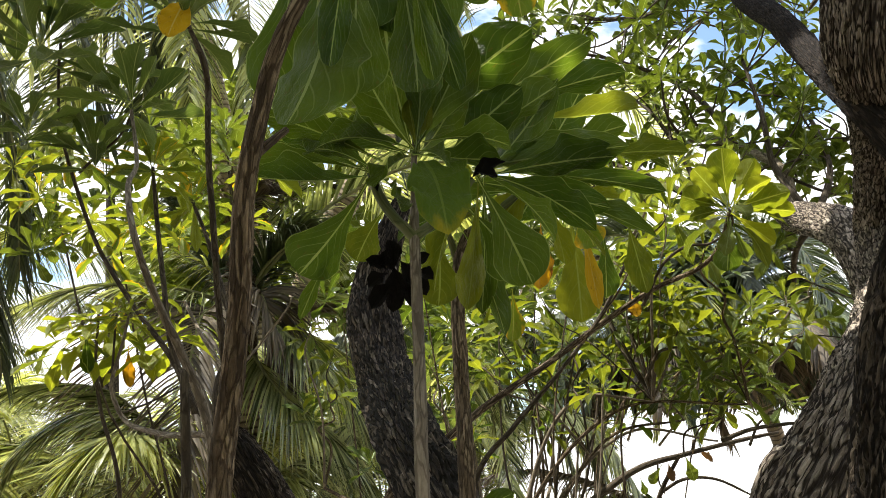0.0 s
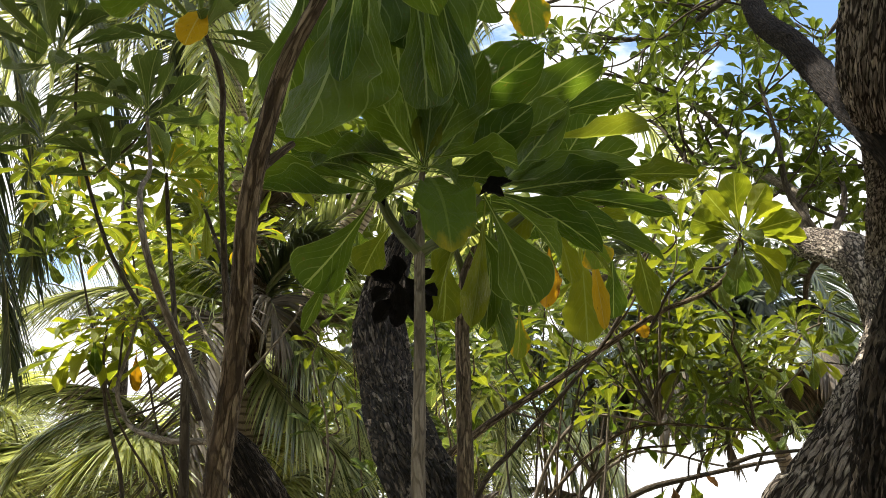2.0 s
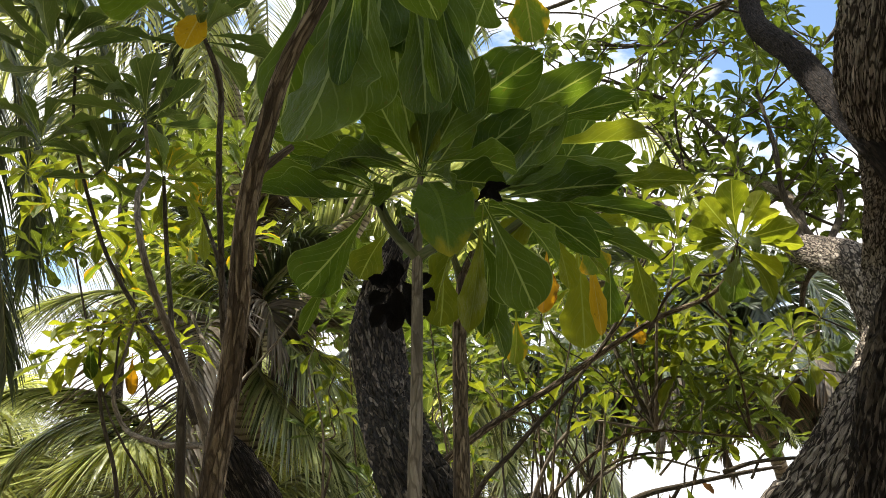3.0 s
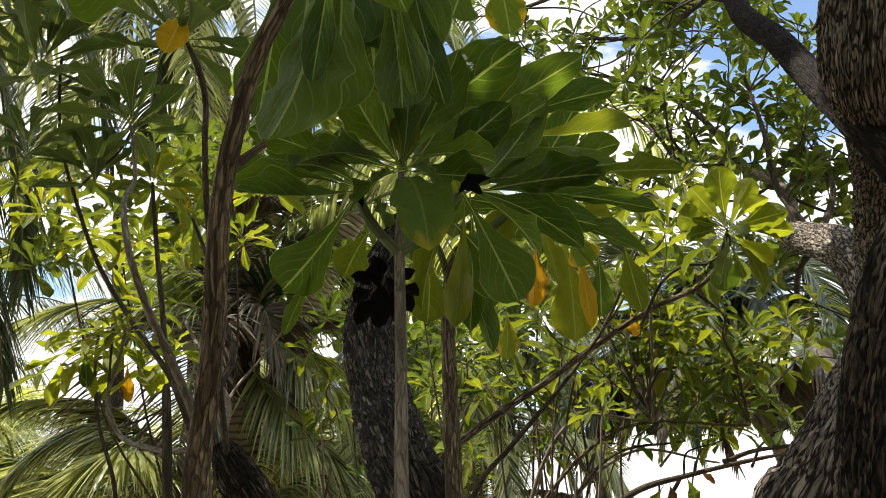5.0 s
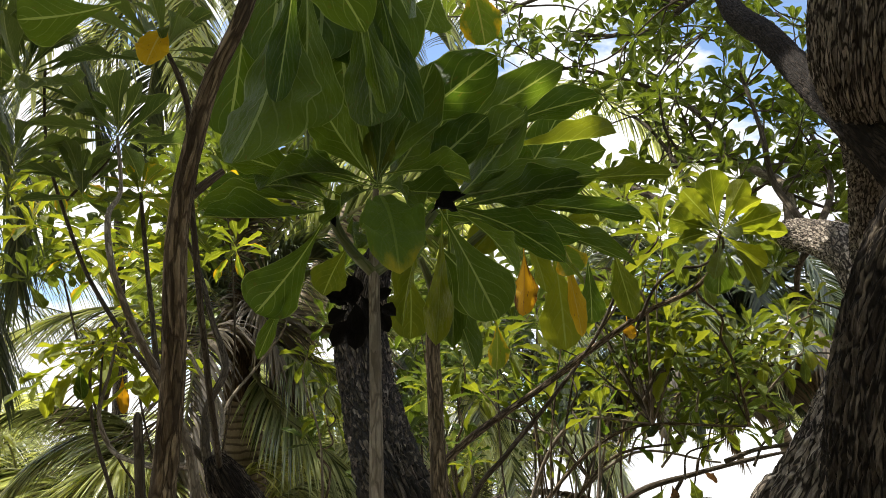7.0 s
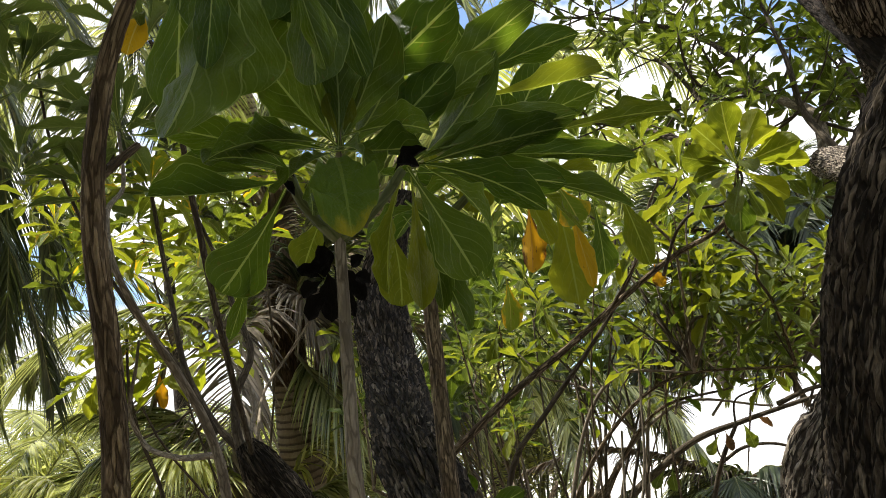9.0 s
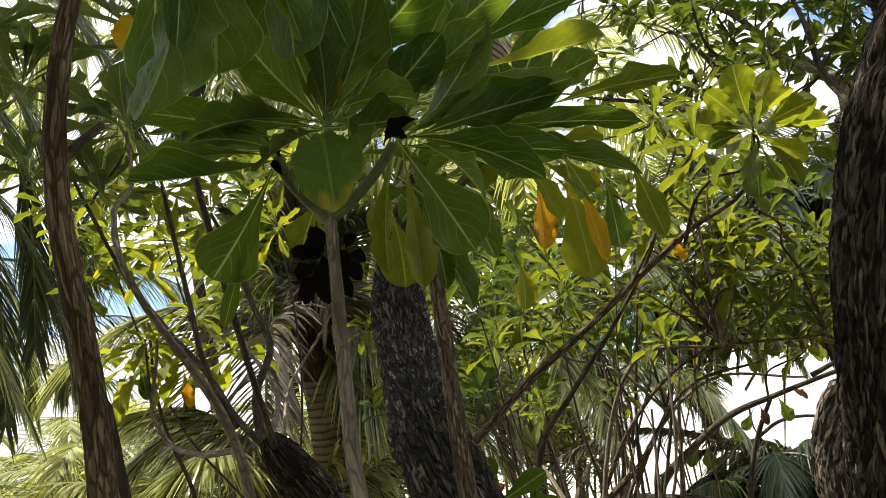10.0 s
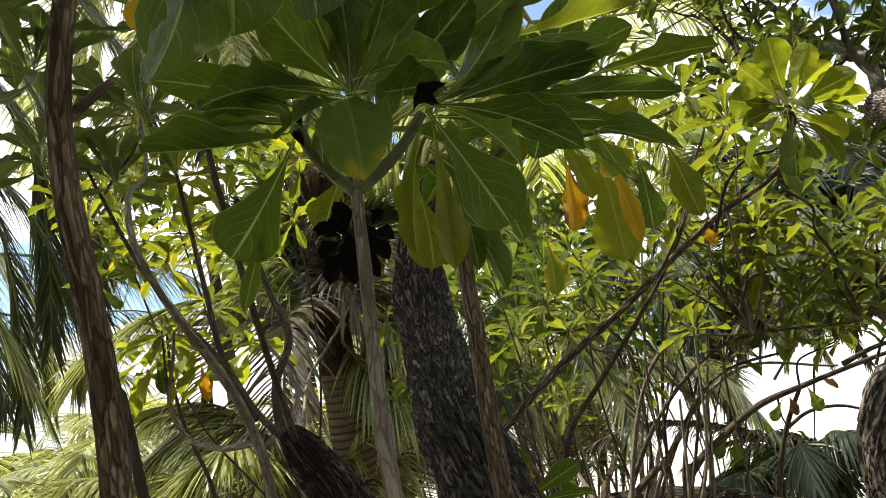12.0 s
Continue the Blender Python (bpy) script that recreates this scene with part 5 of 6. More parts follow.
# Last column: 1 for sunlit leaf colours, 0 for unlit ones.
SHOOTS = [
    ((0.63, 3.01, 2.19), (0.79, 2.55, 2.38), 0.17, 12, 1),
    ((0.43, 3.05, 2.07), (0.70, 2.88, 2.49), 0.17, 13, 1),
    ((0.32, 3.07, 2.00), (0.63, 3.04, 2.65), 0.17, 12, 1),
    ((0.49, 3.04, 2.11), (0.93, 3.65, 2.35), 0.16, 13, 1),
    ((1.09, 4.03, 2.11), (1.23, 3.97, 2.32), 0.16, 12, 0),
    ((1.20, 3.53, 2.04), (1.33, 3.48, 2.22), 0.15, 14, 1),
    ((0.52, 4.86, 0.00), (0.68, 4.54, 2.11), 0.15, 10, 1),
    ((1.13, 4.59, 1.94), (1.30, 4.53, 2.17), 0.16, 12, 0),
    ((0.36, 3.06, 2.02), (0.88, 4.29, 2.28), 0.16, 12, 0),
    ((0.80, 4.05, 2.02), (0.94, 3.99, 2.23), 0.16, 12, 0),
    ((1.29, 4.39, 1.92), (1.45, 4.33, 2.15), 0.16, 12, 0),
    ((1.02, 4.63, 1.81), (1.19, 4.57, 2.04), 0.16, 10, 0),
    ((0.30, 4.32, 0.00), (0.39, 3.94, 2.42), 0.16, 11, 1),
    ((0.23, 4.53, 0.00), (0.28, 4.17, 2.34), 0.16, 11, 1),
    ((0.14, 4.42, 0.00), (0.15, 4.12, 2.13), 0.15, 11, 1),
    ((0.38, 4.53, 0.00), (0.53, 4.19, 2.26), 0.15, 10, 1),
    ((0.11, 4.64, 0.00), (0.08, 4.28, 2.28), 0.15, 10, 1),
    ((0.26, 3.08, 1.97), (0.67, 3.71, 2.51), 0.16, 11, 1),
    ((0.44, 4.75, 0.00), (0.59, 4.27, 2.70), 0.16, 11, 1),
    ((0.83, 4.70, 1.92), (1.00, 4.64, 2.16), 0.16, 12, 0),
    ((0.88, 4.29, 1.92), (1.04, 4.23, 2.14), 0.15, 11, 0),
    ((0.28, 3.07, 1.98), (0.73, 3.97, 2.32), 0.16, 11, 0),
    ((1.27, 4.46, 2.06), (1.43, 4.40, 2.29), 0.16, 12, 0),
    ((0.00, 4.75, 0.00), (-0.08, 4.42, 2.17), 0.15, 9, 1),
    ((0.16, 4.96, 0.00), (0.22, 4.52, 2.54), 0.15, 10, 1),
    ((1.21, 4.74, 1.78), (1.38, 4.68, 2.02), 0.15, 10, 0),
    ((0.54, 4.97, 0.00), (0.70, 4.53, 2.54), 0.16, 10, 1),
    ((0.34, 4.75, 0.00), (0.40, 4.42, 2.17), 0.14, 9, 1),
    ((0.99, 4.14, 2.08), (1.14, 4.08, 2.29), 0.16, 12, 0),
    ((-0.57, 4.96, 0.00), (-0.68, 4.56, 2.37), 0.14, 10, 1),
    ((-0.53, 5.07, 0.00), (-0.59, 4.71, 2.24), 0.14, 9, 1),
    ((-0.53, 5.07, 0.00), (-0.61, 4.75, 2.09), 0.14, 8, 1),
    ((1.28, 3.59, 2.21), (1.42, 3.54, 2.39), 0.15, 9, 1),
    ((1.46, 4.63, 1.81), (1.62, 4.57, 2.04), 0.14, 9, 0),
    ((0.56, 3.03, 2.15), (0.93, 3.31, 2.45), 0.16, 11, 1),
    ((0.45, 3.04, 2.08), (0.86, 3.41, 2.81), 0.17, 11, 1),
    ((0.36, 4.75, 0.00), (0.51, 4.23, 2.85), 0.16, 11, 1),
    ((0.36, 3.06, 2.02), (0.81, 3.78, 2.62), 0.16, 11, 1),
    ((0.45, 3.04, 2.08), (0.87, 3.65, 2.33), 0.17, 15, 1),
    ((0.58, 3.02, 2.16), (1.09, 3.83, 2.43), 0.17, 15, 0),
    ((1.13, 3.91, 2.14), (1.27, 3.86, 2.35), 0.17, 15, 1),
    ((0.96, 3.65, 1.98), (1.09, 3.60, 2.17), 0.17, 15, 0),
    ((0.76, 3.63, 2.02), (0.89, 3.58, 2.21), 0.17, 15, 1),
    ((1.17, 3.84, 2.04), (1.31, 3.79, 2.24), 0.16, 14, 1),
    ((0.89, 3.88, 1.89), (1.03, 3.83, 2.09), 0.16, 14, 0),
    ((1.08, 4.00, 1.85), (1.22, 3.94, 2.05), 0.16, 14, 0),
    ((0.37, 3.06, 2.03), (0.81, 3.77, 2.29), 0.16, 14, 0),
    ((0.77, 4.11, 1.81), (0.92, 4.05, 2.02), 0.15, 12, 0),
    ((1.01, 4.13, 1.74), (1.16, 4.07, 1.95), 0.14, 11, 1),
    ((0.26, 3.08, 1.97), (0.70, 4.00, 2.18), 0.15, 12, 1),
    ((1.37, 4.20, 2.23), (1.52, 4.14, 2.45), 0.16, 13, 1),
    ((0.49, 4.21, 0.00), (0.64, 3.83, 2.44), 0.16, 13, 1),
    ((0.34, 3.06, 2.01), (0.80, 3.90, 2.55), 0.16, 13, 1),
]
FORKS = [Vector(p) for p in [(-0.6, 4.65, 1.62), (0.06, 4.4, 1.6), (0.26, 4.5, 1.58), (0.46, 4.4, 1.62), (0.6, 4.1, 1.75), (0.82, 3.8, 1.95), (1.03, 4.15, 1.9), (1.24, 4.4, 1.82), (1.18, 3.72, 1.93)]]
for k, fork in enumerate(FORKS):
    rnd = random.Random(650 + k)
    foot = Vector((0.2 + 0.08 * (fork.x - 0.2) + rnd.uniform(-.05, .05), 4.0 + 0.1 * (fork.y - 4.0), 0))
    joint = foot + Vector((0.04 * (fork.x - 0.2) + rnd.uniform(-.03, .03), rnd.uniform(-.03, .03), rnd.uniform(1.2, 1.45)))
    mid = joint.lerp(fork, 0.5) + Vector((rnd.uniform(-.05, .05), rnd.uniform(-.05, .05), 0.26 if fork.x > 0.7 else rnd.uniform(-.02, .06)))
    thick = 0.6 if fork.x > 0.7 else 1.0
    stem("stem", thicket, [foot, joint, mid, fork], [0.024, 0.017 * thick, 0.0115 * thick, 0.0075 * thick], (M_BARK_STEM, M_BARK_GREY)[k % 2], 9, 44, 0.15, "forking brown main stem")
for k, (foot, top, size, n, lit) in enumerate(SHOOTS):
    rnd = random.Random(700 + k)
    foot, top = Vector(foot), Vector(top)
    if foot.z < 0.1 or (top - foot).length > 0.55:
        foot = min(FORKS, key=lambda f: (f - top).length)
    m1 = foot.lerp(top, 0.4) + Vector((rnd.uniform(-.05, .05), rnd.uniform(-.04, .04), 0.02))
    m2 = foot.lerp(top, 0.75) + Vector((rnd.uniform(-.04, .04), rnd.uniform(-.04, .04), -0.02))
    r = rnd.uniform(0.003, 0.006)
    m0 = foot.lerp(top, 0.58) + Vector((rnd.uniform(-.04, .04), rnd.uniform(-.04, .04), 0.01))
    m3 = foot.lerp(top, 0.9) + Vector((rnd.uniform(-.04, .04), rnd.uniform(-.04, .04), -0.02))
    stem("stem", thicket, [foot, m1, m0, m2, m3, top], [r * 1.25, r, r * 0.95, r * 0.85, r * 0.75, r * 0.65], (M_BARK_TWIG, M_BARK_STEM, M_BARK_GREY)[k % 3], 7, 34, 0.12)
    # Light and shade of each rosette are set by its leaf colours.
    rosette(thicket, top, (rnd.uniform(-.35, .35), rnd.uniform(-.4, .2), 1), n + 4, size, 730 + k, MID, [M_LEAF_LIT, M_LEAF_SMALL, M_LEAF_LIT] if lit else [M_LEAF_SMALL, M_LEAF_UNLIT, M_LEAF_SMALL], 0.29, (25, 125))
rnd = random.Random(91)
for k in range(16):
    foot = Vector((rnd.uniform(0.15, 0.45), rnd.uniform(3.8, 4.4), 0))
    top = foot + Vector((rnd.uniform(-0.5, 0.7), rnd.uniform(-0.3, 0.1), rnd.uniform(1.7, 2.5)))
    m1 = foot.lerp(top, 0.5) + Vector((rnd.uniform(-.1, .1), rnd.uniform(-.05, .05), 0.06))
    m2 = foot.lerp(top, 0.75) + Vector((rnd.uniform(-.06, .06), rnd.uniform(-.05, .05), 0.02))
    r = rnd.uniform(0.004, 0.01)
    stem("stem", thicket, [foot, m1, m2, top], [r * 1.3, r, r * 0.8, r * 0.5], (M_BARK_STEM, M_BARK_GREY, M_BARK_TWIG)[k % 3], 7, 30, 0.16, "thin bare brown stem")
    if k % 2:
        rosette(thicket, top, (rnd.uniform(-.3, .3), rnd.uniform(-.3, .2), 1), 10, 0.13, 1500 + k, MID, [M_LEAF_LIT, M_LEAF], 0.28, (25, 115))
# Lime colour here replaces sun shining through the rosette.
leaf(thicket, (0.782, 2.518, 2.374), (0.753, 2.455, 2.527), 0.093, (0.23, 0.78, 0.48), BIG[6], M_LEAF_LIME_GLOW)
leaf(thicket, (0.793, 2.520, 2.370), (0.944, 2.488, 2.412), 0.080, (0.08, 0.70, 0.32), BIG[7], M_LEAF_LIME_GLOW)
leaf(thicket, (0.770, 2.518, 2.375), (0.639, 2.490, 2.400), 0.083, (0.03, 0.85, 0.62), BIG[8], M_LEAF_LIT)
leaf(thicket, (0.785, 2.523, 2.359), (0.904, 2.528, 2.270), 0.064, (0.34, 0.91, 0.50), BIG[9], M_LEAF_LIME_GLOW)
leaf(thicket, (0.788, 2.527, 2.382), (0.859, 2.501, 2.513), 0.071, (0.34, 0.66, 0.24), BIG[0], M_LEAF_LIME_GLOW)
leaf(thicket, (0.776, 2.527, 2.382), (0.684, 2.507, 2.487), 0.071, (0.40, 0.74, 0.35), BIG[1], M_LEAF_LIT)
leaf(thicket, (0.794, 2.538, 2.379), (0.986, 2.561, 2.373), 0.059, (0.12, 0.59, 0.37), BIG[2], M_LEAF_LIME_GLOW)
leaf(thicket, (0.786, 2.499, 2.370), (0.883, 2.459, 2.441), 0.048, (0.04, 0.67, 0.70), BIG[3], M_LEAF_LIME_GLOW)
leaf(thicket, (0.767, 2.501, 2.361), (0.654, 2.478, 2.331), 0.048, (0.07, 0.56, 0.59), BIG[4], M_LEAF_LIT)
leaf(thicket, (0.767, 2.483, 2.352), (0.694, 2.455, 2.300), 0.025, (0.33, 0.65, 0.33), BIG[5], M_LEAF_PALE)
leaf(thicket, (0.777, 2.527, 2.344), (0.770, 2.548, 2.195), 0.083, (0.23, 0.81, 0.13), BIG[6], M_LEAF)
leaf(thicket, (0.643, 3.251, 2.276), (0.666, 3.273, 2.200), 0.049, (0.12, 1.05, 0.14), BIG[7], M_LEAF_ORANGE)

back_bush = thing("backlit_bush", (0.688, 6.001, 0.000), "wide bush behind the thicket with backlit green leaves", "bush")
rnd = random.Random(12)
# BACK_SHADE gets the shade-coloured leaf copy.
BACK_LEAVES, BACK_SHADE = [], []
for k in range(135):
    c = Vector((rnd.uniform(-0.75, 2.0), 0, 0))
    c.y = 5.0 + rnd.uniform(-0.3, 1.3)
    c.z = rnd.uniform(2.0, 3.0) * c.y / 5.5 + 0.1 * math.sin(c.x * 5)
    if c.x / c.y > 0.13 and c.z < 3.05:
        continue
    if k % 15 == 0:
        foot = Vector((c.x * 0.75 + 0.2 + rnd.uniform(-.2, .2), c.y + rnd.uniform(-.2, .2), 0))
        stem("stem", back_bush, [foot, foot.lerp(c, 0.5) + Vector((rnd.uniform(-.12, .12), 0, 0)), c], [0.009, 0.007, 0.005], (M_BARK_TWIG, M_BARK_STEM)[k % 4 // 2], 6, 18, 0.1)
    kept, TREE_LEAVES = TREE_LEAVES, BACK_SHADE if k % 5 < 2 else BACK_LEAVES
    spray(c, (rnd.uniform(-.3, .3), rnd.uniform(-.3, .3), 1), 11, 0.17, k * 1.3)
    TREE_LEAVES = kept
joined_leaves("leaves", BACK_LEAVES, MID[0], M_LEAF_SMALL, back_bush, "backlit green leaves")
joined_leaves("leaves", BACK_SHADE, MID[2], M_LEAF_DEEP, back_bush, "green leaves in half shade")

side_bush = thing("side_bush", (-1.863, 5.550, 0.000), "bush with bright backlit leaves below the palms", "bush")
SIDE_LEAVES = []
for k in range(42):
    d = rnd.uniform(4.4, 5.8)
    u, w = rnd.uniform(-0.46, -0.23), rnd.uniform(-0.02, 0.13)
    c = Vector((u * d, d * 0.96, 1.6 + d * (0.27 + w)))
    if k % 16 == 0:
        foot = Vector((-1.385, 5.341, 0.000)) + Vector((rnd.uniform(-.1, .1), 0, 0))
        stem("stem", side_bush, [foot, foot + Vector((-0.05, 0, 1.4)), foot.lerp(c, 0.7) + Vector((0.1, 0, -0.1)), c], [0.009, 0.007, 0.005], M_BARK_TWIG, 6, 18, 0.1)
    kept, TREE_LEAVES = TREE_LEAVES, SIDE_LEAVES
    spray(c, (rnd.uniform(-.3, .3), rnd.uniform(-.3, .3), 1), 11, 0.17, k * 1.3)
    TREE_LEAVES = kept
joined_leaves("leaves", SIDE_LEAVES, MID[0], M_LEAF_SMALL, side_bush, "backlit yellow-green leaves")

dead_branch = thing("dead_branch", (0.805, 4.825, 0.000), "grey forked branch with a few dry leaves", "branch")
stem("stem", dead_branch, [(0.351, 5.044, 0.000), (0.577, 4.804, 1.415), (0.768, 4.782, 1.596), (0.951, 4.776, 1.711), (1.172, 4.786, 1.773), (1.478, 4.804, 1.846), (1.671, 4.817, 1.883)], [0.0300, 0.0200, 0.0180, 0.0155, 0.0130, 0.0105, 0.0075], M_BARK_TWIG, 12, 70, 0.12)
stem("branch", dead_branch, [(1.294, 4.523, 1.828), (1.427, 4.510, 1.878), (1.586, 4.504, 1.902), (1.719, 4.502, 1.913)], [0.0126, 0.0098, 0.0084, 0.0056], M_BARK_TWIG, 8, 24, 0.12)
stem("branch", dead_branch, [(0.792, 5.331, 0.000), (1.028, 5.079, 1.342), (1.098, 4.973, 1.604), (1.181, 4.889, 1.778)], [0.0150, 0.0135, 0.0120, 0.0090], M_BARK_TWIG, 8, 24, 0.12)
stem("branch", dead_branch, [(1.095, 4.976, 1.591), (1.211, 4.974, 1.655), (1.377, 4.992, 1.658), (1.582, 5.035, 1.574)], [0.0091, 0.0084, 0.0070, 0.0049], M_BARK_TWIG, 8, 24, 0.12)


for pts in ([(1.276, 4.965, 1.857), (1.256, 4.994, 1.726), (1.222, 5.039, 1.517)], [(0.917, 4.967, 1.667), (0.893, 4.988, 1.564), (0.830, 5.001, 1.479)],
            [(1.071, 4.914, 1.749), (1.079, 4.940, 1.642), (1.109, 4.958, 1.585)]):
    stem("twig", dead_branch, pts, [0.005, 0.004, 0.003], M_BARK_TWIG, 6, 16, 0.1)
leaf(dead_branch, (1.199, 4.870, 1.780), (1.251, 4.903, 1.648), 0.064, (0.30, 0.71, 0.11), BIG[8], M_LEAF_SMALL)
leaf(dead_branch, (1.244, 4.869, 1.811), (1.349, 4.897, 1.743), 0.038, (0.29, 0.52, 0.49), BIG[9], M_LEAF_DRY)
leaf(dead_branch, (1.084, 4.868, 1.731), (1.020, 4.879, 1.634), 0.053, (0.01, 0.73, 0.08), BIG[0], M_LEAF_SMALL)
leaf(dead_branch, (1.113, 4.869, 1.740), (1.141, 4.895, 1.645), 0.043, (0.07, 0.80, 0.30), BIG[1], M_LEAF_DRY)
leaf(dead_branch, (0.967, 4.869, 1.670), (0.997, 4.894, 1.579), 0.038, (0.14, 0.77, 0.22), BIG[2], M_LEAF_SMALL)
leaf(dead_branch, (0.809, 4.866, 1.601), (0.738, 4.881, 1.501), 0.065, (-0.04, 0.79, 0.19), BIG[3], M_LEAF_SMALL)
leaf(dead_branch, (0.834, 4.871, 1.592), (0.841, 4.899, 1.478), 0.070, (0.11, 0.93, 0.02), BIG[4], M_LEAF_SMALL)


# ---- palms ----
def palm_trunk(palm, points, radii):
    me = tube("trunk", points, radii, 28, 260, palm.location, rough=0.05)
    co = np.zeros(len(me.vertices) * 3)
    me.vertices.foreach_get("co", co)
    co = co.reshape(262, 28, 3)
    mid = co.mean(1, keepdims=True)
    step = 1 + 0.06 * np.abs(((np.arange(262) * 0.21) % 1.0) - 0.35)[:, None, None]
    me.vertices.foreach_set("co", (mid + (co - mid) * step).ravel())
    return part("trunk", me, M_PALM_TRUNK, palm, "ringed grey-brown trunk")


palm = thing("coconut_palm", (-1.573, 7.111, 0.000), "coconut palm with ringed trunk and drooping green fronds", "palm")
palm_trunk(palm, [(-1.497, 7.266, -0.100), (-1.476, 7.025, 1.498), (-1.496, 6.906, 1.983), (-1.501, 6.789, 2.465), (-1.496, 6.692, 2.867)], [0.19, 0.155, 0.145, 0.135, 0.12])
PC = Vector((-1.501, 6.672, 2.948))
stem("fibre_sheath", palm, [PC + Vector((0.02, 0, -0.55)), PC + Vector((0, 0, -0.2)), PC + Vector((0, 0, 0.15)), PC + Vector((0, 0, 0.5))], [0.1, 0.13, 0.12, 0.04], M_FIBRE, 40, 60, 0.35, "brown matted fibre at the crown")


def crown(palm, at, rows, seed):
    """Fronds from the crown: (heading in degrees, rise, reach, drop at the tip, material, leaflet length)."""
    for k, (head, rise, reach, drop, mat, leaflet) in enumerate(rows):
        rnd = random.Random(seed + k)
        d = Vector((math.sin(radians(head)), math.cos(radians(head)), 0))
        c = Vector(at)
        pts = [c, c + d * reach * 0.3 + Vector((0, 0, rise * 0.75)), c + d * reach * 0.65 + Vector((0, 0, rise)), c + d * reach * 0.92 + Vector((0, 0, rise - drop * 0.45)), c + d * reach * 1.06 + Vector((0, 0, rise - drop))]
        frond(palm, pts, mat, leaflet, 92, rnd.uniform(0.45, 0.8), 0.02, seed * 7 + k, angle=58)


crown(palm, PC, [(95, 1.0, 2.4, 1.6, M_FROND, 0.7), (30, 1.7, 2.2, 1.2, M_FROND, 0.7), (75, -0.1, 1.3, 2.0, M_FROND_DRY, 0.6), (-80, -0.1, 1.3, 2.0, M_FROND_DRY, 0.6), (-170, -0.2, 0.9, 1.6, M_FROND_DRY, 0.6)], 200)
for k, pts in enumerate([
        [(-1.335, 6.606, 2.858), (-1.008, 6.375, 2.577), (-0.717, 6.244, 2.312), (-0.525, 6.229, 1.998)],
        [(-1.397, 6.715, 2.837), (-1.111, 6.740, 2.756), (-0.786, 6.787, 2.595), (-0.462, 6.878, 2.277)],
        [(-1.459, 6.659, 2.665), (-1.091, 6.265, 2.225), (-0.805, 6.124, 1.995), (-0.546, 6.101, 1.713)],
        [(-1.496, 6.594, 2.898), (-1.935, 6.160, 2.954), (-2.461, 5.969, 2.882), (-2.855, 5.911, 2.708), (-3.074, 5.968, 2.502)],
        [(-1.455, 6.573, 2.975), (-1.946, 6.374, 3.304), (-2.501, 6.230, 3.434), (-2.971, 6.247, 3.363), (-3.286, 6.297, 3.177)],
        [(-1.416, 6.769, 3.015), (-0.970, 6.781, 3.356), (-0.385, 6.871, 3.416), (0.126, 7.054, 3.145), (0.381, 7.173, 2.725)],
        [(-1.417, 6.792, 2.935), (-0.852, 7.266, 3.110), (-0.237, 7.517, 2.969), (0.216, 7.632, 2.568), (0.394, 7.744, 2.170)]]):
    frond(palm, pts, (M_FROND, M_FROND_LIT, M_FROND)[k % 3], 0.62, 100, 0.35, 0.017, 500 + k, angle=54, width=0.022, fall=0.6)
for k, pts in enumerate([
        [(-1.501, 6.813, 2.856), (-1.311, 6.617, 3.191), (-1.023, 6.564, 3.386), (-0.655, 6.590, 3.304)],
        [(-1.545, 7.011, 2.892), (-1.668, 6.883, 3.345), (-1.579, 6.792, 3.674), (-1.235, 6.749, 3.835)],
        [(-1.545, 7.011, 2.892), (-1.755, 6.928, 3.181), (-1.880, 6.847, 3.471), (-2.091, 6.776, 3.719)],
        [(-1.479, 6.715, 2.838), (-1.314, 6.476, 2.954), (-1.218, 6.441, 2.707), (-1.182, 6.526, 2.405)]]):
    frond(palm, pts, (M_FROND_DARK, M_FROND_DRY)[k % 2], 0.6, 100, 0.9, 0.018, 620 + k, angle=54, width=0.032)

# a young palm low down, and palms at the edge and far off
young = thing("young_palm", (-1.846, 6.470, 0.000), "young palm with glossy arching fronds", "palm")
for k, pts in enumerate([
        [(-1.846, 6.470, 0.000), (-1.732, 6.420, 1.656), (-1.888, 6.105, 2.039), (-2.281, 5.978, 2.111), (-2.558, 5.914, 1.964), (-2.688, 5.875, 1.729)],
        [(-1.846, 6.470, 0.000), (-1.785, 6.232, 1.586), (-1.895, 5.929, 1.925), (-1.964, 5.714, 1.948), (-2.161, 5.646, 1.817), (-2.287, 5.612, 1.564)],
        [(-1.846, 6.470, 0.000), (-2.033, 6.468, 1.479), (-2.672, 6.568, 1.850), (-3.105, 6.646, 1.932), (-3.575, 6.673, 1.824)],
        [(-1.846, 6.470, 0.000), (-1.828, 6.658, 1.546), (-2.345, 6.872, 2.254), (-2.834, 7.037, 2.398), (-3.340, 7.043, 2.362)],
        [(-1.846, 6.470, 0.000), (-1.598, 6.681, 1.470), (-1.365, 6.753, 1.960), (-1.119, 6.927, 2.086), (-0.794, 6.985, 1.886)],
        [(-1.846, 6.470, 0.000), (-1.425, 6.264, 1.479), (-1.133, 6.209, 1.685), (-0.843, 6.172, 1.821), (-0.484, 6.224, 1.644)]]):
    frond(young, pts, (M_FROND, M_FROND_LIT)[k % 3 == 1], 0.6, 120, 0.3, 0.02, 900 + k, angle=52, start=0.42, width=0.03, fall=0.75)


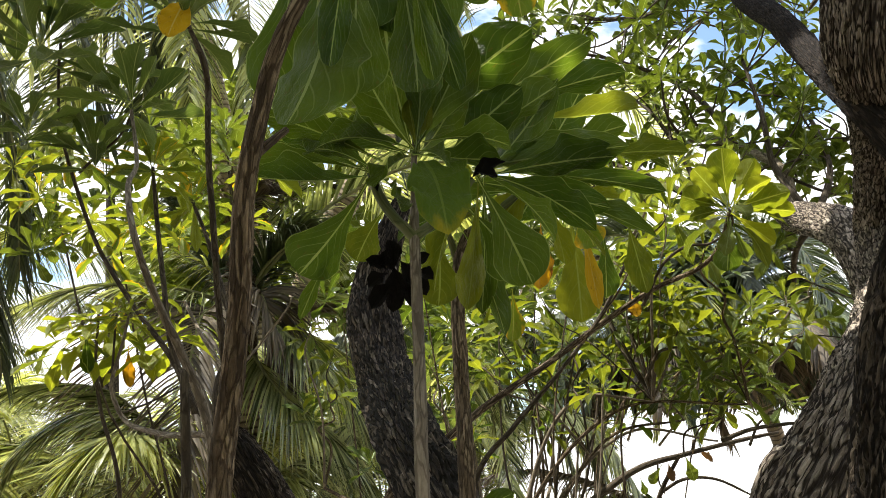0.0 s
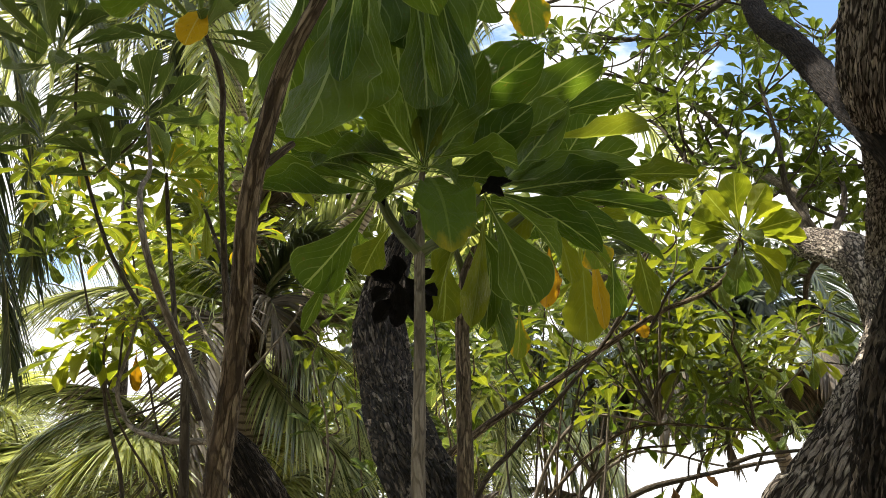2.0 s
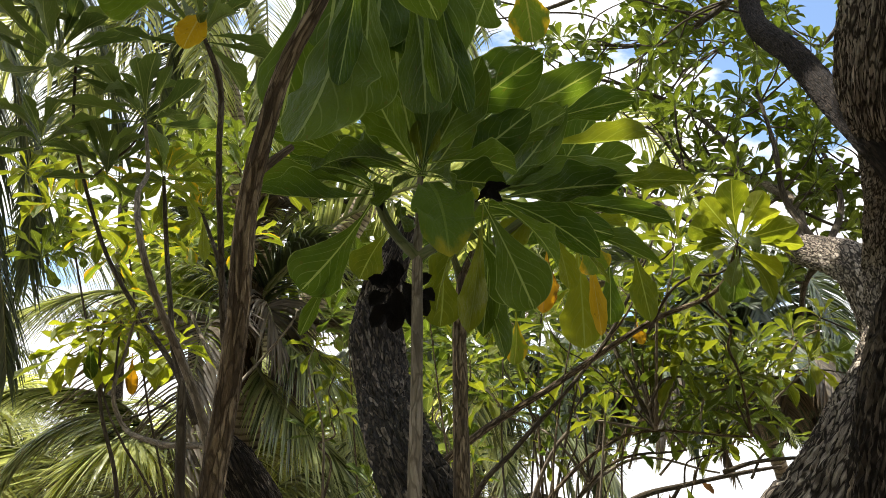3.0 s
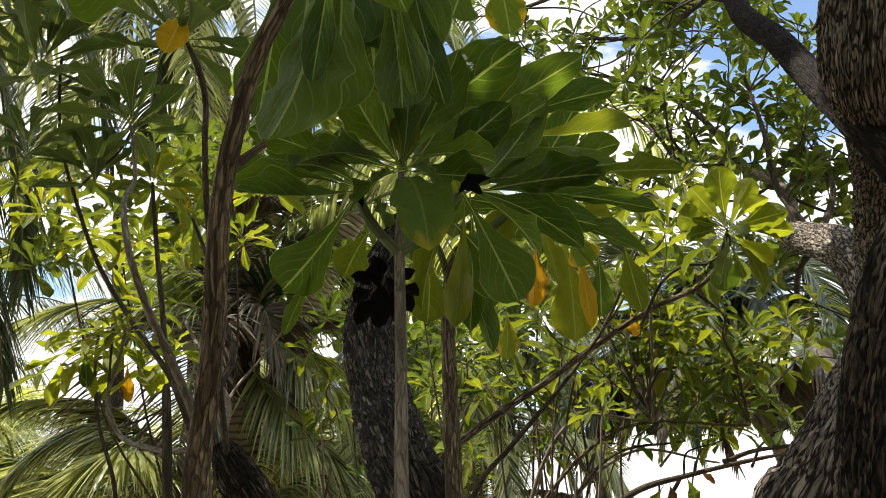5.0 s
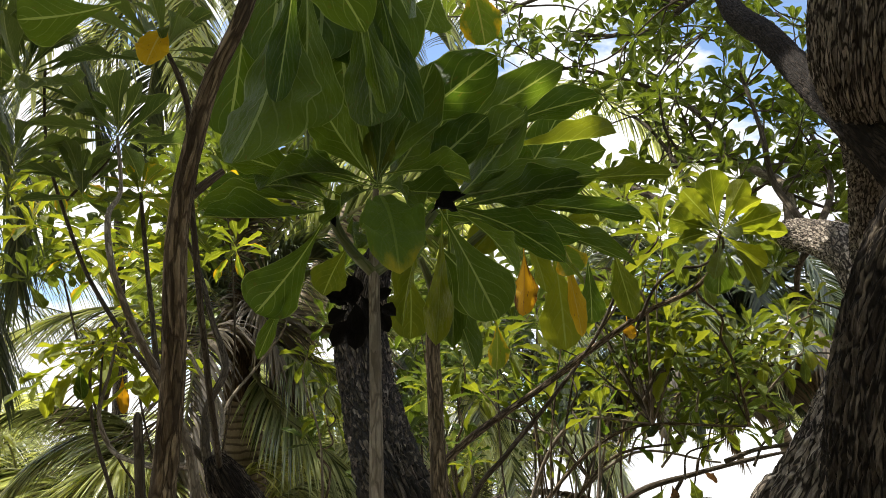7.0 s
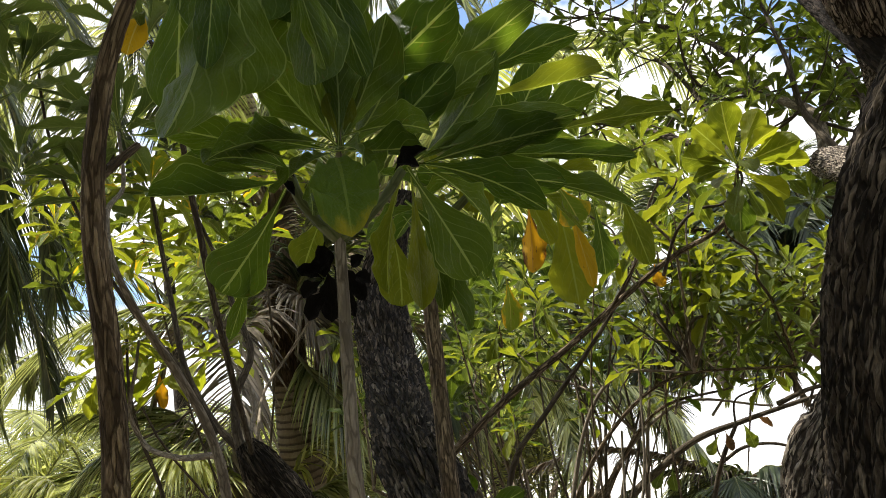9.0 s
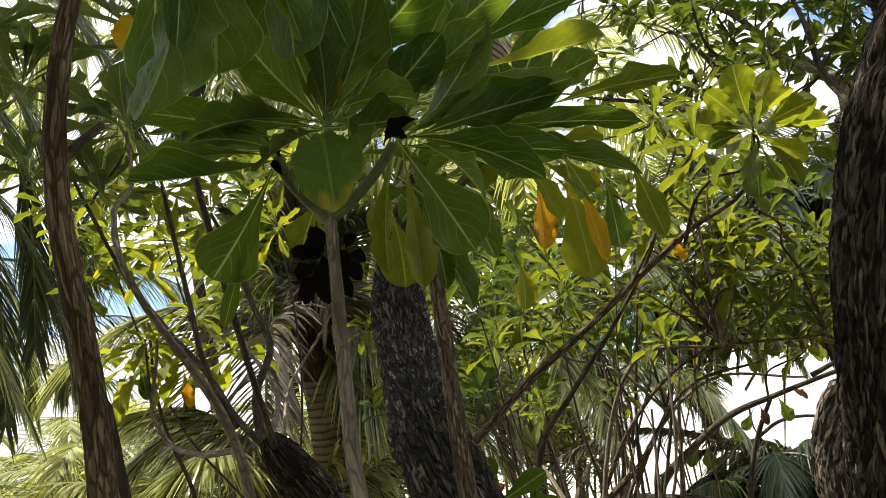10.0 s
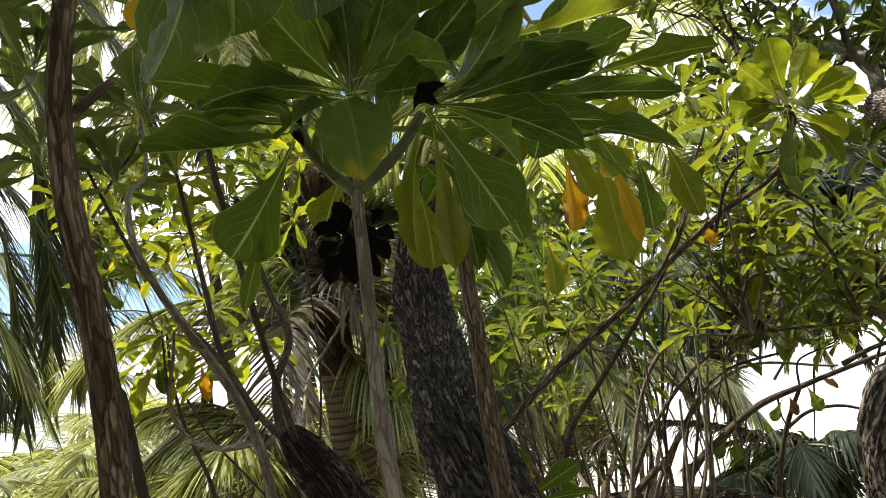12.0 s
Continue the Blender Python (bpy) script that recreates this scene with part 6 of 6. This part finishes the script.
def palm_clump(at, seed, height, mats, label, start=0.3, leaflet=0.6, fall=0.4, count=11, rib=0.016):
    """A stemless young palm: fronds that rise from the ground and arch over."""
    clump = thing("palm_clump", at, label, "palm", "young palms in the background")
    rnd = random.Random(seed)
    for k in range(count):
        head = radians(k * 137.5 + rnd.uniform(-20, 20))
        d = Vector((math.sin(head), math.cos(head), 0))
        reach, top = rnd.uniform(0.9, 2.0), height * rnd.uniform(0.75, 1.1)
        c = Vector(at)
        pts = [c, c + d * reach * 0.15 + Vector((0, 0, top * 0.55)), c + d * reach * 0.45 + Vector((0, 0, top * 0.95)), c + d * reach * 0.8 + Vector((0, 0, top * 0.95)), c + d * reach * 1.1 + Vector((0, 0, top * 0.68))]
        frond(clump, pts, mats[k % len(mats)], leaflet, 84, rnd.uniform(0.25, 0.5), rib, seed * 31 + k, angle=54, width=0.024, start=start, fall=fall)
    return clump


palm_clump((-4.3, 7.6, 0.000), 19, 2.3, [M_FROND, M_FROND_LIT], "young palm with yellow-green arching fronds")
palm_clump((-4.855, 9.233, 0.000), 17, 2.7, [M_FROND, M_FROND_LIT], "young palm with yellow-green arching fronds")
palm_clump((-3.635, 8.611, 0.000), 11, 2.2, [M_FROND_LIT, M_FROND, M_FROND], "young palm with pale sunlit arching fronds")
palm_clump((-3.028, 9.671, 0.000), 12, 2.4, [M_FROND, M_FROND_LIT], "young palm with yellow-green arching fronds")
palm_clump((-1.987, 9.469, 0.000), 13, 2.7, [M_FROND_LIT, M_FROND, M_FROND], "young palm with dense drooping fronds")
palm_clump((-1.196, 8.844, 0.000), 14, 2.7, [M_FROND_LIT, M_FROND], "young palm with bright striped fronds")
palm_clump((-0.561, 10.114, 0.000), 15, 3.0, [M_FROND, M_FROND_LIT], "young palm with bright striped fronds")
palm_clump((0.229, 9.278, 0.000), 16, 2.8, [M_FROND, M_FROND_LIT, M_FROND_DRY], "young palm with green, sunlit and dead fronds")

# Shade behind the thicket comes mostly from the darker frond colour.
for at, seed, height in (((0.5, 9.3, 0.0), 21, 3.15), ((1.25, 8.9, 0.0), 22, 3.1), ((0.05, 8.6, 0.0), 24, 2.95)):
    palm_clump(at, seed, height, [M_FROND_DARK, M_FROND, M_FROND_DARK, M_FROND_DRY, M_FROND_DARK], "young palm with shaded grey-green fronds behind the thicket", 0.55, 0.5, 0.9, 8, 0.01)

edge_palm = thing("hanging_palm", (-4.047, 5.362, 0.000), "palm with long hanging dark green fronds", "palm")
palm_trunk(edge_palm, [(-4.110, 5.362, -0.100), (-4.033, 5.026, 2.879), (-3.959, 4.731, 3.933), (-3.891, 4.606, 4.384)], [0.16, 0.13, 0.12, 0.11])
for k, pts in enumerate([
        [(-3.891, 4.606, 4.384), (-3.170, 4.473, 4.503), (-2.539, 4.488, 4.094), (-2.306, 4.684, 3.396), (-2.283, 4.863, 2.758)],
        [(-3.891, 4.606, 4.384), (-3.365, 4.920, 4.015), (-2.882, 5.055, 3.541), (-2.630, 5.250, 2.851), (-2.571, 5.408, 2.287)],
        [(-3.891, 4.606, 4.384), (-3.310, 4.822, 5.109), (-2.595, 5.096, 4.890), (-2.218, 5.268, 4.281), (-2.085, 5.438, 3.675)],
        [(-3.891, 4.606, 4.384), (-3.268, 4.635, 3.549), (-2.855, 4.728, 2.855), (-2.573, 4.821, 2.160)],
        [(-3.891, 4.606, 4.384), (-3.775, 4.775, 4.669), (-3.138, 4.800, 4.434), (-2.758, 4.958, 3.954), (-2.709, 5.121, 3.293), (-2.790, 5.264, 2.651)],
        [(-3.891, 4.606, 4.384), (-4.049, 5.097, 4.490), (-3.506, 5.141, 4.132), (-3.186, 5.311, 3.568), (-3.122, 5.469, 2.938), (-3.208, 5.620, 2.261)],
        [(-3.891, 4.606, 4.384), (-4.500, 5.436, 4.154), (-3.857, 5.602, 3.766), (-3.570, 5.802, 3.061), (-3.539, 5.965, 2.393)],
        [(-3.891, 4.606, 4.384), (-5.008, 6.446, 4.013), (-4.167, 6.581, 3.848), (-3.781, 6.750, 3.321), (-3.803, 6.951, 2.468)],
        [(-3.891, 4.606, 4.384), (-4.324, 6.224, 3.784), (-3.453, 6.307, 3.508), (-2.898, 6.349, 3.370), (-2.384, 6.402, 3.193), (-2.188, 6.479, 2.923)],
        [(-3.891, 4.606, 4.384), (-4.400, 5.800, 3.700), (-3.800, 6.150, 3.150), (-3.150, 6.150, 3.020), (-2.600, 6.150, 2.940), (-2.350, 6.200, 2.800)],
        [(-3.891, 4.606, 4.384), (-4.700, 6.400, 3.500), (-4.100, 6.800, 3.000), (-3.500, 6.850, 2.800), (-3.000, 6.850, 2.600)]]):
    # Shaded frond colour at the edge, plain one further in.
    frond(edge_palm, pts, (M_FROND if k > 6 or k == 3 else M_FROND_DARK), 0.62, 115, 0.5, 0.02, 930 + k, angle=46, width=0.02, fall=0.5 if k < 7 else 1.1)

far_palm = thing("tall_palm", (-1.700, 9.318, 0.000), "tall palm with sunlit yellow-green fronds overhead", "palm")
palm_trunk(far_palm, [(-1.700, 9.318, -0.100), (-1.780, 8.881, 3.237), (-2.100, 8.443, 4.802), (-2.548, 7.918, 6.680)], [0.17, 0.14, 0.13, 0.12])
# Fronds meant to look sunlit take the paler colour.
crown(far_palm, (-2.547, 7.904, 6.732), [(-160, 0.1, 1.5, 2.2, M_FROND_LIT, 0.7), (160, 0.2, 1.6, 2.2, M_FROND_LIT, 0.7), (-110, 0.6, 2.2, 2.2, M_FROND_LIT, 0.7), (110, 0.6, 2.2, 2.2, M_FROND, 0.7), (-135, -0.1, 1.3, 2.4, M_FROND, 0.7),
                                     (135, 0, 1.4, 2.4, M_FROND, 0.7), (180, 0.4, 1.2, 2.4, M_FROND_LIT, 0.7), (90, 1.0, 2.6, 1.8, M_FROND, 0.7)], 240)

rnd = random.Random(6)
crown(far_palm, (-2.547, 7.904, 6.732), [(rnd.uniform(90, 270), rnd.uniform(-0.3, 0.8), rnd.uniform(1.2, 3.0), rnd.uniform(1.8, 3.2), (M_FROND, M_FROND_DARK, M_FROND)[k % 3], 0.7) for k in range(12)], 330)

for k, pts in enumerate([
        [(-2.299, 7.337, 6.537), (-2.642, 7.265, 6.043), (-2.968, 7.214, 5.475), (-3.175, 7.301, 4.788), (-3.236, 7.372, 4.161)],
        [(-2.299, 7.337, 6.537), (-2.448, 7.346, 5.756), (-2.561, 7.413, 5.143), (-2.593, 7.477, 4.544)],
        [(-2.299, 7.337, 6.537), (-1.953, 7.298, 5.942), (-1.764, 7.368, 5.324), (-1.701, 7.459, 4.629)],
        [(-2.299, 7.337, 6.537), (-2.922, 7.298, 6.291), (-3.581, 7.283, 5.956), (-4.031, 7.348, 5.344), (-4.233, 7.530, 4.688)],
        [(-2.354, 7.511, 6.654), (-2.931, 7.701, 5.961), (-3.456, 7.892, 5.268), (-3.774, 8.056, 4.672), (-3.936, 8.222, 4.075)],
        [(-2.354, 7.511, 6.654), (-2.363, 7.734, 5.856), (-2.319, 7.930, 5.158), (-2.275, 8.125, 4.460)]]):
    frond(far_palm, pts, (M_FROND, M_FROND_DARK, M_FROND)[k % 3], 0.62, 78, 0.75, 0.018, 580 + k, angle=55, width=0.028)

slim_palm = thing("slender_palm", (-6.641, 10.112, 0.000), "slender palm with long pale fronds reaching sideways", "palm")
palm_trunk(slim_palm, [(-6.818, 10.110, -0.100), (-6.710, 9.635, 3.415), (-6.632, 9.159, 5.118), (-6.590, 8.842, 6.254)], [0.16, 0.13, 0.12, 0.11])
for k, pts in enumerate([
        [(-6.589, 8.826, 6.311), (-5.765, 8.782, 6.116), (-4.552, 8.756, 5.865), (-3.688, 8.826, 5.634), (-2.942, 8.957, 5.183), (-2.544, 9.132, 4.567)],
        [(-6.590, 8.842, 6.254), (-5.773, 9.056, 5.508), (-4.655, 9.145, 5.215), (-3.833, 9.232, 4.923), (-3.131, 9.381, 4.406)],
        [(-6.589, 8.810, 6.368), (-5.879, 8.843, 6.639), (-4.735, 8.943, 6.679), (-3.774, 9.000, 6.497), (-2.937, 9.137, 6.026), (-2.462, 9.319, 5.384)],
        [(-6.589, 8.826, 6.311), (-7.471, 8.739, 6.603), (-8.302, 8.859, 6.155), (-8.785, 9.140, 5.137)],
        [(-6.589, 8.826, 6.311), (-7.051, 9.201, 7.559), (-7.590, 9.902, 8.011), (-8.071, 10.748, 7.572)]]):
    frond(slim_palm, pts, (M_FROND_LIT, M_FROND)[k % 2], 0.62, 82, 0.75, 0.018, 588 + k, angle=55, width=0.028)

inner_palm = thing("leaning_palm", (-1.850, 9.450, 0.000), "palm with dark green fronds behind the bush", "palm")
palm_trunk(inner_palm, [(-1.850, 9.450, -0.100), (-1.620, 9.150, 2.600), (-1.000, 8.800, 4.300), (0.179, 8.466, 5.561)], [0.16, 0.14, 0.13, 0.12])
crown(inner_palm, (0.293, 8.467, 5.601), [(rnd.uniform(-180, 180), rnd.uniform(0.0, 1.4), rnd.uniform(1.3, 2.6), rnd.uniform(1.2, 2.6), (M_FROND, M_FROND_DARK, M_FROND_LIT)[k % 3], 0.66) for k in range(5)], 360)

back_palm = thing("shaggy_palm", (4.100, 10.500, 0.000), "shaggy palm with dark spiky crown and hanging dead fronds", "palm")
palm_trunk(back_palm, [(4.100, 10.500, -0.100), (3.750, 10.300, 1.500), (3.400, 10.000, 2.400), (2.843, 9.438, 3.223)], [0.1, 0.08, 0.075, 0.07])
BC = Vector((2.843, 9.423, 3.278))
# The crown's darkness is shade put into the frond colour.
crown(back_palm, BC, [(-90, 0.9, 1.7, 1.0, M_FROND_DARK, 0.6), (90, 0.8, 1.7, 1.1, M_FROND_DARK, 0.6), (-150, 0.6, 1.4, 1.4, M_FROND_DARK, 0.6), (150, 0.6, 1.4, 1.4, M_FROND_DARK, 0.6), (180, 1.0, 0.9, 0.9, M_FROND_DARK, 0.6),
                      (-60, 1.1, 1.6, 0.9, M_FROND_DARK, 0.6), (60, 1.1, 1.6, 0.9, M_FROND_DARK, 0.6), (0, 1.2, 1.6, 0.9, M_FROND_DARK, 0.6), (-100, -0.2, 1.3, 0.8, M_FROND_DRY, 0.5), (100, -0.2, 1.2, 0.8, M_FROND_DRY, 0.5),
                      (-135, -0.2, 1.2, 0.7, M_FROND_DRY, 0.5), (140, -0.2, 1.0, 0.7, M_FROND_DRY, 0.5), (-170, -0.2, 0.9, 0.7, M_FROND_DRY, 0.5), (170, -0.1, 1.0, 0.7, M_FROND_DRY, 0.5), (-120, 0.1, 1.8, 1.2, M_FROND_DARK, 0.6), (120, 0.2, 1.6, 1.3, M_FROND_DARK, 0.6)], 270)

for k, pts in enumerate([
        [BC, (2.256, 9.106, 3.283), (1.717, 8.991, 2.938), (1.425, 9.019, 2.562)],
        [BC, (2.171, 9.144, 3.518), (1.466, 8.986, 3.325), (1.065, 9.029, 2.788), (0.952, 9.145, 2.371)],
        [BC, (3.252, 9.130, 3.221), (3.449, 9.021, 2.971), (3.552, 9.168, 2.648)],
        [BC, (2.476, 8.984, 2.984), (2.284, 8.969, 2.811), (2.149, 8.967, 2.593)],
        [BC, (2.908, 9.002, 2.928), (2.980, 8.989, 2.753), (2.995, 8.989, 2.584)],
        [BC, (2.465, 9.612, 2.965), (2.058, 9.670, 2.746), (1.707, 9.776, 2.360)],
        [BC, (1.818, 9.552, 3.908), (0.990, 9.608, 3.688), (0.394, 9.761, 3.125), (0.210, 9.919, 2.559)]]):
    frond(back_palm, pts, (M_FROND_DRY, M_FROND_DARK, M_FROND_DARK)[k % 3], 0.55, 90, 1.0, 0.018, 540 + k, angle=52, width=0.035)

# More fronds in the shaded colour, as a dark backing.
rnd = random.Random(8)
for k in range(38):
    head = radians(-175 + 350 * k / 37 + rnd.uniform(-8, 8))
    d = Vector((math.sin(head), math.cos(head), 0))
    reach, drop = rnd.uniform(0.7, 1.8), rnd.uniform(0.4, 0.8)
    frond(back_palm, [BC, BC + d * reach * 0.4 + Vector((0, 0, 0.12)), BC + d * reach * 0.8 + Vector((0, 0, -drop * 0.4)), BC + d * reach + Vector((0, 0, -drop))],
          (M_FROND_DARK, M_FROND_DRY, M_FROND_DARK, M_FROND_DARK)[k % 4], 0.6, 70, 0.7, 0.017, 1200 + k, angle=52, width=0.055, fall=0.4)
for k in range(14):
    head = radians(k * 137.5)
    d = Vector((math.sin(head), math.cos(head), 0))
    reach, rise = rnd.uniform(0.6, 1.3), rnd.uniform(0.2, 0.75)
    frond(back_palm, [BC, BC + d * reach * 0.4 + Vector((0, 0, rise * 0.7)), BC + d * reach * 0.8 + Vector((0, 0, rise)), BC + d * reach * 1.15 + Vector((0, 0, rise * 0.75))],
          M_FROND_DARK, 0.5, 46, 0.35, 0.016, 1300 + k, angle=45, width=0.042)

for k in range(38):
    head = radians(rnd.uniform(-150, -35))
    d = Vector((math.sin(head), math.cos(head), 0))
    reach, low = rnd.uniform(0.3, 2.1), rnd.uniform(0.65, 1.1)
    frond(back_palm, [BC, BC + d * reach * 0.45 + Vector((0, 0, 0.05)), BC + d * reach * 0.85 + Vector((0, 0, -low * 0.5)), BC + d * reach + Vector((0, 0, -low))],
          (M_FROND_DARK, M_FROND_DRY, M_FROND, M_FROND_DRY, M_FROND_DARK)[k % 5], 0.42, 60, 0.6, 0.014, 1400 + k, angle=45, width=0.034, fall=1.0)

low_palm = thing("low_palm", (1.504, 8.481, 0.000), "low palm with drooping brownish fronds", "palm")
for k, pts in enumerate([
        [(1.504, 8.481, 0.000), (2.137, 8.373, 0.634), (1.803, 8.175, 1.307), (1.182, 8.025, 1.642), (0.610, 7.937, 1.739), (0.139, 7.907, 1.638)],
        [(1.504, 8.481, 0.000), (2.162, 8.483, 0.621), (2.085, 8.331, 1.219), (1.762, 8.235, 1.470), (1.310, 8.173, 1.513), (0.921, 8.159, 1.389)],
        [(1.504, 8.481, 0.000), (1.223, 8.153, 0.688), (1.565, 7.963, 1.213), (1.998, 7.966, 1.411), (2.463, 8.045, 1.300)],
        [(1.504, 8.481, 0.000), (1.049, 8.127, 0.714), (1.242, 7.946, 1.130), (1.494, 7.932, 1.310), (1.838, 7.983, 1.260)]]):
    frond(low_palm, pts, (M_FROND_DRY, M_FROND)[k % 2], 0.5, 100, 1.1, 0.018, 960 + k, angle=52, start=0.36)

rnd = random.Random(44)
for k in range(12):
    head = radians(k * 137.5 + rnd.uniform(-15, 15))
    d = Vector((math.sin(head), math.cos(head), 0))
    c = Vector((1.75, 8.2, 0.0))
    reach, top = rnd.uniform(0.6, 1.15), rnd.uniform(1.25, 1.52)
    frond(low_palm, [(1.504, 8.481, 0.0), c + d * reach * 0.15 + Vector((0, 0, top * 0.7)), c + d * reach * 0.5 + Vector((0, 0, top)), c + d * reach * 0.85 + Vector((0, 0, top * 0.97)), c + d * reach * 1.15 + Vector((0, 0, top * 0.8))],
          (M_FROND_DARK, M_FROND_DARK, M_FROND)[k % 3], 0.5, 70, 0.5, 0.013, 1460 + k, angle=52, width=0.026, start=0.4, fall=0.9)

# ---- unseen grove added behind and beside the camera ----
# Never in view; added only for the light it holds back.
unseen_grove = thing("unseen_grove", (0, -5, 0), "unseen ring of broad leaves and trunks added to block light", "trees", kind="stuff")
rnd = random.Random(21)
GROVE = []
for k in range(5200):
    a = rnd.uniform(radians(66), radians(294))
    r = rnd.uniform(4.5, 8.0)
    z = rnd.uniform(0.0, 6.0)
    p = Vector((math.sin(a) * r, math.cos(a) * r, z))
    way = Vector((rnd.uniform(-1, 1), rnd.uniform(-1, 1), rnd.uniform(-.8, .3))).normalized()
    GROVE.append((p, p + way * 0.5, 0.26, (rnd.uniform(-1, 1), rnd.uniform(-1, 1), 1)))
joined_leaves("leaves", GROVE, TREE[1], M_LEAF_SMALL, unseen_grove, "dense green leaves")
for k in range(9):
    a = radians(75 + 26 * k)
    p = Vector((math.sin(a) * 6.2, math.cos(a) * 6.2, 0))
    stem("trunk", unseen_grove, [p, p + Vector((0.2, 0.1, 2.5)), p + Vector((0.1, -0.3, 6))], [0.2, 0.16, 0.1], M_BARK_DARK, 14, 30, 0.15)

# ---- far trees ----
far = thing("far_trees", (-2, 12, 0), "distant dark green mass of broad-leaved trees", "trees", kind="stuff")
rnd = random.Random(31)
FAR = []
for k in range(2300):
    d = rnd.uniform(11.5, 13.5)
    u, v = (rnd.uniform(-0.31, 0.0), rnd.uniform(-0.10, 0.20)) if k % 4 else (rnd.uniform(-0.34, -0.2), rnd.uniform(-0.1, -0.02))
    p = Vector((u * d, d, 1.6 + d * (0.28 + v)))
    way = Vector((rnd.uniform(-1, 1), rnd.uniform(-1, 1), rnd.uniform(-.9, .4))).normalized()
    FAR.append((p, p + way * 0.42, 0.17, (rnd.uniform(-1, 1), rnd.uniform(-1, 1), 1)))
for k in range(420):
    d = rnd.uniform(11.5, 13.5)
    u, v = rnd.uniform(0.0, 0.22), rnd.uniform(-0.09, 0.08)
    p = Vector((u * d, d, 1.6 + d * (0.28 + v)))
    way = Vector((rnd.uniform(-1, 1), rnd.uniform(-1, 1), rnd.uniform(-.9, .4))).normalized()
    FAR.append((p, p + way * 0.42, 0.17, (rnd.uniform(-1, 1), rnd.uniform(-1, 1), 1)))
joined_leaves("leaves", FAR, TREE[1], M_LEAF_SMALL, far, "distant leaves")
for k in range(5):
    p = Vector((-4.6 + 1.05 * k, 12.6, 0))
    stem("trunk", far, [p, p + Vector((0.15, 0, 2.6)), p + Vector((-0.1, 0, 5.8))], [0.14, 0.11, 0.06], M_BARK_DARK, 12, 24, 0.15)

# ---- small plant low in front ----
sprout = thing("leafy_sprout", (-0.086, 2.328, 0.000), "young shoot with upright soft green leaves", "bush")
stem("stem", sprout, [(-0.086, 2.328, 0.000), (-0.027, 2.252, 1.419), (-0.010, 2.226, 1.536)], [0.008, 0.007, 0.006], M_STEM_GREEN, 8, 20, 0.1)
leaf(sprout, (-0.011, 2.227, 1.530), (0.016, 2.203, 1.645), 0.052, (0.00, 1.11, -0.15), BIG[5], M_LEAF)
leaf(sprout, (-0.005, 2.228, 1.529), (0.134, 2.228, 1.598), 0.049, (-0.17, 0.84, 0.02), BIG[6], M_LEAF)
leaf(sprout, (-0.017, 2.227, 1.531), (-0.131, 2.197, 1.601), 0.047, (0.02, 0.51, 0.42), BIG[7], M_LEAF)
leaf(sprout, (-0.006, 2.230, 1.523), (0.154, 2.245, 1.536), 0.042, (-0.18, 0.47, 0.51), BIG[8], M_LEAF)
leaf(sprout, (-0.015, 2.228, 1.525), (0.040, 2.167, 1.590), 0.036, (-0.11, 0.67, 0.34), BIG[9], M_LEAF_ORANGE)

# ---- leaves of the big tree, unseen shading sprays included ----
TREE_LEAVES.sort(key=lambda r: (r[0] - Vector((1.2, 4.2, 2.8))).length)
for r in TREE_LEAVES[:300]:
    leaf(tree, *r, TREE[int(abs(r[0].x * 977)) % 6], M_LEAF_SMALL)
joined_leaves("leaves", TREE_LEAVES[300:], TREE[1], M_LEAF_SMALL, tree, "small green leaves of the crown and of unseen shading sprays")
